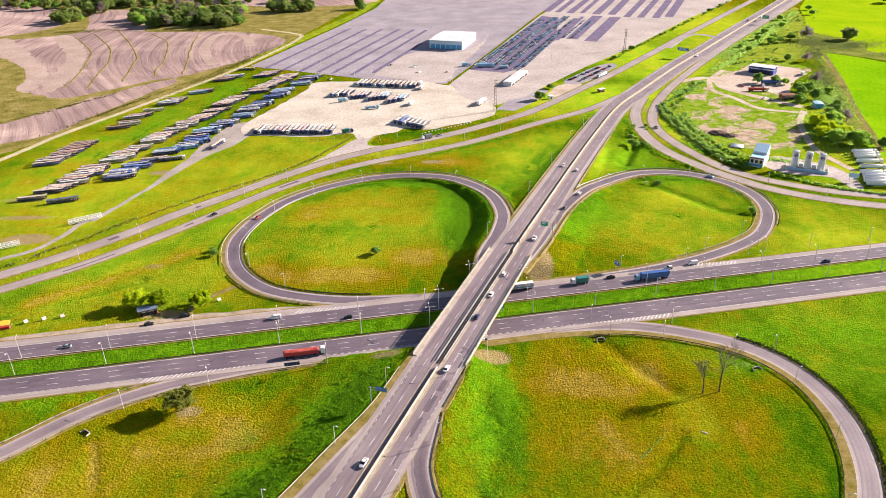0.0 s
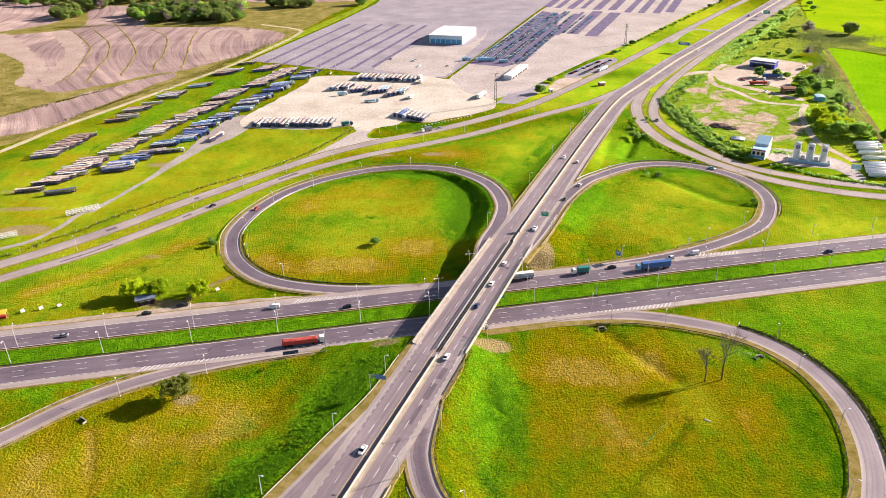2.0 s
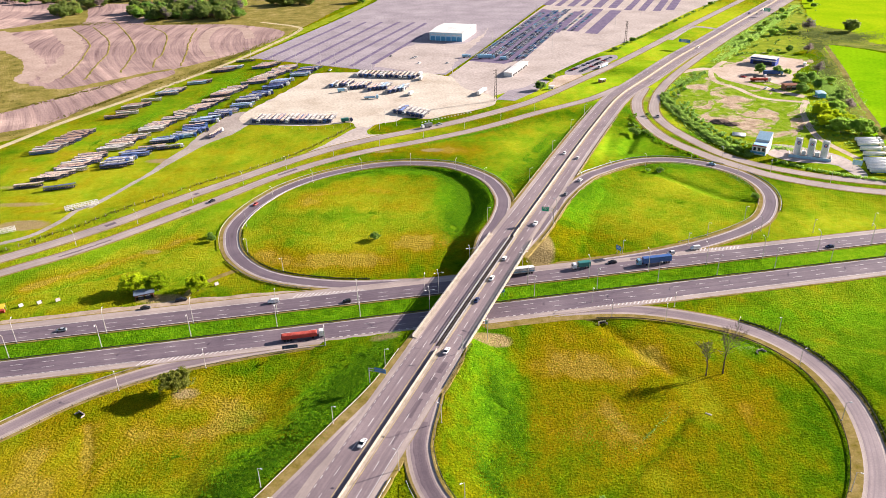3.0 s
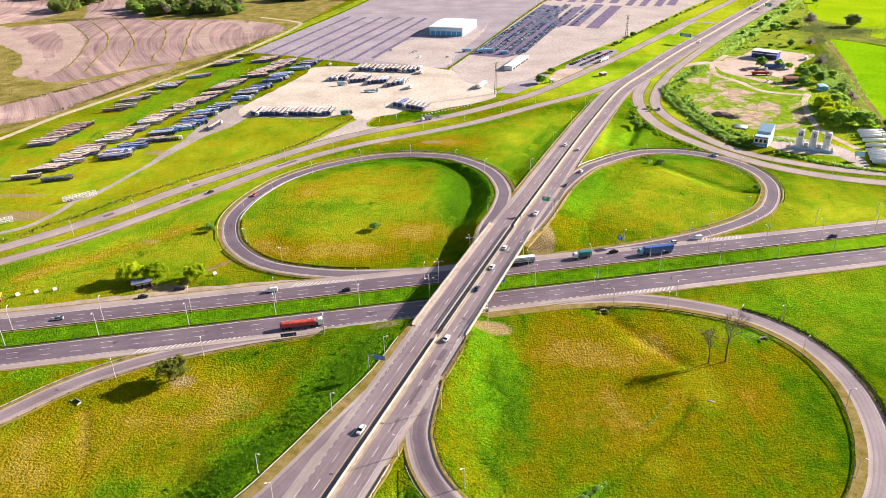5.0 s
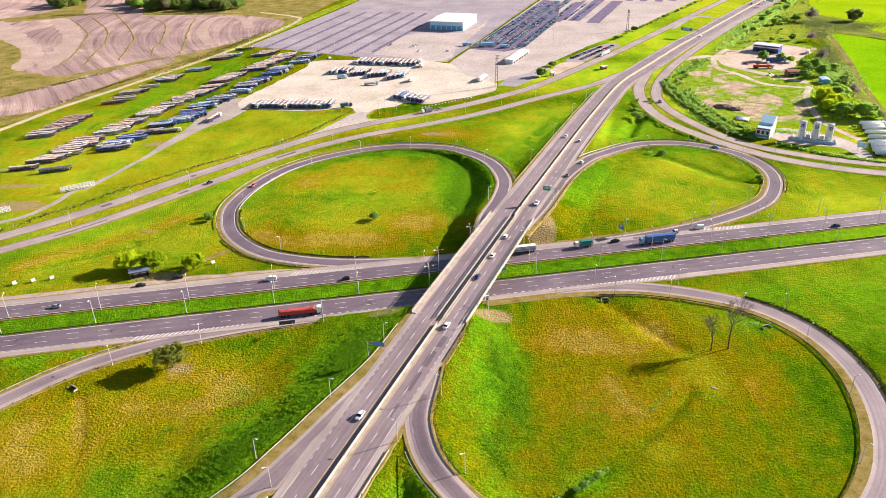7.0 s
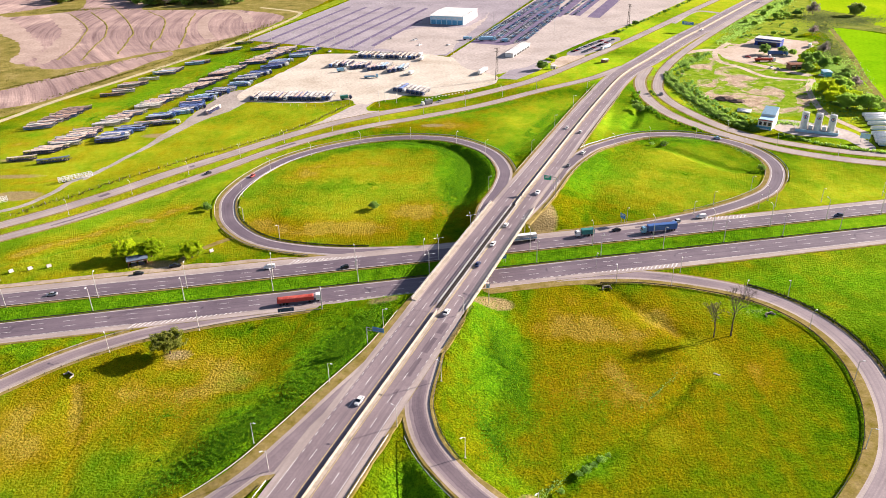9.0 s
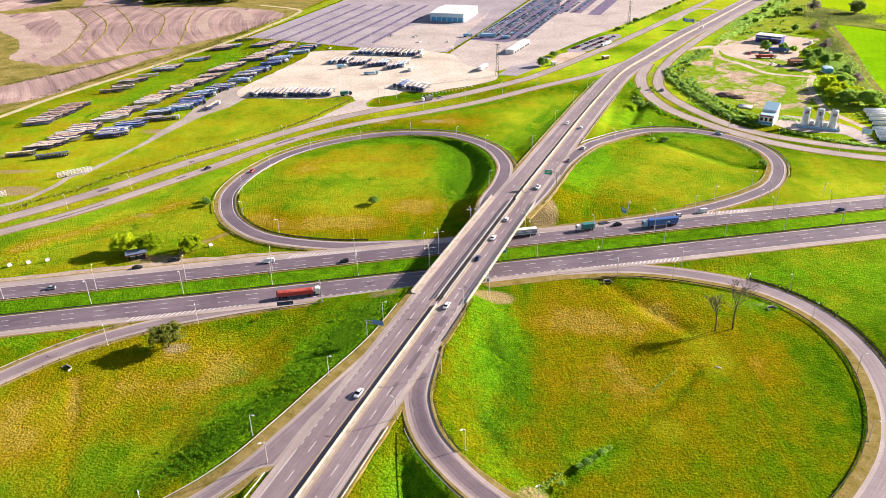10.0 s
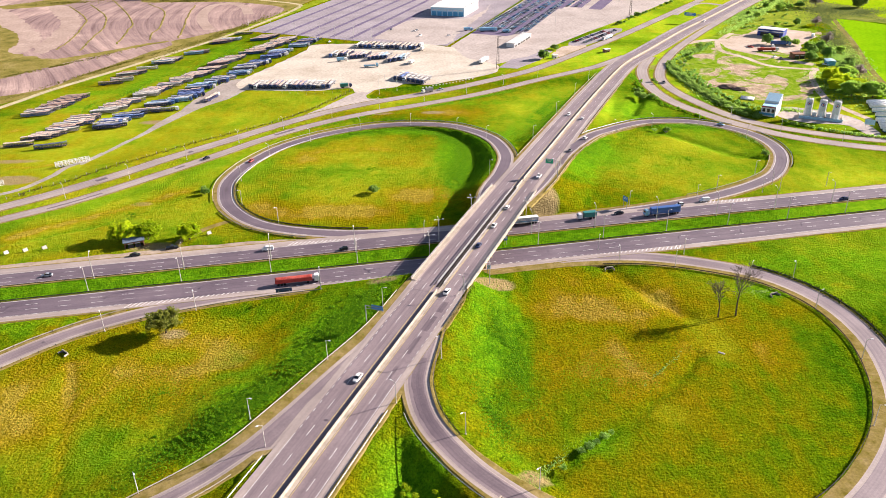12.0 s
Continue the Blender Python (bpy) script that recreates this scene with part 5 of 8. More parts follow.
def tube_mesh(name, r, length, material, bulge=0.12, sides=14):
    key = (name, r, length, material.name)
    if key not in BOX_CACHE:
        bm = bmesh.new()
        loft(bm, [[(x, r * k * math.cos(a), r * k * math.sin(a)) for a in np.arange(sides) * math.tau / sides] for x, k in ((-length / 2 - bulge * 2, 0.45), (-length / 2 - bulge, 0.85), (-length / 2, 1), (length / 2, 1), (length / 2 + bulge, 0.85), (length / 2 + bulge * 2, 0.45))])
        BOX_CACHE[key] = done(name, bm, material, True)
    return BOX_CACHE[key]


TARP_RED = speckled("red_tarpaulin", [(0.3, (0.36, 0.05, 0.04)), (0.7, (0.55, 0.13, 0.10))], 0.5, 2.0, 0.8, 0.4, 0.2)


def lorry(kind, cab_colour, body_colour, at, label, group=""):
    """A lorry with its front towards +x. kind: box, tipper, tanker, flatbed, small, cattle."""
    key = (kind, cab_colour, body_colour)
    if key in MASTERS:
        return tagged(copy_thing(MASTERS[key], at), label, "truck", group)
    long = {"small": 9.0, "flatbed": 12.0}.get(kind, 17.5)
    ob = new({"box": "box_lorry", "tipper": "tipper_lorry", "tanker": "tank_lorry", "small": "small_lorry", "flatbed": "flatbed_lorry", "cattle": "livestock_lorry"}[kind])
    front, rear = long / 2, -long / 2
    cab_parts(ob, front, cab_colour, 2.9 if kind != "small" else 2.5)
    load = long - 3.0
    mid = rear + load / 2
    part("chassis", shared_box("chassis", long - 1.2, 0.9, 0.3, CHASSIS), ob, at=pose(-0.4, 0, 0.85))
    paint = PAINTS.get(body_colour, WHITE)
    if kind in ("box", "small"):
        part("cargo_box", shared_box("cargo_box", load, 2.5, 2.75 if kind == "box" else 2.2, paint, 0.06), ob, at=pose(mid, 0, 2.45 if kind == "box" else 2.15))
        part("cargo_roof", shared_box("cargo_roof", load - 0.1, 2.44, 0.06, paint, 0.02), ob, "flat roof", at=pose(mid, 0, 3.87 if kind == "box" else 3.29))
    elif kind == "tipper":
        bm = bmesh.new()
        bmesh.ops.create_cube(bm, size=1, matrix=Matrix.Diagonal((load, 2.5, 1.5, 1)))
        part("cargo_body", done("cargo_body", bm, PAINTS["red"]), ob, at=pose(mid, 0, 1.85))
        bm = bmesh.new()
        rings = [[(x, y, z + 0.4 * noise.noise((x * 0.75, y * 0.7, 1)) * (1 if abs(y) < 1.2 else 0)) for y, z in ((-1.28, -0.1), (-1.2, 0.12), (-0.6, 0.26), (0, 0.32), (0.6, 0.26), (1.2, 0.12), (1.28, -0.1))] for x in np.linspace(-load / 2, load / 2, 24)]
        loft(bm, rings)
        part("tarpaulin", done("tarpaulin", bm, TARP_RED, True), ob, "wrinkled red tarpaulin", at=pose(mid, 0, 2.6))
    elif kind == "tanker":
        part("tank", tube_mesh("tank", 1.2, load - 1.2, paint), ob, at=pose(mid, 0, 2.2))
        part("walkway", shared_box("walkway", load - 2, 0.5, 0.06, PAINTS["silver"]), ob, at=pose(mid, 0, 3.43))
        part("side_skirt", shared_box("side_skirt", load - 2, 2.3, 0.35, PAINTS["light blue"], 0.03), ob, at=pose(mid, 0, 1.15))
    elif kind == "cattle":
        for z in (1.2, 1.75, 2.3, 2.85, 3.35):
            part("side_rail", shared_box("side_rail", load, 2.5, 0.28, WHITE if z != 1.75 else PAINTS["light blue"], 0.02), ob, at=pose(mid, 0, z))
        part("floor", shared_box("floor", load, 2.3, 2.3, PAINTS["grey"], 0.02), ob, "grey slatted hold", at=pose(mid, 0, 2.2))
    else:
        part("bed", shared_box("bed", load, 2.5, 0.25, paint, 0.02), ob, at=pose(mid, 0, 1.15))
        for y in (-1.22, 1.22):
            part("side_board", shared_box("side_board", load, 0.06, 0.6, paint), ob, at=pose(mid, y, 1.55))
    axles(ob, (front - 1.3, rear + 1.2, rear + 2.45) + ((front - 4.8, rear + 3.7) if long > 13 else ()))
    ob.matrix_basis = at
    MASTERS[key] = ob
    return tagged(ob, label, "truck", group)


def worn_deck(name, colour):
    """Sun-bleached deck plates with rust stains and oil."""
    return speckled(name, [(0.26, tuple(c * 0.4 for c in colour)), (0.4, tuple(c * 0.9 for c in colour)), (0.55, tuple(min(0.88, c * 1.1) for c in colour)), (0.8, tuple(min(0.9, c * 1.25) for c in colour))], 0.4, 1.6, 0.85, 0.3, 0.1)


DECKS = {"rust": worn_deck("rusty_deck", (0.48, 0.33, 0.26)), "pink": worn_deck("faded_red_deck", (0.70, 0.51, 0.42)), "tan": worn_deck("tan_deck", (0.70, 0.58, 0.46)), "white": worn_deck("white_deck", (0.68, 0.64, 0.58)),
         "light blue": worn_deck("light_blue_deck", (0.50, 0.62, 0.74)), "blue": worn_deck("blue_deck", (0.22, 0.30, 0.55)), "dark blue": worn_deck("dark_blue_deck", (0.12, 0.15, 0.30)), "grey": worn_deck("grey_deck", (0.42, 0.42, 0.45))}


def carrier(tone, cab, at, label, group, kind=0):
    """A long two-deck car-carrying trailer, with or without its tractor; +x is its front. kind: how its decks are set."""
    key = ("carrier", tone, cab, kind)
    if key in MASTERS:
        return tagged(copy_thing(MASTERS[key], at), label, "trailer", group)
    ob = new("car_carrier_lorry" if cab else "car_carrier_trailer")
    paint = PAINTS.get(tone, WHITE)
    body = 15.5 if cab else 18.0 - 1.2 * (kind % 2)
    mid = -1.6 if cab else 0.0
    rnd = random.Random(f"{tone} {kind}")
    part("lower_deck", shared_box("lower_deck", body, 2.3, 0.25, CHASSIS, 0.02), ob, at=pose(mid, 0, 0.95))
    key_mesh = ("carrier_frames", tone, body, kind)
    if key_mesh not in BOX_CACHE:
        deck, frame_bm, beams = bmesh.new(), bmesh.new(), bmesh.new()
        x = -body / 2
        while x < body / 2 - 1.5:
            length = min(rnd.uniform(3.4, 4.8), body / 2 - x)
            tilt, up = rnd.uniform(-0.08, 0.08), 2.7 + rnd.uniform(-0.2, 0.25)
            for y in (-0.8, 0.8):
                bmesh.ops.create_cube(deck, size=1, matrix=Matrix.Translation((x + length / 2, y * 0.78, up)) @ Matrix.Rotation(tilt, 4, "Y") @ Matrix.Diagonal((length - 0.3, 0.86, 0.16, 1)))
            for q in np.arange(x + 0.4, x + length - 0.2, 1.1):
                bmesh.ops.create_cube(deck, size=1, matrix=Matrix.Translation((q, 0, up - 0.1)) @ Matrix.Diagonal((0.28, 2.3, 0.12, 1)))
            x += length
        for q in np.arange(-body / 2 + 0.6, body / 2, 1.5):
            bmesh.ops.create_cube(beams, size=1, matrix=Matrix.Translation((q, 0, 1.15)) @ Matrix.Diagonal((0.35, 2.2, 0.1, 1)))
        bmesh.ops.create_cube(frame_bm, size=1, matrix=Matrix.Translation((0, 0, 1.0)) @ Matrix.Diagonal((body, 0.1, 0.4 if tone == "white" else 0.6, 1)))
        bmesh.ops.create_cube(frame_bm, size=1, matrix=Matrix.Translation((0, 0, 2.58)) @ Matrix.Diagonal((body, 0.12, 0.2, 1)))
        for k, q in enumerate(np.arange(-body / 2 + 0.3, body / 2, 2.2)):
            high = 1.6 + 0.6 * (rnd.random() < 0.15)
            bmesh.ops.create_cube(frame_bm, size=1, matrix=Matrix.Translation((q, 0, 1.2 + high / 2)) @ Matrix.Diagonal((0.22, 0.14, high, 1)))
            bmesh.ops.create_cube(frame_bm, size=1, matrix=Matrix.Translation((q + 1.0, 0, 1.9)) @ Matrix.Rotation(0.85 * (1 if k % 2 else -1), 4, "Y") @ Matrix.Diagonal((0.14, 0.1, 1.7, 1)))
        side_paint = {"pink": PAINTS["blue"], "tan": PAINTS["dark blue"], "rust": PAINTS["dark blue"], "white": PAINTS["silver"], "grey": PAINTS["dark blue"]}.get(tone, paint)
        BOX_CACHE[key_mesh] = done("upper_deck", deck, DECKS[tone]), done("side_frame", frame_bm, side_paint), done("cross_beam", beams, DECKS["rust"])
    upper, side, cross = BOX_CACHE[key_mesh]
    part("upper_deck", upper, ob, at=pose(mid, 0, 0))["kind"] = "stuff"
    part("cross_beam", cross, ob, "rusty cross beams", at=pose(mid, 0, 0))["kind"] = "stuff"
    for y in (-1.25, 1.25):
        part("side_frame", side, ob, at=pose(mid, y, 0))
    part("front_ramp", shared_box("front_ramp", 2.4, 2.3, 0.12, DECKS[tone], 0.02), ob, at=pose(mid + body / 2 - 0.6, 0, 3.1, 0, -14 + 6 * kind, 0))
    axles(ob, (mid - body / 2 + 3.2, mid - body / 2 + 4.5) + ((7.6, 4.2) if cab else ()))
    if cab:
        cab_parts(ob, 9.0, cab, 2.7)
    ob.matrix_basis = at
    MASTERS[key] = ob
    return tagged(ob, label, "trailer", group)


def skeleton_trailer(at, label, group):
    """An open trailer of white lattice trusses with no deck plates; +x is its front."""
    ob = tagged(new("lattice_trailer"), label, "trailer", group)
    for y in (-1.2, 1.2):
        runs = [((-9, y, z), (9, y, z), 0.12, 0.12) for z in (0.9, 1.7, 3.0)]
        for k, q in enumerate(np.arange(-9, 9.1, 1.8)):
            runs.append(((q, y, 0.9), (q, y, 3.0), 0.1, 0.1))
            if q < 8:
                runs.append(((q, y, 1.7 if k % 2 else 3.0), (q + 1.8, y, 3.0 if k % 2 else 1.7), 0.09, 0.09))
        part("side_truss", tube_part("side_truss", runs, WHITE, 5), ob)
    for z in (0.9, 3.0):
        for q in np.arange(-9, 9.1, 1.8):
            part("cross_bar", shared_box("cross_bar", 0.2, 2.4, 0.16, WHITE), ob, at=pose(q, 0, z))
    for q in (-6.5, -5.2):
        for y in (-0.95, 0.95):
            part("wheel", TRUCK_WHEEL, ob, at=pose(q, y, 0.5))
    ob.matrix_basis = at
    return ob


def road_pose(line, u, v, flip=False, lift=0.0):
    """Where a vehicle stands on a road nearest to (u, v), along the road."""
    i = int(np.argmin(np.hypot(line[:, 0] - u, line[:, 1] - v)))
    i = min(max(i, 1), len(line) - 2)
    d = line[i + 1] - line[i - 1]
    flat = math.hypot(d[0], d[1])
    yaw, pitch = math.degrees(math.atan2(d[1], d[0])), -math.degrees(math.atan2(d[2], flat))
    t = ((u - line[i, 0]) * d[0] + (v - line[i, 1]) * d[1]) / flat**2
    z = line[i, 2] + t * d[2]
    return pose(u, v, z + 0.03 + lift, 0, -pitch if flip else pitch, yaw + (180 if flip else 0))


def on_main(y, off):
    """A place on the overpass road at y, off metres to the left of its axis."""
    i = int(np.argmin(abs(MAIN[:, 1] - y)))
    n = side_of(MAIN)[i]
    return MAIN[i, 0] + n[0] * off, MAIN[i, 1] + n[1] * off

# ---- guard rails, lamps, signs ----
RAIL_SEC = [(0.05, 0.42), (0.12, 0.5), (0.05, 0.58), (0.12, 0.66), (0.05, 0.76), (-0.03, 0.76), (0.03, 0.66), (-0.03, 0.58), (0.03, 0.5), (-0.03, 0.42)]
RAIL_POST = box_mesh("post", 0.14, 0.16, 1.0, RUST, 0.0)
DARK_HEDGE = speckled("rail_weeds", [(0.3, (0.05, 0.085, 0.006)), (0.7, (0.13, 0.17, 0.018))], 0.2, 1.0, 0.95, 0.8, 0.3)


def guard_rail(line, off, a, b, label, weeds=True, metal=STEEL, step=6.0):
    """A steel rail on posts beside a road, between two lengths along it."""
    runs = free_runs(line, off, a, b)
    if len(runs) != 1 or runs[0] != (a, b):
        return [guard_rail(line, off, p, q, label, weeds, metal, step) for p, q in runs if q - p > 8 and (p, q) != (a, b)] or None
    st = stretch_of(line, a, b, 3.0)
    ob = tagged(new("guard_rail"), label, "guard rail", "guard rails along the roads")
    part("rail", profile_mesh("rail", st, [(off + o, z) for o, z in RAIL_SEC], metal), ob)
    posts = stretch_of(line, a, b, step)
    n = side_of(posts)
    for p, q in zip(posts, n):
        part("post", RAIL_POST, ob, at=pose(p[0] + q[0] * (off - 0.08), p[1] + q[1] * (off - 0.08), p[2] + 0.22))
    return ob


def weed_row(line, off, a, b, seed, lush=0.6):
    """A straggling row of dark weeds under a rail."""
    rnd = random.Random(seed)
    st = stretch_of(line, a, b, 0.45)
    n = side_of(st)
    verts, faces = [], []
    on_road = covered(st[:, 0] + n[:, 0] * off, st[:, 1] + n[:, 1] * off, st[:, 2], line, -1.2)
    for p, q, bad in zip(st, n, on_road):
        if bad:
            continue
        for _ in range(2 + int(3 * lush)):
            o = off + rnd.gauss(0, 0.16 + 0.3 * lush)
            x, y, z = p[0] + q[0] * o + rnd.uniform(-0.3, 0.3), p[1] + q[1] * o + rnd.uniform(-0.3, 0.3), p[2] - 0.15
            h, w, t = rnd.uniform(0.12, 0.3 + 0.45 * lush), rnd.uniform(0.1, 0.22 + 0.1 * lush), rnd.uniform(0, 3.14)
            c, s = math.cos(t) * w, math.sin(t) * w
            k = len(verts)
            verts += [(x - c, y - s, z), (x + c, y + s, z), (x + c * 0.6 + rnd.gauss(0, 0.15), y + s * 0.6, z + h), (x - c * 0.6, y - s * 0.6 + rnd.gauss(0, 0.15), z + h * 0.8)]
            faces.append((k, k + 1, k + 2, k + 3))
    tagged(new("rail_weeds", sheet_mesh("rail_weeds", verts, faces, DARK_HEDGE)), "dark weeds under the guard rail", "weeds", kind="stuff")


LL, LR, LB, LM = lengths_of(LOOP_L)[-1], lengths_of(LOOP_R)[-1], lengths_of(LOOP_BR)[-1], lengths_of(MAIN)


def at_y(y):
    return float(np.interp(y, MAIN[:, 1], LM))


RAILS = [(LOOP_L, 5.1, 85, 330, STEEL, 0.0), (LOOP_L, -6.3, 45, 190, STEEL, 0.5), (LOOP_L, -6.3, 190, 352, CONCRETE, 0.0), (LOOP_L, -6.2, 364, 420, STEEL, 0.6), (LOOP_L, 5.1, 330, LL - 30, RUST, 0.8), (LOOP_R, -6.3, 20, LR - 70, CONCRETE, 0.0), (LOOP_R, 5.5, 40, 300, STEEL, 0.4),
         (LOOP_BR, 5.0, 28, 92, RUST, 0.15), (LOOP_BR, 7.7, 135, LB - 50, RUST, 0.12), (LOOP_BR, -5.9, 78, 200, STEEL, 0.0), (LOOP_BR, -4.8, 225, LB - 110, RUST, 1.6),
         (MAIN, 12.6, at_y(342), at_y(580), CONCRETE, 0.0), (MAIN, -11.7, at_y(214), at_y(246), RUST, 0.15), (MAIN, -12.2, at_y(420), at_y(560), CONCRETE, 0.0), (MAIN, -11.8, at_y(60), at_y(176), STEEL, 0.0), (MAIN, 12.3, at_y(60), at_y(150), STEEL, 0.0), (RAMP_LL, -5.7, 14, 190, CONCRETE, 0.0), (RAMP_LL, 5.7, 112, 190, CONCRETE, 0.0),
         (RAMP_LL, -5.0, 300, 470, CONCRETE, 0.0), (RAMP_LL, 5.0, 300, 400, CONCRETE, 0.0)]
for k, (ln, off, a, b, metal, weeds) in enumerate(RAILS):
    guard_rail(ln, off, a, b, "pale steel guard rail on short posts beside the slip road" if metal is CONCRETE else "rusty dark guard rail on short posts beside the slip road" if metal is RUST else "galvanised steel guard rail on short posts beside the slip road", metal=metal)
    if weeds:
        weed_row(ln, off + (0.5 if off > 0 else -0.5), a, b, k, weeds)
for ln, off in ((UP, -8.1), (LOW, 8.0)):
    guard_rail(ln, off, 640, 1250, "long galvanised guard rail beside the motorway median", metal=RUST, step=8.0)
    if off > 0:
        weed_row(ln, off + 0.4, 640, 1250, 20)
guard_rail(LOW, -8.8, 912, 940, "long galvanised guard rail beside the motorway", metal=RUST)
guard_rail(LOW, -8.8, 800, 868, "long galvanised guard rail beside the motorway", metal=RUST)

POLE_PAINT = plain("pale_pole_paint", (0.62, 0.58, 0.55), 0.5, 0.0, 0.06)


def tube_between(bm, a, b, r0, r1, sides=8):
    a, b = Vector(a), Vector(b)
    q = (b - a).to_track_quat("Z", "Y")
    m = Matrix.Translation((a + b) / 2) @ q.to_matrix().to_4x4()
    bmesh.ops.create_cone(bm, segments=sides, radius1=r0, radius2=r1, depth=(b - a).length, cap_ends=True, matrix=m)


def tube_part(name, runs, material, sides=8):
    bm = bmesh.new()
    for a, b, r0, r1 in runs:
        tube_between(bm, a, b, r0, r1, sides)
    return done(name, bm, material)


def luminaire_mesh():
    bm = bmesh.new()
    loft(bm, [[(x, -w, z), (x, w, z), (x, w * 0.6, z + h), (x, -w * 0.6, z + h)] for x, w, z, h in ((0, 0.1, 0, 0.1), (0.15, 0.2, -0.03, 0.2), (0.7, 0.22, 0, 0.2), (0.95, 0.12, 0.05, 0.1))])
    return done("luminaire", bm, WHITE)


LUMINAIRE = luminaire_mesh()
POLE_TALL = tube_part("pole", [((0, 0, -0.3), (0, 0, 10.2), 0.17, 0.11)], POLE_PAINT)
POLE_LOW = tube_part("pole", [((0, 0, -0.3), (0, 0, 7.6), 0.13, 0.09)], POLE_PAINT)
POLE_FOOT = tube_part("base_plate", [((0, 0, -0.2), (0, 0, 0.18), 0.32, 0.3)], CONCRETE)
ARM_TALL = tube_part("arm", [((0, 0, 10.1), (0.5, 0, 11.0), 0.09, 0.08), ((0.5, 0, 11.0), (1.7, 0, 11.35), 0.08, 0.06)], POLE_PAINT)
ARM_LOW = tube_part("arm", [((0, 0, 7.5), (1.0, 0, 7.9), 0.07, 0.05)], POLE_PAINT)
LAMPS = {}


def street_lamp(kind, x, y, z, turn, label, group):
    at = pose(x, y, z, 0, 0, turn)
    if kind in LAMPS:
        return tagged(copy_thing(LAMPS[kind], at), label, "street lamp", group)
    ob = new("street_lamp")
    part("pole", POLE_LOW if kind == "low" else POLE_TALL, ob)
    part("base_plate", POLE_FOOT, ob)
    for k in range(2 if kind == "double" else 3 if kind == "mast" else 1):
        ang = {"double": 180, "mast": 120}.get(kind, 0) * k
        part("arm", ARM_LOW if kind == "low" else ARM_TALL, ob, at=pose(0, 0, 0, 0, 0, ang))
        d = 0.9 if kind == "low" else 1.6
        part("luminaire", LUMINAIRE, ob, "white lamp head", at=pose(d * math.cos(radians(ang)), d * math.sin(radians(ang)), 7.9 if kind == "low" else 11.32, 0, 0, ang))
    ob.matrix_basis = at
    LAMPS[kind] = ob
    return tagged(ob, label, "street lamp", group)


hw_deg = math.degrees(HW_ANGLE)
for s in [-179.9 - 35.4 * k for k in range(4, -5, -1)] + [40 + 29.7 * k for k in range(11)]:
    for o, turn in ((3.9, 90), (-6.4, -90)):
        x, y = hw(s, o)
        street_lamp("single", x, y, 0.0, hw_deg + turn, "tall pale street lamp with a bent arm over the motorway", "street lamps along the median")
for x, y, z, turn in ((-6.5, 278.5, 0, 100), (-2.5, 293.5, 0, 100), (17.2, 253.5, 0, 100), (37.5, 312, 0, 100), (12.6, 317, 0, 100)):
    street_lamp("mast", x, y, z, turn, "tall street lamp with several heads beside the bridge", "street lamps beside the bridge")


def ground_z(x, y):
    return float(earth(np.array([x]), np.array([y]))[0])


def lamp_row(line, off, places, kind, label, group):
    n = side_of(line)
    s = lengths_of(line)
    for a in places:
        i = int(np.argmin(abs(s - a)))
        x, y = line[i, 0] + n[i, 0] * off, line[i, 1] + n[i, 1] * off
        turn = math.degrees(math.atan2(-n[i, 1] * off, -n[i, 0] * off))
        street_lamp(kind, x, y, max(ground_z(x, y), 0), turn, label, group)


def lamps_at(line, places, label, group):
    """Low street lamps at given places, each turned towards a road."""
    for x, y in places:
        i = int(np.argmin(np.hypot(line[:, 0] - x, line[:, 1] - y)))
        street_lamp("low", x, y, max(ground_z(x, y), 0), math.degrees(math.atan2(line[i, 1] - y, line[i, 0] - x)), label, group)


lamps_at(LOOP_L, [(-9, 303 - 5.5), (-77.5, 317.5), (-99.6, 339.5), (-107.4, 371), (-99.8, 408), (-80, 433.5), (-51.5, 453), (-20, 457.6), (9, 444), (25.7, 423), (23.7, 357.9)], "slender pale street lamp beside the slip road", "street lamps round the west loop")
lamps_at(LOOP_R, [(82.4, 412), (105, 434), (131, 450.5), (160, 450.5), (180.5, 424.5), (166.5, 351.5), (163.5, 366.5), (137, 347)], "slender pale street lamp beside the slip road", "street lamps round the east loop")
lamp_row(LOOP_BR, -6.0, (345, 382, 418), "low", "slender pale street lamp beside the slip road", "street lamps round the south loop")
lamp_row(LOOP_BR, 6.9, (92, 120, 250, 290, 325, 355, 385, 412), "low", "slender pale street lamp beside the slip road", "street lamps round the south loop")
lamps_at(SERVICE_UL, [(-192.3, 351.6), (-169.1, 377.4), (-146.4, 404.9), (-123.5, 433.8), (-101.1, 459), (-73, 481.5), (-42.9, 499.3), (-12.5, 517), (17.9, 535.1), (46.4, 556), (75, 578)], "slender pale street lamp on the grass between two roads", "street lamps along the frontage road")
lamps_at(RAMP_LL, [(-80.4, 144.2), (-57, 170.2), (-38.2, 197.6), (-22.6, 229.4)], "slender pale street lamp beside the slip road", "street lamps along the ramp")
lamps_at(MAIN, [(-1.8, 197.2), (6.6, 236.4)], "slender pale street lamp beside the rail", "street lamps along the overpass")
lamp_row(RAMP_LL, -6.2, (372, 405), "low", "slender pale street lamp beside the slip road", "street lamps along the ramp")
lamp_row(RAMP_UR, 6.0, (190, 225, 262), "low", "slender pale street lamp beside the frontage road", "street lamps along the frontage road")
lamp_row(MAIN, 13.5, (at_y(415), at_y(470), at_y(520), at_y(560)), "low", "slender pale street lamp on the bank", "street lamps along the overpass")
lamp_row(MAIN, -13.0, (at_y(362), at_y(372)), "low", "slender pale street lamp on the bank", "street lamps along the overpass")
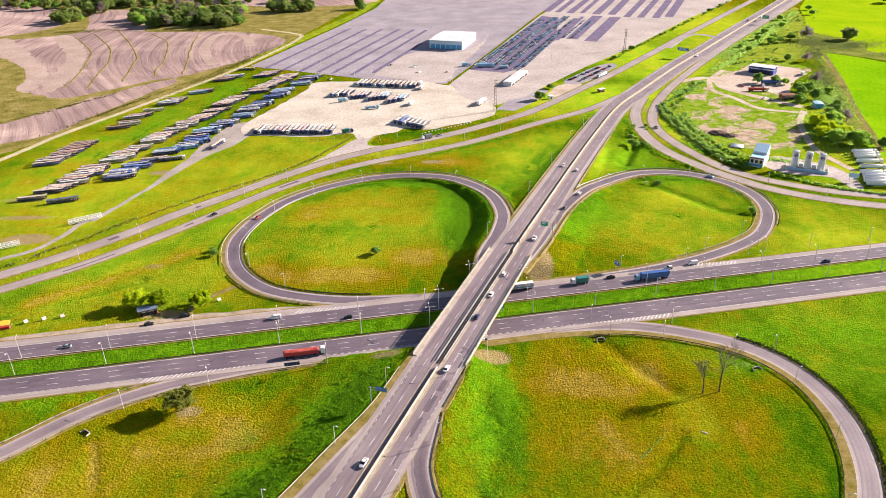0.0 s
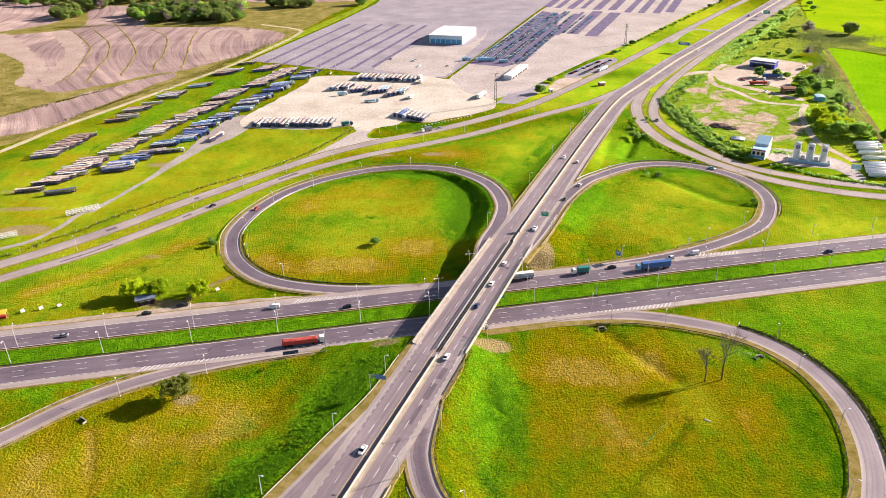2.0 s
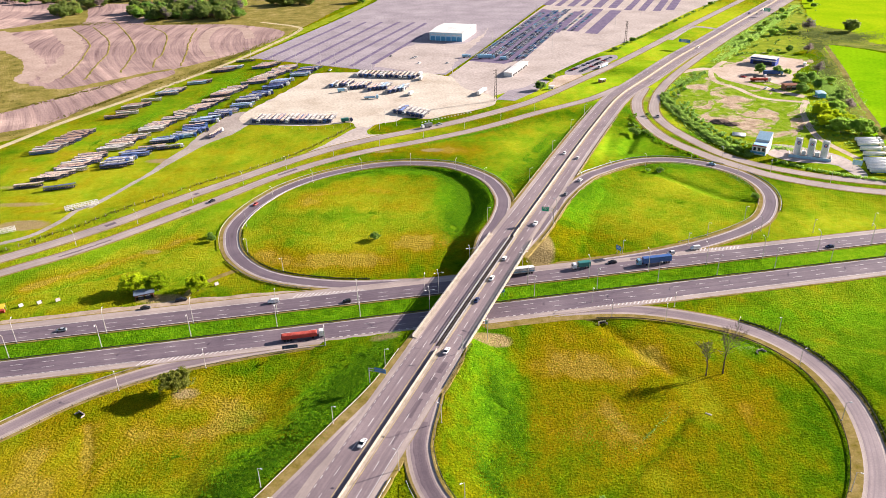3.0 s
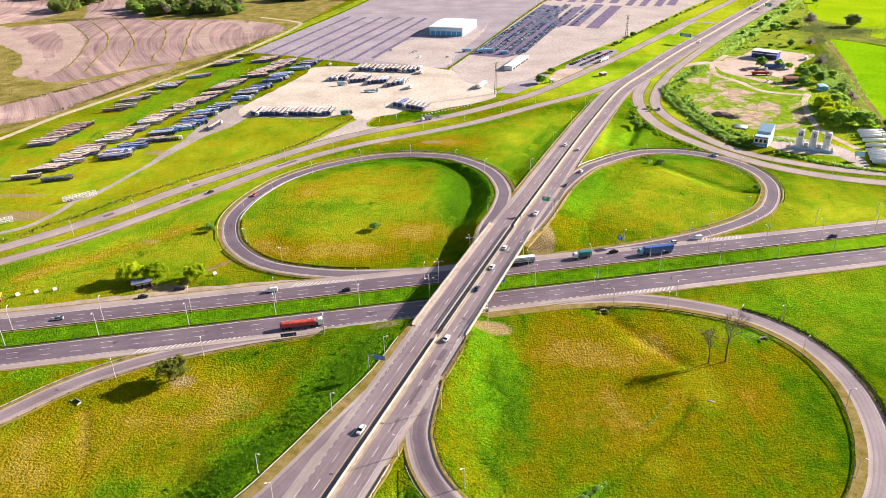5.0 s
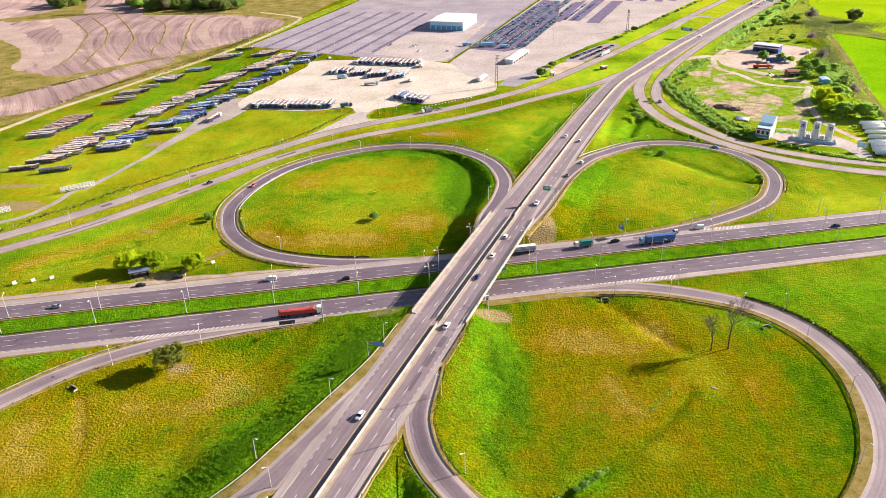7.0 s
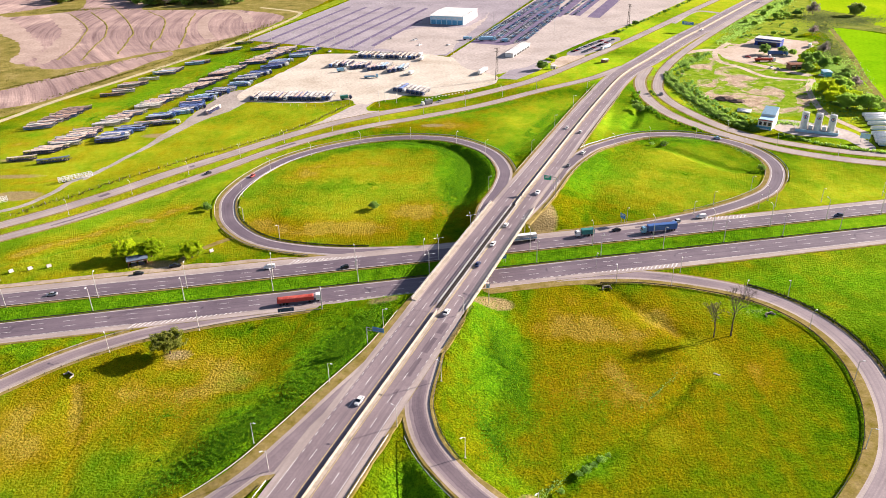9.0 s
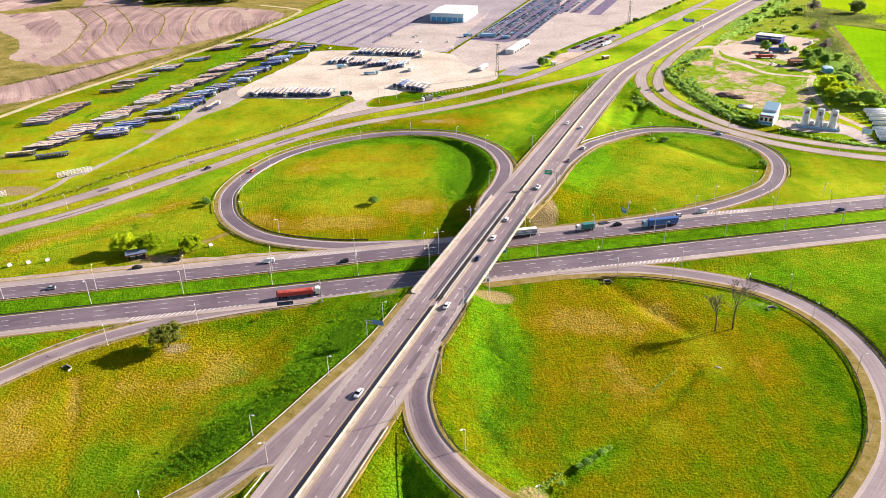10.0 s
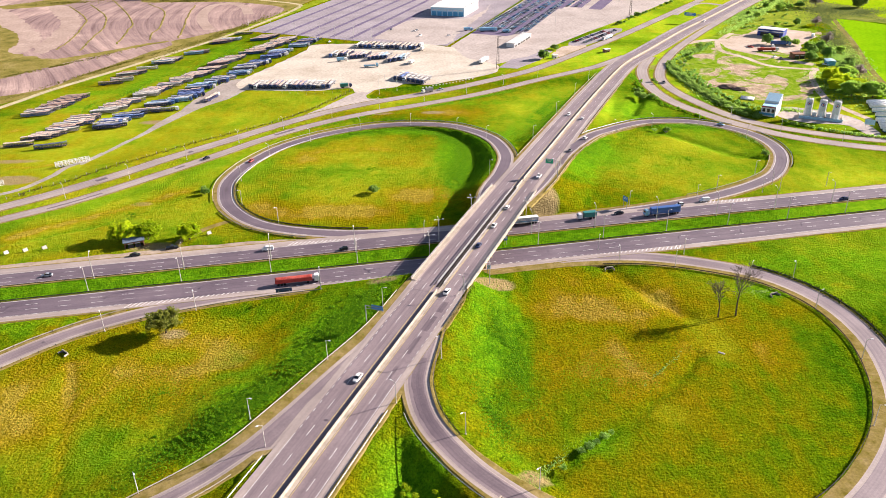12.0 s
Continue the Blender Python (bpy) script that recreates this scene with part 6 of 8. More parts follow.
for x, y, turn in ((-15.2, 175.6, 150), (-50.3, 158.6, -150), (167.3, 344.1, 100)):
    street_lamp("low", x, y, max(0, ground_z(x, y)), turn, "slender pale street lamp between two roads", "street lamps along the overpass")
for k in range(10):
    x, y = hw(95 + 35.0 * k, 24.0)
    street_lamp("low", x, y, 0, hw_deg - 90, "slender pale street lamp on the grass verge", "street lamps along the motorway verge")

SIGN_NAVY = plain("navy_sign_back", (0.05, 0.075, 0.17), 0.6)
SIGN_GREEN, SIGN_BLUE, SIGN_BACK = plain("green_sign_face", (0.0, 0.42, 0.25), 0.5), plain("blue_sign_face", (0.05, 0.26, 0.62), 0.5), plain("sign_back", (0.13, 0.34, 0.68), 0.5, 0.0)


def sign(kind, x, y, z, turn, w, h, height, face, label, reach=0.0, bars=3):
    """A road sign; its face looks along -y of its pose. reach: the length of a cantilever arm."""
    ob = tagged(new("road_sign"), label, "road sign", "road signs")
    if reach:
        part("post", tube_part("post", [((0, 0, -0.5), (0, 0, height), 0.2, 0.17)], STEEL), ob)
        part("arm", tube_part("arm", [((0, 0, height - 0.1), (-reach, 0, height), 0.13, 0.11), ((0, 0, height - 1.1), (-reach, 0, height - 1.0), 0.1, 0.1)], STEEL), ob)
        cx = -reach + w / 2 - 0.4
    else:
        cx = 0
        for px in (-w * 0.32, w * 0.32):
            part("post", tube_part("post", [((px, 0, -0.4), (px, 0, height), 0.1, 0.1)], STEEL), ob)
    panel = part("panel", box_mesh("panel", w, 0.08, h, face, 0.03), ob, at=pose(cx, -0.2, height - h * 0.2 if reach else height))
    for k in range(bars):
        bw = w * (0.7 - 0.18 * (k % 2))
        part("text_bar", box_mesh("text_bar", bw, 0.02, h * 0.12, WHITE), panel, "white lettering bar", at=pose(-w * 0.06 * (k % 2), -0.052, h * (0.28 - 0.27 * k)))
    ob.matrix_basis = pose(x, y, z, 0, 0, turn)
    return ob


gz = lambda x, y: max(0.0, ground_z(x, y))
sign("c", 57.5, 352, gz(57.5, 352), -21, 3.8, 2.4, 8.6, SIGN_GREEN, "green overhead direction sign on a cantilever post by the overpass", 6.0, 2)
sign("c", -27.6, 219.5, gz(-27.6, 219.5), 159, 4.4, 1.9, 6.8, SIGN_BACK, "blue panel sign on a cantilever post, seen from behind", 6.2, 0)
sign("p", 86.4, 326.5, 0, -60, 3.4, 2.4, 4.6, SIGN_BLUE, "blue motorway information sign on two posts", 0, 2)
sign("p", -62.5, 250.5, 0, -170, 6.2, 1.7, 1.9, SIGN_NAVY, "wide dark blue panel sign seen from behind", 0, 0)
sign("p", 26.3, 290, 0, 15, 1.6, 1.8, 3.0, SIGN_BLUE, "small blue sign under the bridge", 0, 2)
sign("p", 17.5, 264.5, 0, 15, 1.4, 1.8, 3.0, SIGN_BLUE, "small blue sign under the bridge", 0, 2)
sign("c", 266, 782, 0, -38, 12.0, 3.2, 9.0, SIGN_BLUE, "wide blue overhead sign beside the far road", 18.0)
sign("c", 420, 958, 0, -38, 8.0, 4.0, 9.0, SIGN_GREEN, "green overhead direction sign over the far road", 14.0)
sign("c", -48.6, 252.6, 0, 100, 1.2, 1.0, 11.0, WHITE, "tall steel sign post on the motorway verge", 1.6, 0)

# ---- vehicles in their places ----
TRAFFIC = "vehicles on the roads"


def hw_pose(s, o, flip):
    x, y = hw(s, o)
    return pose(x, y, 0.2, 0, 0, hw_deg + (180 if flip else 0))


car("saloon", "silver", hw_pose(-163.8, 9.6, True), "silver saloon car driving on the motorway", TRAFFIC)
car("van", "white", hw_pose(-75.4, 13.6, True), "white panel van on the motorway", TRAFFIC)
car("hatchback", "black", hw_pose(-43.1, 6.6, True), "black hatchback car on the motorway", TRAFFIC)
lorry("cattle", "white", "white", hw_pose(37.5, 14.6, True), "white and light blue railed livestock lorry under the bridge", TRAFFIC)
lorry("small", "white", "teal", hw_pose(69.5, 13.8, True), "small lorry with a teal box body", TRAFFIC)
car("saloon", "black", hw_pose(86, 15.2, True), "black saloon car on the motorway", TRAFFIC)
lorry("box", "light blue", "blue", hw_pose(105, 10.2, True), "dark blue articulated box lorry", TRAFFIC)
car("hatchback", "white", hw_pose(118, 18.0, True), "white hatchback car leaving the slip road", TRAFFIC)
car("van", "white", hw_pose(131.7, 19.8, True), "white panel van leaving the slip road", TRAFFIC)
car("saloon", "dark blue", hw_pose(197.3, 6.6, True), "dark blue saloon car on the motorway", TRAFFIC)
lorry("tipper", "white", "red", hw_pose(-63, -18.5, False), "articulated lorry with a red tarpaulin load and a white cab", TRAFFIC)
for y, off, shape, colour, flip in ((186, 3.3, "saloon", "white", True), (241, -4.4, "saloon", "white", False), (276, -3.2, "saloon", "dark blue", False), (294.5, -3.4, "saloon", "white", False), (313, -3.2, "hatchback", "white", False),
                                    (354, -6.8, "pickup", "white", False), (398, -12.3, "saloon", "grey", False), (462, -5.6, "hatchback", "white", False), (466, 4.6, "hatchback", "white", True),
                                    (795, -3.4, "pickup", "white", False), (982, 4, "van", "dark blue", True), (985, -5, "saloon", "grey", False), (1010, -4, "van", "white", False)):
    u, v = on_main(y, off)
    car(shape, colour, road_pose(MAIN, u, v, flip, 0.05), f"{colour} {'pickup truck' if shape == 'pickup' else 'panel van' if shape == 'van' else shape + ' car'} on the overpass road", TRAFFIC)
car("hatchback", "white", road_pose(LOOP_R, 83, 416.5, False, 0.05), "white hatchback car on the slip road", TRAFFIC)
car("hatchback", "red", road_pose(LOOP_L, -108.5, 399.5, False, 0.05), "red hatchback car on the slip road", TRAFFIC)
car("saloon", "black", road_pose(RAMP_UL, -135.5, 405.5, True, 0.05), "black saloon car on the slip road", TRAFFIC)
car("saloon", "light blue", road_pose(LOOP_R, 173.5, 449.2, False, 0.05), "light blue saloon car on the slip road", TRAFFIC)
car("pickup", "grey", road_pose(SERVICE_UR, 166, 553, False, 0.05), "grey pickup truck on the frontage road", TRAFFIC)
lorry("small", "white", "grey", road_pose(SERVICE_UL, -10.5, 539, True, 0.05), "small white lorry on the frontage road", TRAFFIC)
car("pickup", "silver", road_pose(SERVICE_UL, -1, 545, True, 0.05), "silver pickup truck on the frontage road", TRAFFIC)
car("saloon", "black", pose(-133, 285.6, 0.12, 0, 0, 10), "black saloon car parked on the dirt verge")
car("pickup", "black", pose(-119, 292, 0.05, 0, 0, 14), "black pickup truck parked under a tree")

# Car carriers in rows on the grass: first x, y, last x, y, how many, tone.
ROW_WEST = [(-277.6, 498.5, -269.2, 543.3, 12)]
ROW_TRACK = [(-258, 580, -258, 580, 1), (-253, 589, -255, 594, 2), (-253, 607, -251, 615, 4), (-246, 628, -246, 628, 1), (-240, 646, -236, 662, 5), (-223, 683, -221, 690, 3), (-214, 728, -204, 745, 6), (-197, 772, -197, 772, 1)]
ROW_MIDDLE = [(-250.4, 446.2, -248, 454.7, 4), (-258.7, 435, -258.7, 435, 1), (-243.5, 461.2, -244.2, 474.1, 5), (-238.6, 475.6, -238.4, 490.4, 6), (-232.2, 501, -228.8, 520, 7), (-223, 526, -220.4, 530.6, 2), (-217.5, 542, -215.5, 561.5, 7), (-209.6, 570, -209, 574, 2), (-204, 581.6, -203, 592.4, 4), (-199.6, 596.7, -195.7, 610, 5),
              (-192, 618, -190, 626, 3), (-189, 638, -183, 664, 9), (-172, 679, -146, 742, 22), (-176, 740, -168, 757, 6)]
ROW_EAST = [(-217, 466.8, -215.8, 481.8, 6), (-210.7, 488.6, -210.6, 495.4, 3), (-204.8, 503.3, -204.8, 503.3, 1), (-191, 503.6, -191, 503.6, 1), (-199.7, 515.8, -197.4, 523, 3), (-189, 527, -188.8, 535.4, 3), (-184.5, 539.8, -183.7, 551.8, 4), (-183, 559, -180.6, 572, 4), (-176.8, 579.5, -170.7, 591, 4), (-164, 602, -164, 607.7, 2),
            (-165, 619, -152, 646, 8), (-149, 661, -144, 687, 8), (-133, 706, -131, 715, 4), (-129, 724, -126, 734, 4)]
deal = random.Random(5)
for row, tones, cabs in ((ROW_WEST, ("white", "rust", "pink", "rust", "pink", "rust", "tan"), ("", "")), (ROW_TRACK, ("white", "light blue", "rust", "tan"), ("", "")),
                         (ROW_MIDDLE, ("pink", "tan", "rust", "white", "pink", "tan"), ("", "", "")), (ROW_EAST, ("light blue", "white", "blue", "dark blue", "grey", "dark blue", "pink"), ("white", "dark blue", "", "", "blue"))):
    for x0, y0, x1, y1, n in row:
        for k in range(n):
            f = k / max(1, n - 1)
            tone, cab = deal.choice(tones), deal.choice(cabs)
            at = pose(x0 + (x1 - x0) * f + deal.gauss(0, 1.3), y0 + (y1 - y0) * f + deal.gauss(0, 0.25), 0.02, 0, 0, 14 + deal.gauss(0, 1.8))
            carrier(tone, cab, at, f"{tone} two-deck car-carrying {'lorry' if cab else 'trailer'} parked in a row on grass", "car carriers parked in rows", deal.randrange(3))
# Lorries side by side on the pale lot, all facing down the lot.
for rows, turn, tones, cabs in (([(-143, 567, -84, 563, 17)], 262, ("white", "tan", "pink", "white"), ("dark blue", "white", "dark blue", "blue", "")), ([(-76, 706, -22, 694, 14)], 256, ("white", "white", "tan", "white", "tan"), ("white", "dark blue", "white", "blue", "dark blue")),
                                ([(-95, 669, -81, 671, 4), (-76, 661, -65, 664, 4), (-60, 654, -46, 659, 5), (-42, 645, -30, 652, 4)], 256, ("white", "tan", "pink", "light blue"), ("dark blue", "white", "dark blue", "blue")), ([(-33, 586, -12, 571, 7)], 250, ("white", "white", "blue"), ("dark blue", "white", "dark blue"))):
    for x0, y0, x1, y1, n in rows:
        for k in range(n):
            f = k / (n - 1)
            tone, cab = deal.choice(tones), deal.choice(cabs)
            at = pose(x0 + (x1 - x0) * f, y0 + (y1 - y0) * f + deal.gauss(0, 0.6), 0.09, 0, 0, turn + deal.gauss(0, 0.8))
            carrier(tone, cab, at, f"{tone} car-carrying {'lorry' if cab else 'trailer'} parked on the dusty lot", "lorries parked side by side", deal.randrange(2))
carrier("dark blue", "", pose(-236.3, 430.5, 0.02, 0, 0, 17), "dark blue car-carrying trailer standing alone on grass", "car carriers parked in rows")
carrier("tan", "white", pose(-166, 533, 0.1, 0, 0, 76), "pale car-carrying lorry standing on the gravel track", "car carriers parked in rows")
for x, y, turn, kind, a, b in ((-85, 646, 20, "small", "white", "light blue"), (-58, 622, 5, "flatbed", "light blue", "light blue"), (-72, 558, 20, "small", "dark blue", "teal"), (-18, 700, 80, "small", "white", "white"), (-17, 684, 80, "small", "white", "white"),
                               (-25, 632, 75, "small", "white", "white"), (36, 632, 66, "box", "white", "white"), (28, 770, 10, "small", "light blue", "light blue"), (48, 764, 5, "box", "light blue", "light blue"), (66, 756, 10, "small", "white", "light blue")):
    lorry(kind, a, b, pose(x, y, 0.1, 0, 0, turn), f"{b} {'small box' if kind == 'small' else kind} lorry parked on the lot", "lorries on the lot")
for x, y, c in ((-27, 770, "white"), (-24, 775, "silver"), (-20, 748, "white"), (-50, 782, "grey"), (8, 745, "silver"), (78, 872, "black"), (-106, 726, "white")):
    car("pickup" if c == "white" else "saloon", c, pose(x, y, 0.1, 0, 0, deal.uniform(0, 90)), f"{c} car standing alone on the gravel lot", "cars on the lot")

# Stored cars, row by row.
LOT_CARS = [(38, 770, 136, 1022, 58), (42, 768, 140, 1020, 58), (50, 763, 156, 1036, 62), (54, 761, 160, 1034, 62), (62, 757, 172, 1044, 62), (66, 755, 177, 1042, 62), (75, 750, 176, 1012, 52), (80, 747, 150, 935, 38), (148, 902, 192, 1010, 22), (158, 900, 200, 1004, 22)]
for x0, y0, x1, y1, n in LOT_CARS:
    turn = math.degrees(math.atan2(y1 - y0, x1 - x0))
    for k in range(n):
        if deal.random() < 0.12 + (0.25 if x0 > 140 else 0):
            continue
        f = k / (n - 1)
        c = deal.choice(("white", "silver", "white", "grey", "blue", "white", "silver", "light blue", "white", "light blue", "silver"))
        sh = deal.choice(("hatchback", "saloon", "hatchback", "pickup"))
        if y0 + (y1 - y0) * f > 897:
            far_car(c, x0 + (x1 - x0) * f, y0 + (y1 - y0) * f, 0.17, turn - 62)
            continue
        stored_car(sh, c, pose(x0 + (x1 - x0) * f, y0 + (y1 - y0) * f, 0.17, 0, 0, turn - 62), f"{c} {'pickup truck' if sh == 'pickup' else sh + ' car'} stored in a long row", "stored cars in rows")
for c, (vs, fs) in FAR_CARS.items():
    me = sheet_mesh("far_stored_cars", vs, [f[:-1] for f in fs], [PAINTS[c], GLASS_DARK])
    me.polygons.foreach_set("material_index", np.array([f[-1] for f in fs], np.int32))
    tagged(new("far_stored_cars", me), f"{c} cars stored in rows at the far end", "cars", kind="stuff")
for x0, y0, x1, y1, n in ((124, 704, 160, 750, 13), (133, 700, 172, 754, 13)):
    for k in range(n):
        f = k / (n - 1)
        c = deal.choice(("white", "silver", "red", "black", "grey", "dark blue"))
        stored_car("saloon", c, pose(x0 + (x1 - x0) * f, y0 + (y1 - y0) * f, 0.1, 0, 0, 0), f"{c} saloon car parked beside the frontage road", "cars parked beside the frontage road")
lorry("tanker", "white", "white", pose(157, 716, 0.12, 0, 0, 232), "white tank lorry parked beside the frontage road", "lorries on the lot")

# Tank lorries by the filling plant, and machines in the yard.
for x, y in ((292, 487), (291, 482), (289, 477), (286, 468), (283, 458), (278, 448), (277, 443), (275, 438), (273, 433), (272, 428)):
    lorry("tanker", "white", "white", pose(x, y, 0.05, 0, 0, -4 + deal.gauss(0, 1.5)), "white tank lorry parked by the filling plant", "tank lorries by the plant")
lorry("tipper", "white", "red", pose(283, 652, 0.1, 0, 0, -5), "red tipper lorry parked in the yard", "lorries in the yard")
lorry("flatbed", "white", "grey", pose(287, 664, 0.1, 0, 0, -5), "grey flatbed lorry parked in the yard", "lorries in the yard")
lorry("box", "light blue", "blue", pose(303, 674, 0.1, 0, 0, -6), "blue box lorry parked in the yard", "lorries in the yard")
lorry("small", "red", "white", pose(346, 706, 0.1, 0, 0, 60), "small red and white lorry in the yard", "lorries in the yard")
for x, y, c in ((282, 622, "grey"), (279, 628, "white"), (274, 668, "red"), (308, 598, "white")):
    car("pickup", c, pose(x, y, 0.1, 0, 0, deal.uniform(0, 180)), f"{c} pickup truck in the dirt yard", "pickups in the yard")

# ---- buildings ----
ROOF_WHITE = speckled("white_sheet_roof", [(0.3, (0.62, 0.60, 0.56)), (0.7, (0.80, 0.78, 0.74))], 0.1, 1.0, 0.6, 0.1, 0.02)
CLAD_BLUE = plain("blue_cladding", (0.10, 0.42, 0.68), 0.5, 0, 0.1)
SKY_PANEL = plain("sky_blue_panel", (0.50, 0.76, 0.88), 0.4, 0, 0.08)
CLAD_NAVY = plain("navy_cladding", (0.015, 0.05, 0.30), 0.5, 0, 0.1)
ROOF_BLUE = plain("pale_blue_roof", (0.42, 0.66, 0.80), 0.5, 0, 0.1)
WALL_WHITE = speckled("white_render", [(0.3, (0.66, 0.65, 0.63)), (0.7, (0.80, 0.79, 0.77))], 0.4, 2.0, 0.8, 0.1, 0.02)
BRICK_RED = speckled("red_masonry", [(0.3, (0.24, 0.11, 0.07)), (0.7, (0.36, 0.18, 0.12))], 0.4, 2.0, 0.85, 0.2, 0.03)


def hall(name, x, y, turn, lx, ly, h, rise, walls, roof, label, doors=5, band=None, open_front=False, leaf=None):
    """A hall with a pitched roof along its length lx; its front, with doors, looks along -y of its pose."""
    ob = tagged(new(name), label, "building")
    for sx in (-1, 1):
        part("side_wall", box_mesh("side_wall", 0.3, ly, h, walls), ob, at=pose(sx * (lx / 2 - 0.15), 0, h / 2))
    part("back_wall", box_mesh("back_wall", lx - 0.6, 0.3, h, walls), ob, at=pose(0, ly / 2 - 0.15, h / 2))
    front = part("front_wall", box_mesh("front_wall", lx - 0.6, 0.3, h * (0.35 if open_front else 1), band or walls), ob, at=pose(0, -ly / 2 + 0.15, h * (0.825 if open_front else 0.5)))
    w = (lx - 2) / max(doors, 1)
    for k in range(doors):
        part("door", box_mesh("door", w * 0.82, 0.12, h * 0.52, leaf or (GLASS_DARK if not open_front else CHASSIS), 0.02), ob, at=pose(-lx / 2 + 1 + w * (k + 0.5), -ly / 2 - 0.04, h * 0.27))
    for k in range(max(doors, 2)):
        part("window", box_mesh("window", w * 0.7, 0.08, h * 0.14, LAMP_GLASS), ob, at=pose(-lx / 2 + 1 + (lx - 2) / max(doors, 2) * (k + 0.5), -ly / 2 - 0.03, h * 0.72))
    bm = bmesh.new()
    o = 0.5
    loft(bm, [[(sx, -ly / 2 - o, h), (sx, 0, h + rise), (sx, ly / 2 + o, h), (sx, ly / 2 + o, h + 0.22), (sx, 0, h + rise + 0.22), (sx, -ly / 2 - o, h + 0.22)] for sx in (-lx / 2 - o, lx / 2 + o)])
    part("roof", done("roof", bm, roof), ob, "sheet-metal roof")
    ob.matrix_basis = pose(x, y, 0.02, 0, 0, turn)
    return ob


hall("hangar", 17, 882, -18.6, 39, 56, 9.0, 1.2, WALL_WHITE, ROOF_WHITE, "large white hangar with a pale roof and blue front", 6, SKY_PANEL, False, CLAD_BLUE)
hall("gatehouse", 73, 710, 66, 48, 8, 3.6, 0.3, WALL_WHITE, ROOF_WHITE, "long low white gatehouse with a flat pale roof", 6)
hall("workshop", 312, 717, -38, 23, 12, 6.5, 0.3, CLAD_NAVY, ROOF_WHITE, "navy blue workshop with a pale roof in the yard", 1)
hall("roadside_shop", 145, 661, 30, 5.5, 3.6, 2.6, 0.3, BRICK_RED, ROOF_WHITE, "small red brick shop with a white roof", 2)
hall("hut", 312, 600, 80, 9, 6, 3.4, 0.5, CLAD_BLUE, ROOF_BLUE, "small blue hut beside the dirt lane", 2)
hall("farm_shed", 297, 625, 0, 11, 7, 4.0, 0.6, BRICK_RED, BRICK_RED, "brown farm shed beneath the trees", 2)
hall("kiosk", -137, 296, 22, 8, 4.5, 2.8, 0.4, BRICK_RED, plain("blue_grey_sheet", (0.13, 0.17, 0.24), 0.6), "roadside kiosk with a blue-grey sheet roof beneath trees", 2, None, True)
hall("bus_shelter", 97, 642, 30, 4, 2.5, 2.6, 0.2, WALL_WHITE, ROOF_WHITE, "small white shelter at the forecourt", 1)


def office():
    """The white plant office: a tall rear block and a lower front block, both with blue roofs."""
    ob = tagged(new("plant_office"), "white two-block office with light blue roofs and red trim", "building")
    bm = bmesh.new()
    loft(bm, [[(sx, 2.8, 0), (sx, 13.2, 0), (sx, 13.2, 9.6), (sx, 2.8, 7.0)] for sx in (-5.25, 5.25)])
    part("rear_block", done("rear_block", bm, WALL_WHITE), ob)
    part("front_block", box_mesh("front_block", 10.5, 8, 5.8, WALL_WHITE, 0.1), ob, at=pose(0, -1.2, 2.9))
    part("rear_roof", box_mesh("rear_roof", 10.0, 10.4, 0.2, ROOF_BLUE), ob, "pale blue sloping roof", at=pose(0, 8.0, 8.42, 14.0, 0, 0))
    part("front_roof", box_mesh("front_roof", 10.0, 7.4, 0.2, ROOF_BLUE), ob, "pale blue roof", at=pose(0, -1.2, 5.92))
    part("trim", box_mesh("trim", 10.7, 0.3, 0.45, PAINTS["red"]), ob, "red trim band", at=pose(0, -5.25, 5.5))
    for k in range(3):
        win = part("window", box_mesh("window", 2.0, 0.12, 1.9, GLASS_DARK, 0.03), ob, at=pose(-3.3 + 3.3 * k, -5.24, 3.6))
        part("sill", box_mesh("sill", 2.2, 0.2, 0.12, CONCRETE), win, at=pose(0, -0.1, -1.0))
    part("door", box_mesh("door", 1.2, 0.12, 2.2, CLAD_BLUE, 0.03), ob, at=pose(4.2, -5.24, 1.1))
    part("base_band", box_mesh("base_band", 10.6, 0.16, 1.2, CLAD_BLUE), ob, "light blue base band", at=pose(-1.0, -5.22, 1.4))
    ob.matrix_basis = pose(212, 470, 0.02, 0, 0, -33) @ Matrix.Diagonal((0.84, 1, 1.12, 1))


office()


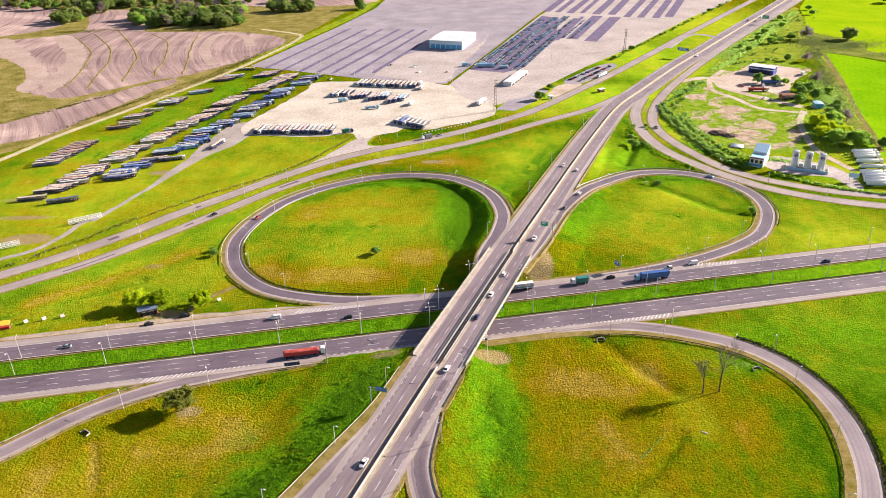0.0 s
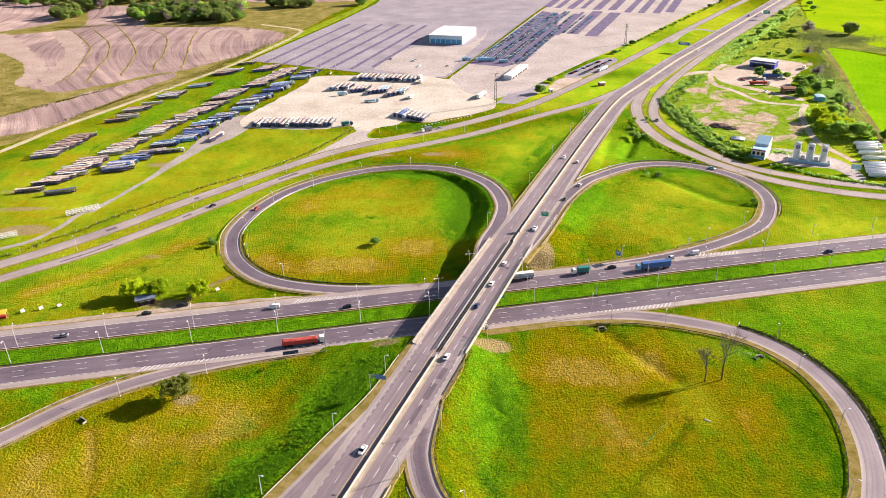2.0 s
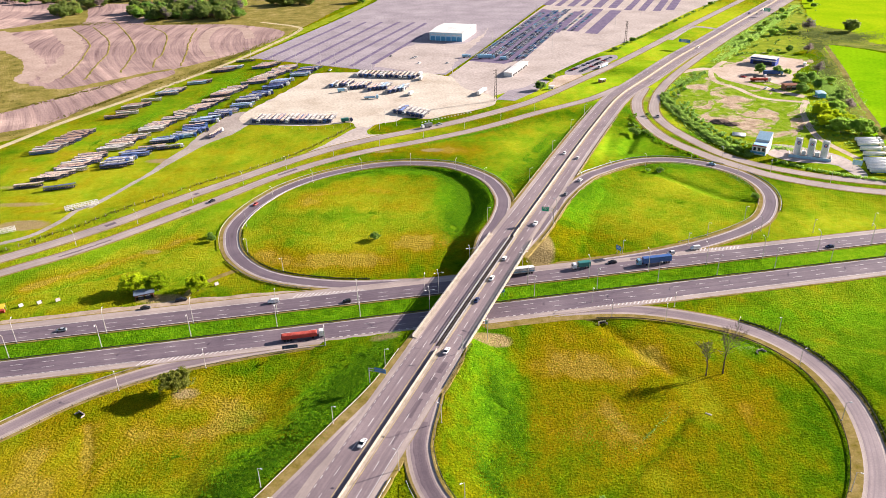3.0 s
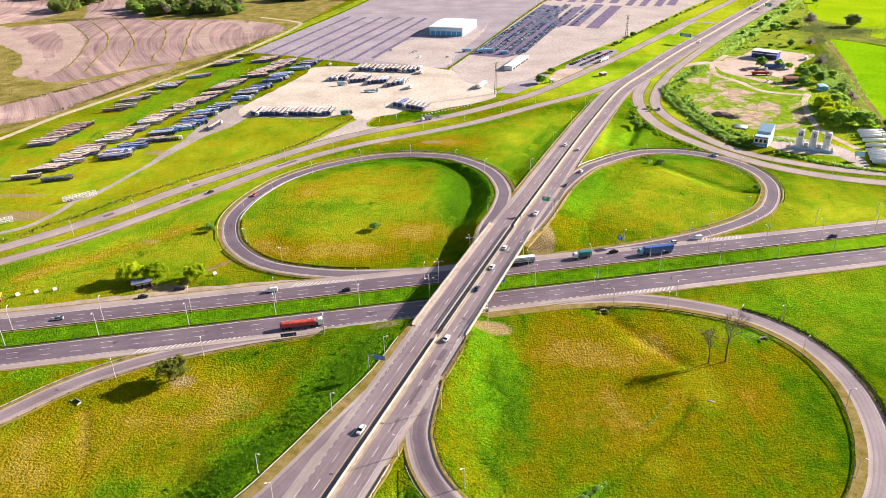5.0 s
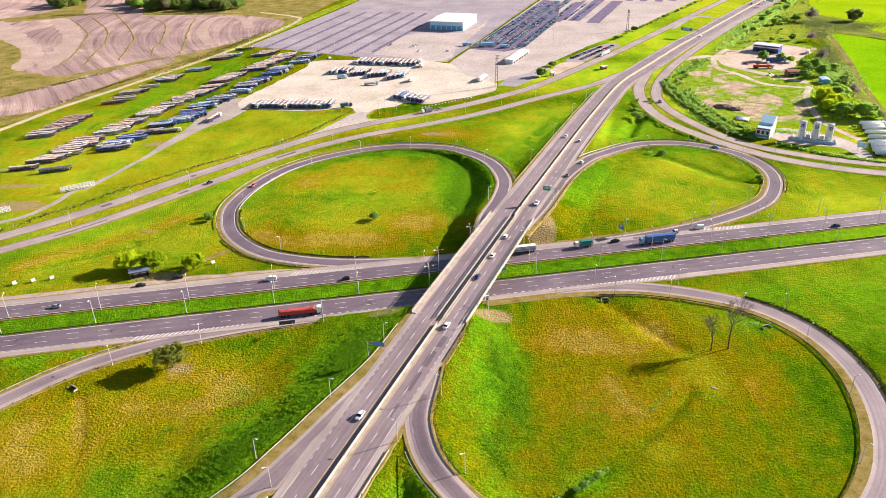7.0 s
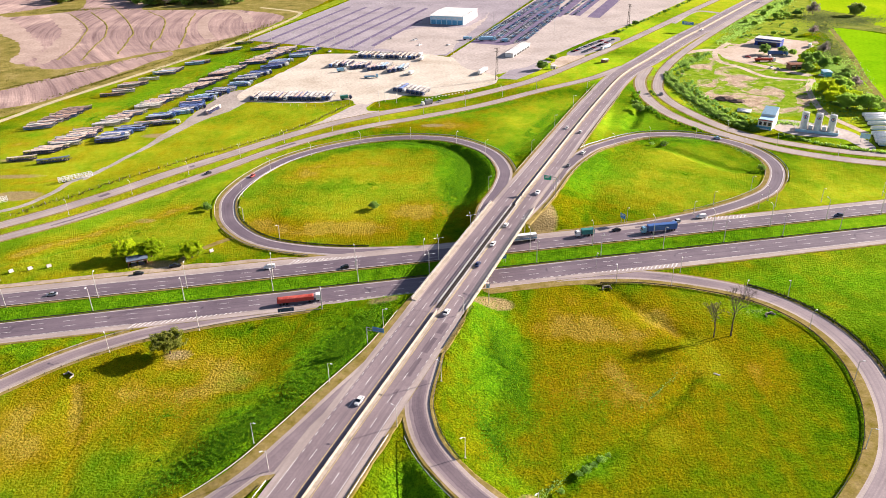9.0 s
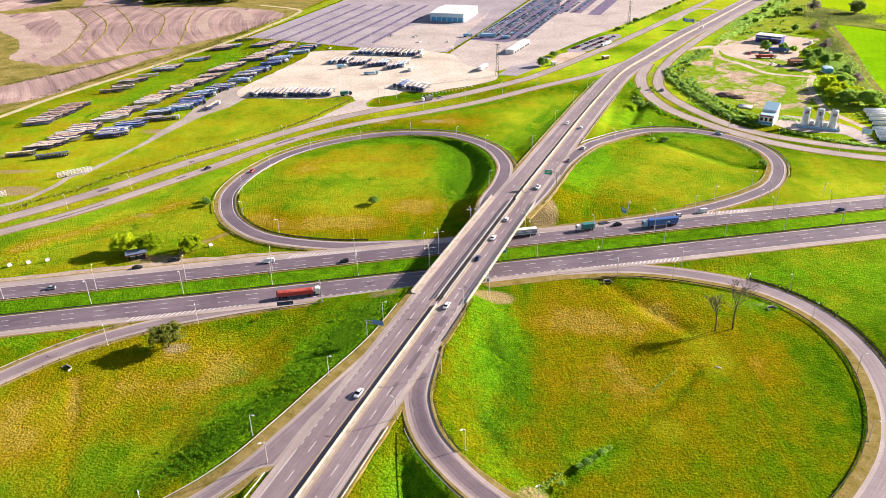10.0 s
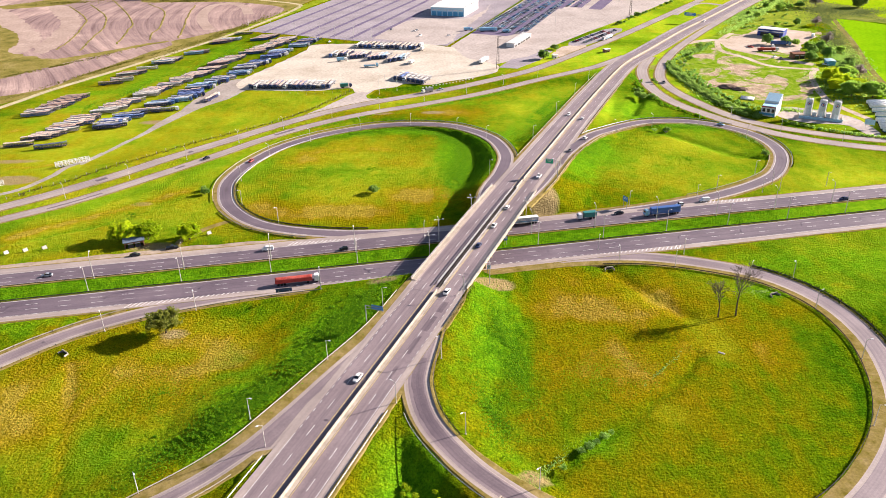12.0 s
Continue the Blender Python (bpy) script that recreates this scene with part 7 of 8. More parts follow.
def tank_plant():
    slab = tagged(new("tank_platform"), "white and blue platform wall under three tanks", "platform")
    part("slab", box_mesh("slab", 25, 8.5, 0.9, CONCRETE, 0.05), slab, at=pose(0, 0, 0.45))
    part("front_wall", box_mesh("front_wall", 25.2, 0.4, 1.7, ROOF_BLUE, 0.03), slab, "pale blue front wall", at=pose(0, -4.3, 0.85))
    for sx in (-12.5, 12.5):
        part("end_wall", box_mesh("end_wall", 0.4, 8.2, 1.7, WALL_WHITE, 0.03), slab, at=pose(sx, 0, 0.85))
    slab.matrix_basis = pose(240.5, 459.5, 0.05, 0, 0, -27)
    for k in (-8.0, 0.0, 8.0):
        ob = tagged(new("storage_tank"), "tall white upright storage tank with a round emblem", "tank", "upright storage tanks")
        bm = bmesh.new()
        loft(bm, [[(r * math.cos(a), r * math.sin(a), z) for a in np.arange(28) * math.tau / 28] for z, r in ((0, 2.2), (10.6, 2.2), (10.9, 2.05), (11.3, 1.0))])
        part("shell", done("shell", bm, WALL_WHITE), ob)
        part("rim_rail", tube_part("rim_rail", [((2.0 * math.cos(a), 2.0 * math.sin(a), 11.9), (2.0 * math.cos(a + 0.55), 2.0 * math.sin(a + 0.55), 11.9), 0.05, 0.05) for a in np.arange(0, 6.2, 0.52)]
                                   + [((2.0 * math.cos(a), 2.0 * math.sin(a), 10.8), (2.0 * math.cos(a), 2.0 * math.sin(a), 11.9), 0.05, 0.05) for a in np.arange(0, 6.2, 0.78)], STEEL, 5), ob)
        part("ladder", box_mesh("ladder", 0.5, 0.1, 11.0, STEEL), ob, at=pose(2.3, 0, 5.6, 0, 0, 90))
        for name, r, col, d in (("emblem_disc", 1.2, CLAD_NAVY, 2.24), ("emblem_ring", 0.8, WALL_WHITE, 2.27), ("emblem_centre", 0.5, PAINTS["red"], 2.3)):
            bm = bmesh.new()
            bmesh.ops.create_cone(bm, segments=20, radius1=r, radius2=r, depth=0.5, cap_ends=True, matrix=pose(0, -d + 0.22, 8.4, 90, 0, 0))
            part(name, done(name, bm, col), ob)
        ob.matrix_basis = slab.matrix_basis @ pose(k, 0.3, 0.9, 0, 0, 0)
    for x, y in ((-4, 1.0), (4, 1.0)):
        ob = tagged(new("pump_unit"), "small white pump unit between the tanks", "pump", "pump units")
        part("housing", box_mesh("housing", 2.6, 2.0, 2.6, WALL_WHITE, 0.1), ob, at=pose(0, 0, 1.3))
        part("pipe", tube_part("pipe", [((0, 0, 2.6), (0, 0, 4.0), 0.12, 0.12), ((0, 0, 4.0), (2.0, 0, 4.0), 0.12, 0.12)], STEEL), ob)
        ob.matrix_basis = slab.matrix_basis @ pose(x, y, 0.9)


tank_plant()


def lattice_mast(x, y, h):
    ob = tagged(new("lattice_mast"), "tall rusty lattice transmission mast", "mast")
    for sx, sy in ((-1, -1), (1, -1), (1, 1), (-1, 1)):
        part("leg", tube_part("leg", [((sx * 1.1, sy * 1.1, -0.2), (sx * 0.45, sy * 0.45, h), 0.12, 0.08)], RUST, 5), ob)
    for k in range(9):
        z0, z1 = h * k / 9, h * (k + 1) / 9
        w0, w1 = 1.1 - 0.65 * k / 9, 1.1 - 0.65 * (k + 1) / 9
        part("brace", tube_part("brace", [((-w0, -w0, z0), (w1, -w1, z1), 0.06, 0.06), ((w0, w0, z0), (-w1, w1, z1), 0.06, 0.06), ((-w0, w0, z0), (-w1, -w1, z1), 0.06, 0.06), ((w0, -w0, z0), (w1, w1, z1), 0.06, 0.06)], RUST, 4), ob)
    for z in (h - 0.5, h - 3):
        part("cross_arm", box_mesh("cross_arm", 5.0, 0.25, 0.2, RUST), ob, at=pose(0, 0, z, 0, 0, 20))
    ob.matrix_basis = pose(x, y, 0)


lattice_mast(46, 608, 26)
lattice_mast(205, 832, 22)

BEIGE = speckled("whitewashed_board", [(0.3, (0.42, 0.37, 0.30)), (0.7, (0.62, 0.57, 0.49))], 0.6, 2.0, 0.8)
for x, y, turn in ((-190.3, 289.5, 55), (-183, 291.7, 50), (-175.6, 293.7, 45), (-106.5, 305.5, 45), (-204, 288, 20)):
    ob = tagged(new("notice_board"), "weathered whitish board leaning on short posts", "board", "boards on the roadside grass")
    part("panel", box_mesh("panel", 1.9, 0.14, 1.5, BEIGE, 0.03), ob, at=pose(0, 0, 1.0, -38, 0, 0))
    for px in (-1.1, 1.1):
        part("post", box_mesh("post", 0.14, 0.14, 1.6, RUST), ob, at=pose(px, 0.1, 0.75))
    ob.matrix_basis = pose(x, y, 0, 0, 0, turn)
ob = tagged(new("fruit_stall"), "bright yellow and red roadside stall", "stall")
part("canopy", box_mesh("canopy", 4.0, 3.0, 0.2, plain("yellow_canvas", (0.75, 0.5, 0.04), 0.7), 0.05), ob, at=pose(0, 0, 2.4, 8, 0, 0))
part("counter", box_mesh("counter", 3.2, 1.2, 1.0, PAINTS["red"], 0.05), ob, at=pose(0, 0, 0.5))
for sx in (-1.8, 1.8):
    for sy in (-1.3, 1.3):
        part("post", box_mesh("post", 0.1, 0.1, 2.4, STEEL), ob, at=pose(sx, sy, 1.2))
ob.matrix_basis = pose(-197.5, 285, 0, 0, 0, 15) @ Matrix.Scale(1.25, 4)

# Empty trailer frames on the far grass.
for x, y, turn in ((-209.7, 400.7, 33), (-241, 366, 30)):
    skeleton_trailer(pose(x, y, 0.02, 0, 0, turn), "white open lattice trailer standing alone on grass", "lattice trailers on the grass")


def fence(pts, label, gap=6.0, high=1.7, cat="fence"):
    """A wire fence: posts of their own and thin wires."""
    line = curve_through([(x, y, 0, 0, 0) for x, y in pts], gap)
    ob = tagged(new("fence"), label, cat, "fences")
    mesh = shared_box("post", 0.18, 0.18, high, CONCRETE)
    for p in stretch_of(line, 0, lengths_of(line)[-1], gap):
        part("post", mesh, ob, at=pose(p[0], p[1], high / 2))
    for z in (0.5, 1.0, 1.5):
        part("wire", profile_mesh("wire", line, [(0.01, z), (0.01, z + 0.018), (-0.01, z + 0.018), (-0.01, z)], RUST), ob)
    return ob


FENCE_LINE = [(-300, 293), (-226, 348), (-215.5, 361), (-200.3, 376.5), (-189.6, 392), (-172.5, 411), (-154, 431.3), (-131, 453.2), (-108, 476), (-93, 497), (-80, 520), (-68, 545)]
fence(FENCE_LINE, "wire fence on concrete posts beside the frontage road")
fence([(-199, 789), (-153, 767), (-75, 726), (-24, 710)], "wire fence on concrete posts round the storage lot", 6)
fence([(8, 702), (58, 838), (139, 1066)], "wire fence on concrete posts between the lots", 7)
fence([(-62, 548), (-92, 540), (-118, 545)], "wire fence on concrete posts beside the lorry park")
fence([(-130, 1010), (-40, 1000), (-8, 985)], "low wire fence across the gravel lot", 7)

# ---- trees, shrubs and tall grass ----


def leaves(name, low, mid, high):
    """Leaf blades that let some light through."""
    m, n, l, b = shader(name, 0.8, 0, 0.15)
    geo, info = n.new("ShaderNodeNewGeometry"), n.new("ShaderNodeObjectInfo")
    c = ramp_node(n, l, geo.outputs["Random Per Island"], [(0.1, low), (0.5, mid), (0.9, high)])
    t = ramp_node(n, l, info.outputs["Random"], [(0, (0.8, 0.85, 0.8)), (1, (1.2, 1.12, 1.1))])
    c = blend(n, l, 1.0, c, t, "MULTIPLY")
    l.new(c, b.inputs["Base Color"])
    thin, both = n.new("ShaderNodeBsdfTranslucent"), n.new("ShaderNodeMixShader")
    l.new(c, thin.inputs["Color"])
    both.inputs[0].default_value = 0.7
    l.new(b.outputs[0], both.inputs[1])
    l.new(thin.outputs[0], both.inputs[2])
    l.new(both.outputs[0], n["Material Output"].inputs["Surface"])
    return m


# Bright and olive leaves carry distance haze in their colour: lighter, with more blue.
LEAF_BRIGHT = leaves("hazy_bright_leaves", (0.28, 0.48, 0.05), (0.42, 0.64, 0.10), (0.54, 0.72, 0.17))
LEAF_WILLOW = leaves("yellow_green_willow_leaves", (0.30, 0.44, 0.004), (0.50, 0.64, 0.01), (0.68, 0.78, 0.03))
LEAF_DARK = leaves("dark_leaves", (0.14, 0.27, 0.045), (0.23, 0.41, 0.07), (0.34, 0.49, 0.11))
LEAF_OLIVE = leaves("hazy_olive_leaves", (0.19, 0.36, 0.05), (0.30, 0.52, 0.10), (0.43, 0.62, 0.17))
LEAF_GREY = leaves("greyish_olive_leaves", (0.19, 0.23, 0.035), (0.32, 0.35, 0.06), (0.46, 0.46, 0.11))
LEAF_WOOD = leaves("blue_green_wood_leaves", (0.16, 0.25, 0.06), (0.27, 0.37, 0.09), (0.40, 0.47, 0.14))
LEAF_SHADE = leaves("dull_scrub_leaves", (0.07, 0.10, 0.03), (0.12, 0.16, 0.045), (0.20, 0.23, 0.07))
LEAF_DULL = leaves("mauve_bare_twigs", (0.15, 0.12, 0.115), (0.24, 0.20, 0.19), (0.33, 0.28, 0.27))
LEAF_SCRUB = leaves("brownish_scrub", (0.12, 0.12, 0.012), (0.22, 0.20, 0.03), (0.34, 0.29, 0.08))
LEAF_GRASS = leaves("tall_grass_blades", (0.09, 0.27, 0.008), (0.17, 0.40, 0.01), (0.28, 0.50, 0.012))
BARK = speckled("bark", [(0.3, (0.09, 0.065, 0.045)), (0.7, (0.20, 0.15, 0.11))], 1.0, 5.0, 0.9, 0.6, 0.05)
BARK_PALE = speckled("pale_bark", [(0.3, (0.14, 0.11, 0.09)), (0.7, (0.30, 0.25, 0.21))], 1.0, 5.0, 0.9, 0.6, 0.05)


def leaf_cloud(name, clumps, count, size, material, rnd):
    """Many small leaf blades round the given clumps (x, y, z, reach, flatness)."""
    verts, faces = [], []
    weight = [c[3] ** 2 for c in clumps]
    for cx, cy, cz, r, flat in rnd.choices(clumps, weight, k=count):
        d = Vector((rnd.gauss(0, 1), rnd.gauss(0, 1), rnd.gauss(0, 1))).normalized() * r * rnd.random() ** 0.55
        p = Vector((cx + d.x, cy + d.y, cz + d.z * flat))
        q = Vector((rnd.gauss(0, 1), rnd.gauss(0, 1), rnd.gauss(0, 0.6))).normalized()
        u = q.orthogonal().normalized()
        w = q.cross(u)
        s = size * rnd.uniform(0.55, 1.35)
        k = len(verts)
        verts += [p - u * s, p - w * s * 0.55, p + u * s, p + w * s * 0.55 + q * s * 0.25]
        faces.append((k, k + 1, k + 2, k + 3))
    return sheet_mesh(name, verts, faces, material)


TREES = {}


def crown_mesh(height, spread, stem, count, size, material, rnd):
    """A leafy crown with an uneven outline, hollows and gaps."""
    verts, faces = [], []
    low = max(0.08, stem + 0.12) * height
    mid, tall = (low + height * 1.02) / 2, (height * 1.02 - low) / 2
    off = rnd.uniform(0, 50)
    while len(faces) < count:
        d = Vector((rnd.gauss(0, 1), rnd.gauss(0, 1), rnd.gauss(0, 1))).normalized()
        out = 0.78 + 0.42 * noise.noise(d * 1.7 + Vector((off, 0, 0))) + 0.22 * noise.noise(d * 4.5 + Vector((0, off, 0)))
        r = out * rnd.random() ** 0.4
        p = Vector((d.x * r * spread, d.y * r * spread, mid + d.z * r * tall))
        if noise.noise(p * (3.2 / spread) + Vector((0, 0, off))) < -0.12:
            continue
        q = (d + Vector((rnd.gauss(0, 0.8), rnd.gauss(0, 0.8), rnd.gauss(0.3, 0.7)))).normalized()
        u = q.orthogonal().normalized()
        w = q.cross(u)
        z = size * rnd.uniform(0.5, 1.3)
        k = len(verts)
        verts += [p - u * z, p - w * z * 0.55, p + u * z, p + w * z * 0.55 + q * z * 0.25]
        faces.append((k, k + 1, k + 2, k + 3))
    return sheet_mesh("crown", verts, faces, material)


def tree_kind(kind, seed, height, spread, count, material, bark=BARK, size=0.45, stem=0.3, flat=0.8, trunks=1, full=True):
    """Meshes of a tree: trunk with limbs, and a crown of separate leaf clumps."""
    rnd = random.Random(seed)
    bm = bmesh.new()
    clumps = []
    for t in range(trunks):
        bx, by = (rnd.uniform(-1, 1) * (trunks > 1) * spread * 0.25 for _ in range(2))
        top = Vector((bx + rnd.gauss(0, 0.4), by + rnd.gauss(0, 0.4), height * 0.5))
        tube_between(bm, (bx, by, -0.3), top, height * 0.035, height * 0.02, 7)
        for k in range(7):
            a = k * 2.4 + rnd.uniform(-0.4, 0.4)
            z = height * rnd.uniform(stem + 0.15, 0.9)
            r = spread * rnd.uniform(0.3, 0.72) * (1.15 - 0.5 * abs(z / height - 0.55))
            tip = Vector((bx + r * math.cos(a), by + r * math.sin(a), z))
            start = Vector((bx, by, height * rnd.uniform(0.22, 0.45)))
            tube_between(bm, start, tip, height * 0.014, height * 0.005, 5)
            clumps.append((*tip, spread * rnd.uniform(0.38, 0.58), flat))
        clumps.append((top.x, top.y, height * 0.8, spread * 0.42, flat))
        clumps.append((top.x, top.y, height * 0.55, spread * 0.5, flat))
    TREES[kind] = (done("trunk", bm, bark), crown_mesh(height, spread, stem, count, size, material, rnd) if full else leaf_cloud("crown", clumps, count, size, material, rnd))


def tree(kind, x, y, scale, turn, label, group="", name="tree"):
    trunk, crown = TREES[kind]
    ob = tagged(new(name), label, "tree" if name == "tree" else "shrub", group)
    part("trunk", trunk, ob), part("crown", crown, ob)
    ob.matrix_basis = pose(x, y, max(-0.3, ground_z(x, y)), 0, 0, turn) @ Matrix.Diagonal((scale, scale, scale * (0.92 + 0.16 * ((turn * 7) % 10) / 10), 1))
    return ob


tree_kind("willow", 1, 9, 6.4, 20000, LEAF_WILLOW, size=0.26, stem=-0.05)
tree_kind("round", 2, 8, 5.6, 15000, LEAF_GREY, size=0.24, stem=0.1)
tree_kind("green_a", 3, 9, 6.6, 15000, LEAF_BRIGHT, size=0.4, stem=-0.05, flat=0.95)
tree_kind("green_b", 4, 10, 6.2, 15000, LEAF_OLIVE, size=0.4, stem=-0.05, flat=0.95)
tree_kind("dark_a", 5, 10, 6.6, 15000, LEAF_DARK, size=0.4, stem=-0.05, flat=0.95)
tree_kind("dark_b", 6, 8, 7.2, 15000, LEAF_DARK, size=0.4, stem=-0.05, flat=0.95)
tree_kind("bare", 7, 10, 5.5, 1800, LEAF_DULL, size=0.35, full=False)
tree_kind("wood_a", 15, 13, 6.4, 9000, LEAF_WOOD, size=0.5, stem=-0.05)
tree_kind("wood_b", 16, 10, 6.8, 9000, LEAF_WOOD, size=0.5, stem=-0.05)
tree_kind("bush", 8, 3.0, 2.3, 2200, LEAF_DARK, size=0.19, stem=0.0)
tree_kind("bush_yellow", 12, 2.2, 1.3, 700, LEAF_WILLOW, size=0.2, stem=0.0)
tree_kind("bush_green", 9, 3.0, 2.6, 2200, LEAF_OLIVE, size=0.19, stem=0.0)

tree("willow", -144.5, 302, 1.12, 20, "leafy bright green tree beside the kiosk", "roadside trees")
tree("willow", -133, 302, 1.08, 140, "leafy bright green tree beside the kiosk", "roadside trees")
tree("willow", -114, 301, 1.0, 250, "leafy bright green tree beside the motorway", "roadside trees")
tree("round", -100, 225, 1.3, 60, "dense olive-green round tree on dry grass")
tree("bush", -35.5, 351, 1.5, 30, "small dark bush in the loop field", "lone bushes", "shrub")
tree("bush", 137, 439.5, 1.2, 80, "dark bush at the edge of the loop field", "lone bushes", "shrub")
tree("bush_green", 130, 441, 0.8, 10, "green bush at the edge of the loop field", "lone bushes", "shrub")
tree("bush", 180, 394.5, 1.3, 200, "dark bush by a drain inlet", "lone bushes", "shrub")
for x, y, size in ((37, 160.5, 0.55), (39.5, 162, 0.7), (42, 164, 0.5), (44.5, 166, 0.65), (47, 168, 0.45), (31, 154, 0.5), (-121.5, 353, 1.2), (-123.5, 358, 1.0), (138.5, 517, 1.6), (141, 513, 1.3), (159.3, 557, 1.0), (160, 551, 0.8)):
    tree("bush" if x < 0 or y > 300 else "bush_green", x, y, size, 37 * size * 10, "dense dark bush in a ditch beside the slip road", "bushes in the ditches", "shrub")
tree("dark_a", 87, 639, 0.85, 20, "dark green tree beside the forecourt")
tree("wood_b", 466, 860, 1.5, 90, "large dark tree between crop fields")
tree("dark_b", 640, 1100, 1.6, 20, "large dark tree between crop fields")


def bare_tree(x, y, h, seed, label):
    """A leafless tree: a forked trunk that splits again and again into twigs."""
    rnd = random.Random(seed)
    ob = tagged(new("bare_tree"), label, "tree", "bare trees")
    trunk, twigs = bmesh.new(), bmesh.new()
    tips = [(Vector((0, 0, -0.3)), Vector((rnd.gauss(0, 0.05), rnd.gauss(0, 0.05), 1)).normalized(), h * 0.27, h * 0.017, 0)]
    while tips:
        a, way, length, r, depth = tips.pop()
        b = a + way * length
        tube_between(trunk if depth < 2 else twigs, a, b, r, r * 0.7, 6 if depth < 2 else 3)
        if 0 < depth < 4:
            for _ in range(2):
                d = (way + Vector((rnd.gauss(0, 0.7), rnd.gauss(0, 0.7), rnd.gauss(0.1, 0.2)))).normalized()
                tips.append((a + way * length * rnd.uniform(0.3, 0.9), d, length * rnd.uniform(0.3, 0.5), r * 0.4, max(4, depth + 2)))
        if depth < 6:
            wide_fork = 0.24 + 0.06 * depth
            for _ in range(2 if depth == 0 else 3 if depth < 5 else 5):
                d = (way + Vector((rnd.gauss(0, wide_fork), rnd.gauss(0, wide_fork), rnd.gauss(0.14, 0.14)))).normalized()
                tips.append((b, d, length * rnd.uniform(0.6, 0.86), r * 0.6, depth + 1))
    part("trunk", done("trunk", trunk, BARK), ob)
    part("branch_work", done("branch_work", twigs, BARK_PALE), ob, "fine leafless twigs")
    ob.matrix_basis = pose(x, y, ground_z(x, y))


bare_tree(98, 228.5, 17.5, 3, "tall leafless tree with a pale forked trunk")
bare_tree(104.6, 229.3, 20, 8, "tall leafless tree with a pale leaning trunk")

for k, (x, y) in enumerate([(-12.3, 144.9), (-10.9, 146.5), (-8.9, 144.1), (-3.8, 144.7), (-2.9, 142.3), (-12.0, 147.5)]):
    tree("bush_yellow", x, y, 0.7 + 0.1 * (k % 3), 60 * k, "yellow-green bush in the shaded gore", "bushes in the gore", "shrub")
mix = random.Random(11)
for x, y, kind, s in ((293, 680, "green_b", 0.9), (308, 677, "green_b", 0.85), (315, 672, "green_a", 0.65), (318, 650, "green_a", 0.95), (326, 648, "green_b", 0.85), (302, 613, "green_b", 0.95), (320, 622, "green_b", 1.0), (316, 640, "green_b", 0.8), (340, 640, "green_a", 0.65),
                      (342, 671, "bare", 1.1), (418, 862, "bare", 1.5), (404, 868, "dark_b", 0.8), (356, 764, "green_b", 0.7), (372, 758, "bare", 1.0), (284, 508, "green_a", 1.25), (279, 522, "willow", 1.15), (287, 530, "willow", 1.3), (288, 548, "willow", 1.35), (296, 503, "green_a", 1.3), (294, 520, "willow", 1.2), (300, 552, "green_a", 1.2), (299, 512, "bare", 0.9),
                      (304, 505, "dark_b", 0.8), (312, 498, "green_b", 0.9), (296, 540, "green_a", 0.9), (290, 556, "green_b", 0.8), (306, 562, "dark_b", 0.8), (316, 560, "bare", 0.9), (312, 580, "dark_b", 0.7), (322, 588, "green_b", 0.6), (330, 604, "dark_b", 0.6)):
    tree(kind, x, y, s, mix.uniform(0, 360), "leafless mauve-grey tree by the yard" if kind == "bare" else "leafy green tree by the yard", "trees round the yard")
for k in range(70):
    f = mix.random()
    x, y = 290 + 190 * f + mix.gauss(0, 13), 755 + 300 * f + mix.gauss(0, 10)
    tree(mix.choice(("bush", "bush_green", "bush_green", "bush_green", "green_a")), x + 22, y, mix.uniform(0.45, 0.95), mix.uniform(0, 360), "green shrub on rough ground beside the frontage road", "shrubs beside the frontage road", "shrub")
for k in range(24):
    f = k / 23
    x, y = 172 + 60 * f**1.5 + mix.gauss(0, 2.0), 585 + 105 * f
    g2 = mix.uniform(0, 360)
    tree("bush_green" if k % 3 else "bush", 186 + 50 * f + mix.gauss(0, 3), 590 + 95 * f, mix.uniform(0.5, 1.0), g2, "green shrub on the roadside bank", "shrubs on the roadside bank", "shrub")
for k in range(22):
    f = k / 21
    x = 184 + 4 * math.sin(f * 5) + 34 * max(0, f - 0.45) + mix.gauss(0, 2)
    tree("bush" if k % 2 else "bush_green", x, 585 - 118 * f, mix.uniform(0.6, 1.05), mix.uniform(0, 360), "dense dark shrub in the roadside hedge", "shrubs on the roadside bank", "shrub")
for k in range(60):
    f = k / 59
    x, y = 96 + 320 * f + mix.gauss(0, 1.5), 682 + 455 * f**1.02 + mix.gauss(0, 1.5)
    i = int(np.argmin(np.hypot(SERVICE_UL[:, 0] - x, SERVICE_UL[:, 1] - y)))
    n = side_of(SERVICE_UL)[i]
    x, y = SERVICE_UL[i, 0] + n[0] * 24 + mix.gauss(0, 1), SERVICE_UL[i, 1] + n[1] * 24 + mix.gauss(0, 1)
    if k % 4 != 1 and not (108 < x < 186 and 688 < y < 772):
        tree("dark_b" if k % 5 == 0 else "bush", x, y, mix.uniform(0.6, 1.2) * (0.6 if k % 5 == 0 else 1), mix.uniform(0, 360), "dark shrub in the hedge along the car lot", "shrubs along the car lot", "shrub")
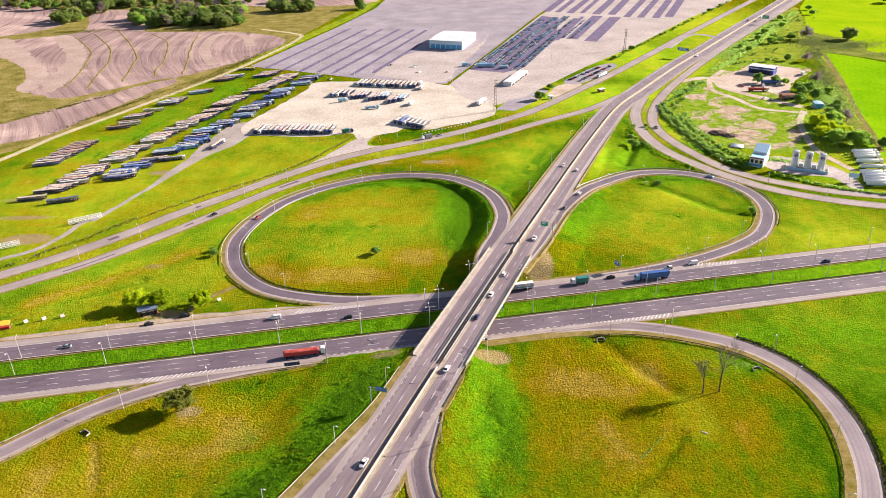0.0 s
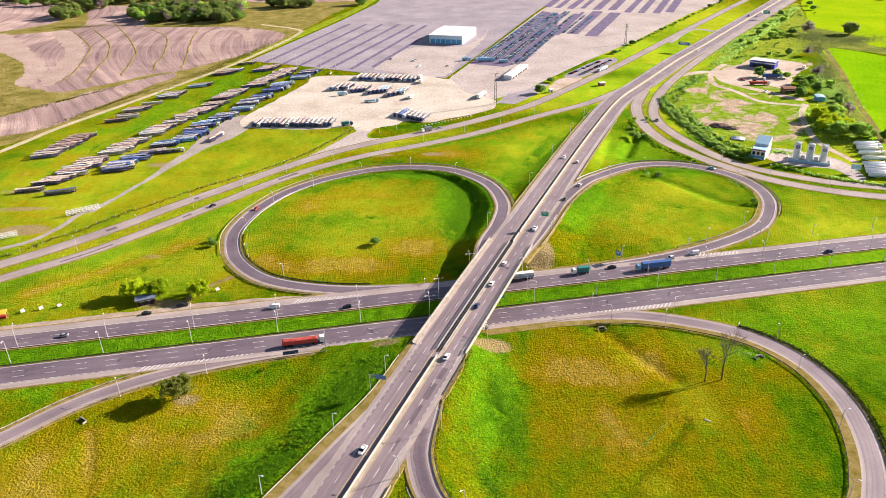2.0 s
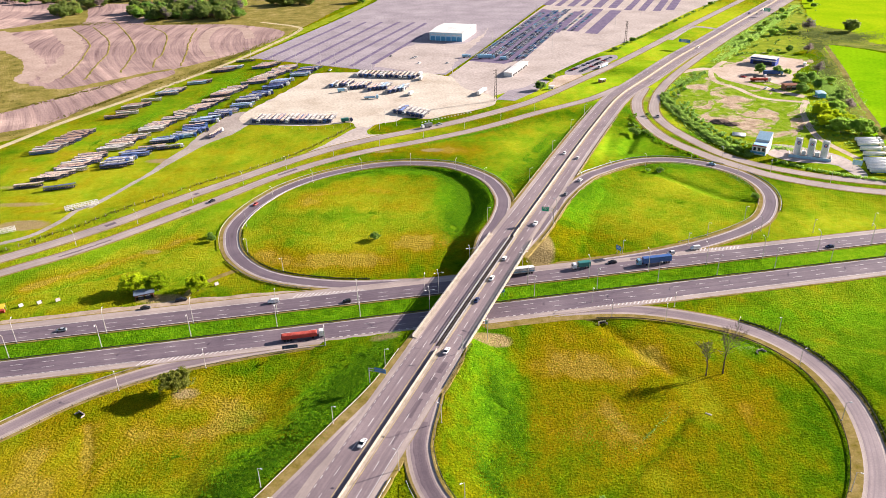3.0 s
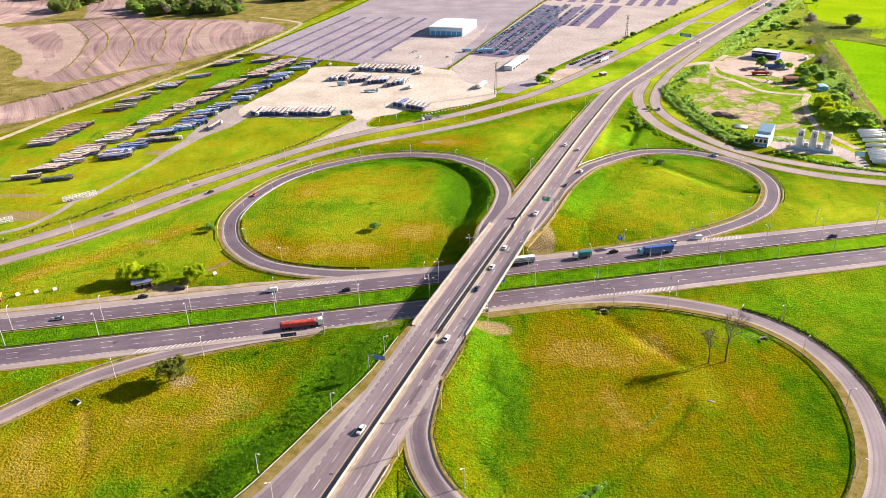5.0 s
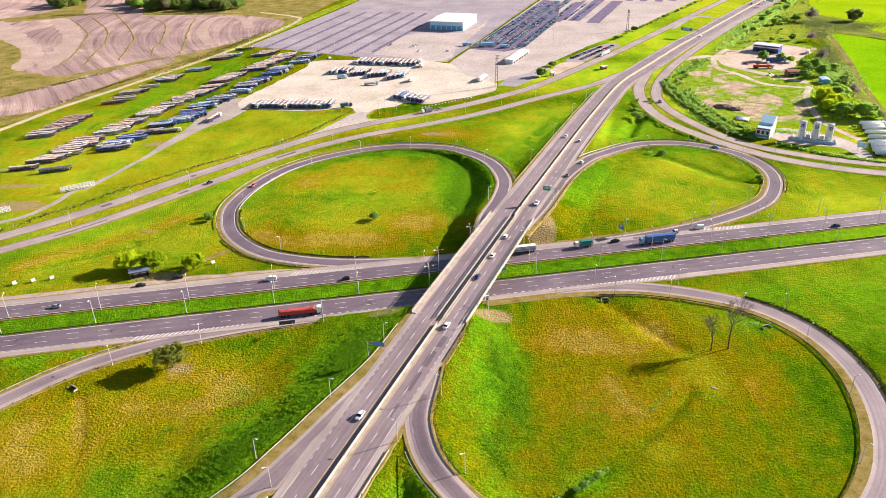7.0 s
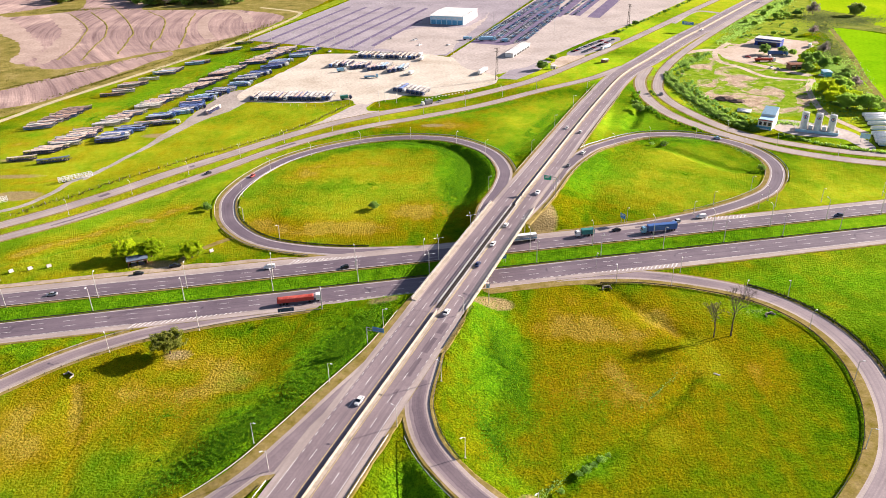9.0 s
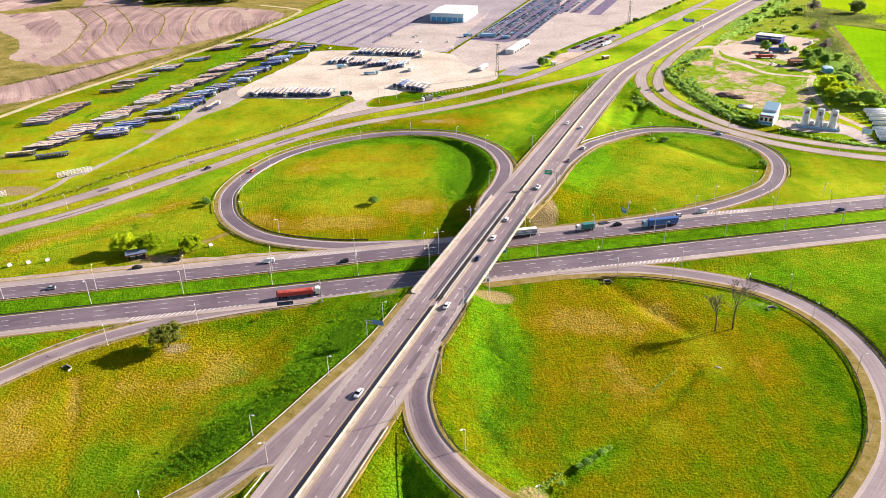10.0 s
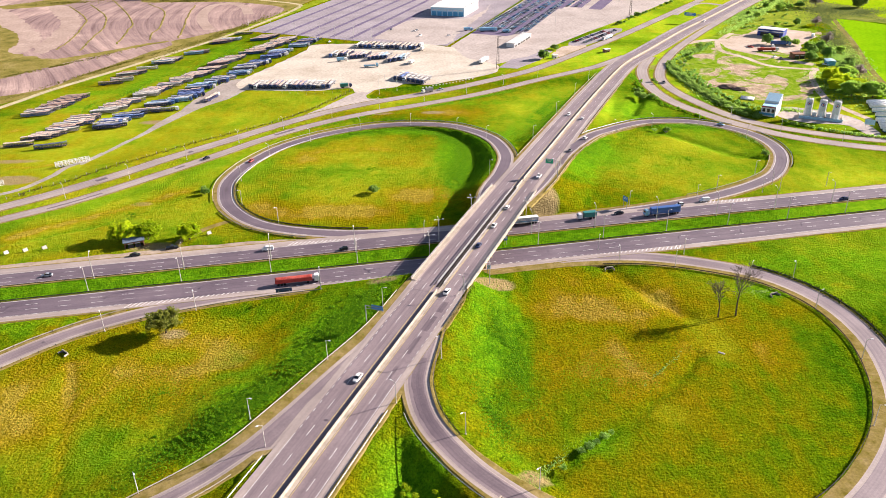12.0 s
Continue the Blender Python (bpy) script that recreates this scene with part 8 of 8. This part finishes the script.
for cx, cy, rx, ry, n in ((-350, 1085, 80, 62, 84), (-300, 1040, 36, 24, 18), (-392, 1110, 40, 80, 30), (-518, 1140, 26, 75, 30), (-560, 1240, 140, 50, 40), (-213, 1138, 34, 14, 14), (-350, 1230, 160, 40, 40), (-115, 1140, 14, 10, 3), (-700, 1280, 120, 60, 24)):
    for _ in range(n):
        a, r = mix.uniform(0, 6.28), mix.random() ** 0.5
        tree(mix.choice(("wood_a", "wood_b", "green_b", "dark_b", "wood_a", "wood_b", "bare", "green_a")), cx + rx * r * math.cos(a), cy + ry * r * math.sin(a), mix.uniform(0.9, 1.7), mix.uniform(0, 360), "tree in the wood beyond the ploughed fields", "trees of the far wood")


def tufts(name, spots, count, high, material, label, seed):
    """Tall grass and weeds: many upright blades in clumps (x, y, reach x, reach y)."""
    rnd = random.Random(seed)
    pts = []
    areas = [s[2] * s[3] for s in spots]
    for x, y, a, b, t in rnd.choices(spots, areas, k=count):
        r, w = min(1.5, abs(rnd.gauss(0, 0.62))), rnd.uniform(0, math.tau)
        u, v = a * r * math.cos(w), b * r * math.sin(w)
        px, py = x + u * math.cos(t) - v * math.sin(t), y + u * math.sin(t) + v * math.cos(t)
        if noise.noise((px * 0.12, py * 0.12, seed)) > -0.35:
            pts.append((px, py))
    px, py = np.array([p[0] for p in pts]), np.array([p[1] for p in pts])
    onto = covered(px, py, earth(px, py) + 0.3, None, -1.4)
    pts = [p for p, bad in zip(pts, onto) if not bad]
    zs = earth(np.array([p[0] for p in pts]), np.array([p[1] for p in pts]))
    verts, faces = [], []
    for (x, y), z in zip(pts, zs):
        t, h, w = rnd.uniform(0, 3.14), high * rnd.uniform(0.5, 1.4), high * rnd.uniform(0.4, 0.9)
        c, s = math.cos(t) * w, math.sin(t) * w
        lx, ly = rnd.gauss(0, 0.3) * h, rnd.gauss(0, 0.3) * h
        k = len(verts)
        verts += [(x - c, y - s, z - 0.05), (x + c, y + s, z - 0.05), (x + c * 0.5 + lx, y + s * 0.5 + ly, z + h), (x - c * 0.6 + lx, y - s * 0.6 + ly, z + h * 0.75)]
        faces.append((k, k + 1, k + 2, k + 3))
    return tagged(new(name, sheet_mesh(name, verts, faces, material)), label, "grass", kind="stuff")


tufts("tall_grass", [(-38, 218, 10, 34, -0.45), (-66, 172, 9, 34, -0.75), (14, 402, 9, 38, 0.1), (10, 380, 10, 30, 0), (84, 398, 12, 26, -0.5), (72, 470, 9, 60, -0.38), (40, 440, 8, 30, -0.3), (125, 478, 8, 25, 0.2)], 56000, 0.21, LEAF_GRASS, "lush tall green grass on the banks", 3)
tufts("bank_weeds", [(16, 410, 9, 32, 0.15), (8, 436, 10, 14, 0.6), (-14, 453, 22, 4, -0.05), (-52, 448, 16, 3, 0.35), (8, 372, 9, 26, -0.1), (-34, 222, 9, 26, -0.45), (-62, 176, 8, 26, -0.75), (80, 405, 9, 22, -0.5), (150, 448, 22, 5, -0.25), (80, 486, 6, 40, -0.38), (20, 520, 40, 3, 0.55), (-60, 478, 40, 3, 0.65), (178, 500, 4, 30, 0.2), (150, 560, 4, 30, 0.2)], 70000, 0.36, LEAF_GRASS, "rank green weeds on the shaded banks", 8)
tufts("weed_clumps", [(-40, 212, 8, 32, -0.42), (-62, 176, 7, 26, -0.75), (20, 216, 6, 34, 0.12), (13, 178, 5, 20, 0.2), (14, 408, 8, 34, 0.15), (2, 444, 16, 5, -0.3), (82, 402, 8, 22, -0.5), (64, 480, 6, 50, -0.4)], 34000, 0.32, LEAF_GRASS, "knee-high clumps of rank green weeds on the banks", 12)
tufts("ditch_weeds", [(28, 155, 14, 1.6, 0.8), (70, 198, 14, 0.7, 0.8), (14, 141, 5, 3, 0), (121, 247, 6, 4, 0.3), (66, 268, 3, 2, 0), (155, 452, 22, 4, -0.2), (182, 425, 4, 18, 0.3)], 2600, 0.35, LEAF_DARK, "dark weeds along shallow ditches", 4)
tufts("pasture_tufts", [(-235, 560, 8, 80, -0.2), (-250, 520, 10, 40, 0), (-190, 700, 20, 50, 0), (-205, 640, 9, 60, -0.3)], 5000, 0.4, LEAF_GRASS, "clumps of rank green grass between the trailers", 5)
tufts("field_tufts", [(50, 195, 120, 90, 0), (-90, 190, 90, 70, 0), (-40, 385, 80, 80, 0), (135, 390, 60, 70, 0), (220, 230, 90, 80, 0), (-150, 330, 80, 50, 0)], 40000, 0.2, LEAF_GRASS, "short uneven tufts over the grass fields", 6)
tufts("undergrowth", [(186, 560, 6, 50, 0), (192, 500, 7, 26, 0.3), (215, 655, 30, 8, 0.75), (330, 830, 70, 16, 0.98), (400, 930, 70, 14, 0.98), (290, 530, 16, 40, -0.2), (330, 620, 16, 60, -0.3), (225, 480, 20, 6, -0.6)], 26000, 0.75, LEAF_DARK, "rank green undergrowth beside the frontage road", 9)
tufts("crop_scrub", [(455, 830, 40, 22, 0.3), (520, 775, 70, 12, -0.15), (420, 850, 26, 40, -0.4), (395, 790, 12, 30, -0.4), (360, 690, 10, 60, -0.4), (330, 600, 8, 50, -0.4)], 16000, 0.7, LEAF_SHADE, "grey-green scrub between the crop fields", 10)
tufts("scrub_tufts", [(-420, 590, 40, 60, 0), (-330, 650, 5, 70, -0.6), (-282, 640, 4, 90, -0.4), (-480, 1010, 50, 14, 0.1), (-330, 1000, 60, 8, -0.1), (-215, 800, 8, 120, -0.3)], 9000, 0.8, LEAF_SCRUB, "olive scrub tufts along the fields", 7)


def hedge(pts, wide_, high, count, material, label, seed, each=2, name="hedge"):
    """A continuous uneven hedge of small leaf clumps along a line."""
    rnd = random.Random(seed)
    clumps = []
    for x, y in along(pts, 2.2):
        for _ in range(each):
            cx, cy = x + rnd.gauss(0, wide_ * 0.45), y + rnd.gauss(0, wide_ * 0.45)
            clumps.append((cx, cy, rnd.uniform(0.2, 0.6) * high, rnd.uniform(0.6, 1.3) * high * 0.6, 0.9))
    lifts = earth(np.array([c[0] for c in clumps]), np.array([c[1] for c in clumps]))
    clumps = [(cx, cy, cz + float(up), r, flat) for (cx, cy, cz, r, flat), up in zip(clumps, lifts)]
    tagged(new(name, leaf_cloud(name, clumps, count, 0.34, material, rnd)), label, "hedge" if name == "hedge" else "weeds", kind="stuff")


hedge([(185, 612), (182, 595), (181, 578), (181, 553), (184, 532), (187.5, 512), (190, 487), (194.5, 473), (201, 462)], 1.6, 1.9, 14000, LEAF_DARK, "dense dark green hedge along the frontage road", 41)
hedge([(-33, 236), (-40, 216), (-50, 198), (-62, 180), (-78, 162)], 9.0, 0.5, 13000, LEAF_GRASS, "tall ragged green weeds on the shaded bank", 51, 5, "bank_thicket")
hedge(FENCE_LINE, 2.0, 0.5, 8000, LEAF_SCRUB, "uneven olive weeds along the wire fence", 41)
hedge([(150, 562), (145, 547), (145.5, 529), (148, 510), (151.5, 495), (160.5, 477.5), (169, 464)], 3.0, 1.1, 14000, LEAF_GRASS, "rank dark green weeds below the frontage road", 43)
hedge([(141, 534), (146, 524), (149, 512)], 2.2, 2.0, 5000, LEAF_DARK, "dense dark thicket in a hollow below the frontage road", 44)
hedge([(188.5, 615), (186, 593), (185, 567), (186, 546), (188.5, 525), (190.5, 506), (194, 489), (199, 475), (204, 466)], 4.0, 2.6, 26000, LEAF_DARK, "broad belt of green bushes beside the frontage road", 44)
hedge([(199, 480), (206, 490), (200, 505), (196, 530), (194, 560), (196, 590)], 5.0, 1.8, 12000, LEAF_OLIVE, "low bright green scrub behind the hedge", 46)
hedge([(187, 614), (203.5, 636), (226, 659), (246, 690)], 2.0, 1.4, 7000, LEAF_OLIVE, "green scrub hedge on the roadside bank", 42)
hedge([(268, 728), (290, 752), (322, 800), (372, 872), (430, 960), (480, 1035)], 6.0, 3.0, 15000, LEAF_OLIVE, "green scrub hedge beside the frontage road", 43)
hedge([(215, 455), (228, 440), (250, 424), (275, 412)], 1.0, 1.6, 5000, LEAF_OLIVE, "low green hedge beside the filling plant", 45)

# ---- small things ----
for x, y, t in ((124, 243.5, 20), (66.5, 267, 10), (-131, 213.5, -35), (12, 139.5, 50), (136.5, 441.5, 95)):
    ob = tagged(new("culvert"), "small concrete culvert head with a dark opening in the bank", "culvert", "culverts")
    z = ground_z(x, y)
    part("head_wall", box_mesh("head_wall", 3.4, 0.3, 1.2, CONCRETE, 0.04), ob, at=pose(0, 0, 0.35))
    for sx in (-2.2, 2.2):
        part("wing_wall", box_mesh("wing_wall", 0.25, 1.6, 0.9, CONCRETE, 0.04), ob, at=pose(sx * 0.8, -0.8, 0.1, 0, 0, 12 * (1 if sx > 0 else -1)))
    part("opening", box_mesh("opening", 2.2, 0.3, 0.8, CHASSIS), ob, "dark culvert mouth", at=pose(0, -0.12, 0.2))
    ob.matrix_basis = pose(x, y, max(z, -0.4), 0, 0, t)
tagged(new("concrete_slab", box_mesh("concrete_slab", 2.2, 0.7, 0.3, CONCRETE, 0.08)), "pale concrete slab lying in the grass", "slab").matrix_basis = pose(91.7, 206.2, ground_z(91.7, 206.2) + 0.1, 0, 0, -35)
for x, y in ((-45.5, 537), (-42, 550), (-33, 545)):
    ob = tagged(new("flag_pole"), "slim white flag pole on the entrance lawn", "flag pole", "flag poles at the entrance")
    part("pole", tube_part("pole", [((0, 0, 0), (0, 0, 12), 0.12, 0.06)], WHITE), ob)
    part("base", tube_part("base", [((0, 0, 0), (0, 0, 0.5), 0.35, 0.3)], CONCRETE), ob)
    ob.matrix_basis = pose(x, y, 0.08)
for x, y in ((-196, 786), (-172, 778), (-146, 768), (-120, 760), (-103, 745), (-84, 738), (-66, 728), (12, 690), (60, 850), (95, 940), (130, 1030), (215, 930), (260, 990), (120, 800)):
    ob = tagged(new("lot_light"), "tall slim floodlight pole at the storage lot", "light pole", "light poles at the lots")
    part("pole", tube_part("pole", [((0, 0, 0), (0, 0, 12), 0.16, 0.1)], POLE_PAINT), ob)
    part("floodlight", box_mesh("floodlight", 1.2, 0.5, 0.4, STEEL, 0.05), ob, at=pose(0, 0, 12))
    ob.matrix_basis = pose(x, y, 0.05, 0, 0, 40)
stone = random.Random(21)
for k in range(16):
    bm = bmesh.new()
    bmesh.ops.create_icosphere(bm, subdivisions=1, radius=0.7)
    for v in bm.verts:
        v.co *= stone.uniform(0.75, 1.15)
        v.co.z *= 0.7
    f = k / 15
    ob = tagged(new("boulder", done("boulder", bm, WALL_WHITE)), "whitewashed boulder at the edge of the lawn", "stone", "boulders along the lawn")
    ob.matrix_basis = pose(-14 + 38 * f, 552 + 24 * f, 0.3)
for x, y, s in ((208, 537, 1.0), (215, 531, 0.8)):
    bm = bmesh.new()
    bmesh.ops.create_icosphere(bm, subdivisions=3, radius=1)
    for v in bm.verts:
        v.co = Vector((v.co.x * 7, v.co.y * 5, max(-0.2, v.co.z * 2.2))) * (1 + 0.25 * noise.noise(v.co * 2.3))
    tagged(new("soil_mound", done("soil_mound", bm, speckled("mound_soil", [(0.3, (0.10, 0.07, 0.055)), (0.7, (0.2, 0.14, 0.11))], 0.5, 2, 0.95, 0.6, 0.2))), "dark heap of dumped soil and rubble", "heap").matrix_basis = pose(x, y, 0) @ Matrix.Scale(s, 4)
pile = tagged(new("pipe_stack"), "stack of white pipes lying in the yard", "pipes")
for k in range(7):
    part("pipe", tube_mesh("pipe", 0.5, 9, WHITE, 0.0, 10), pile, at=pose(0, k * 1.05 - 3, 0.5, 0, 0, stone.uniform(-4, 4)))
pile.matrix_basis = pose(211.5, 507, 0, 0, 0, -25)
board = tagged(new("billboard"), "roadside billboard on posts beside the filling plant", "billboard")
part("panel", box_mesh("panel", 5.5, 0.25, 3.2, ROOF_BLUE, 0.04), board, at=pose(0, 0, 4.2))
for sx in (-2, 2):
    part("post", tube_part("post", [((sx, 0, 0), (sx, 0, 3.4), 0.12, 0.12)], STEEL), board)
board.matrix_basis = pose(259.5, 437, 0, 0, 0, -30)
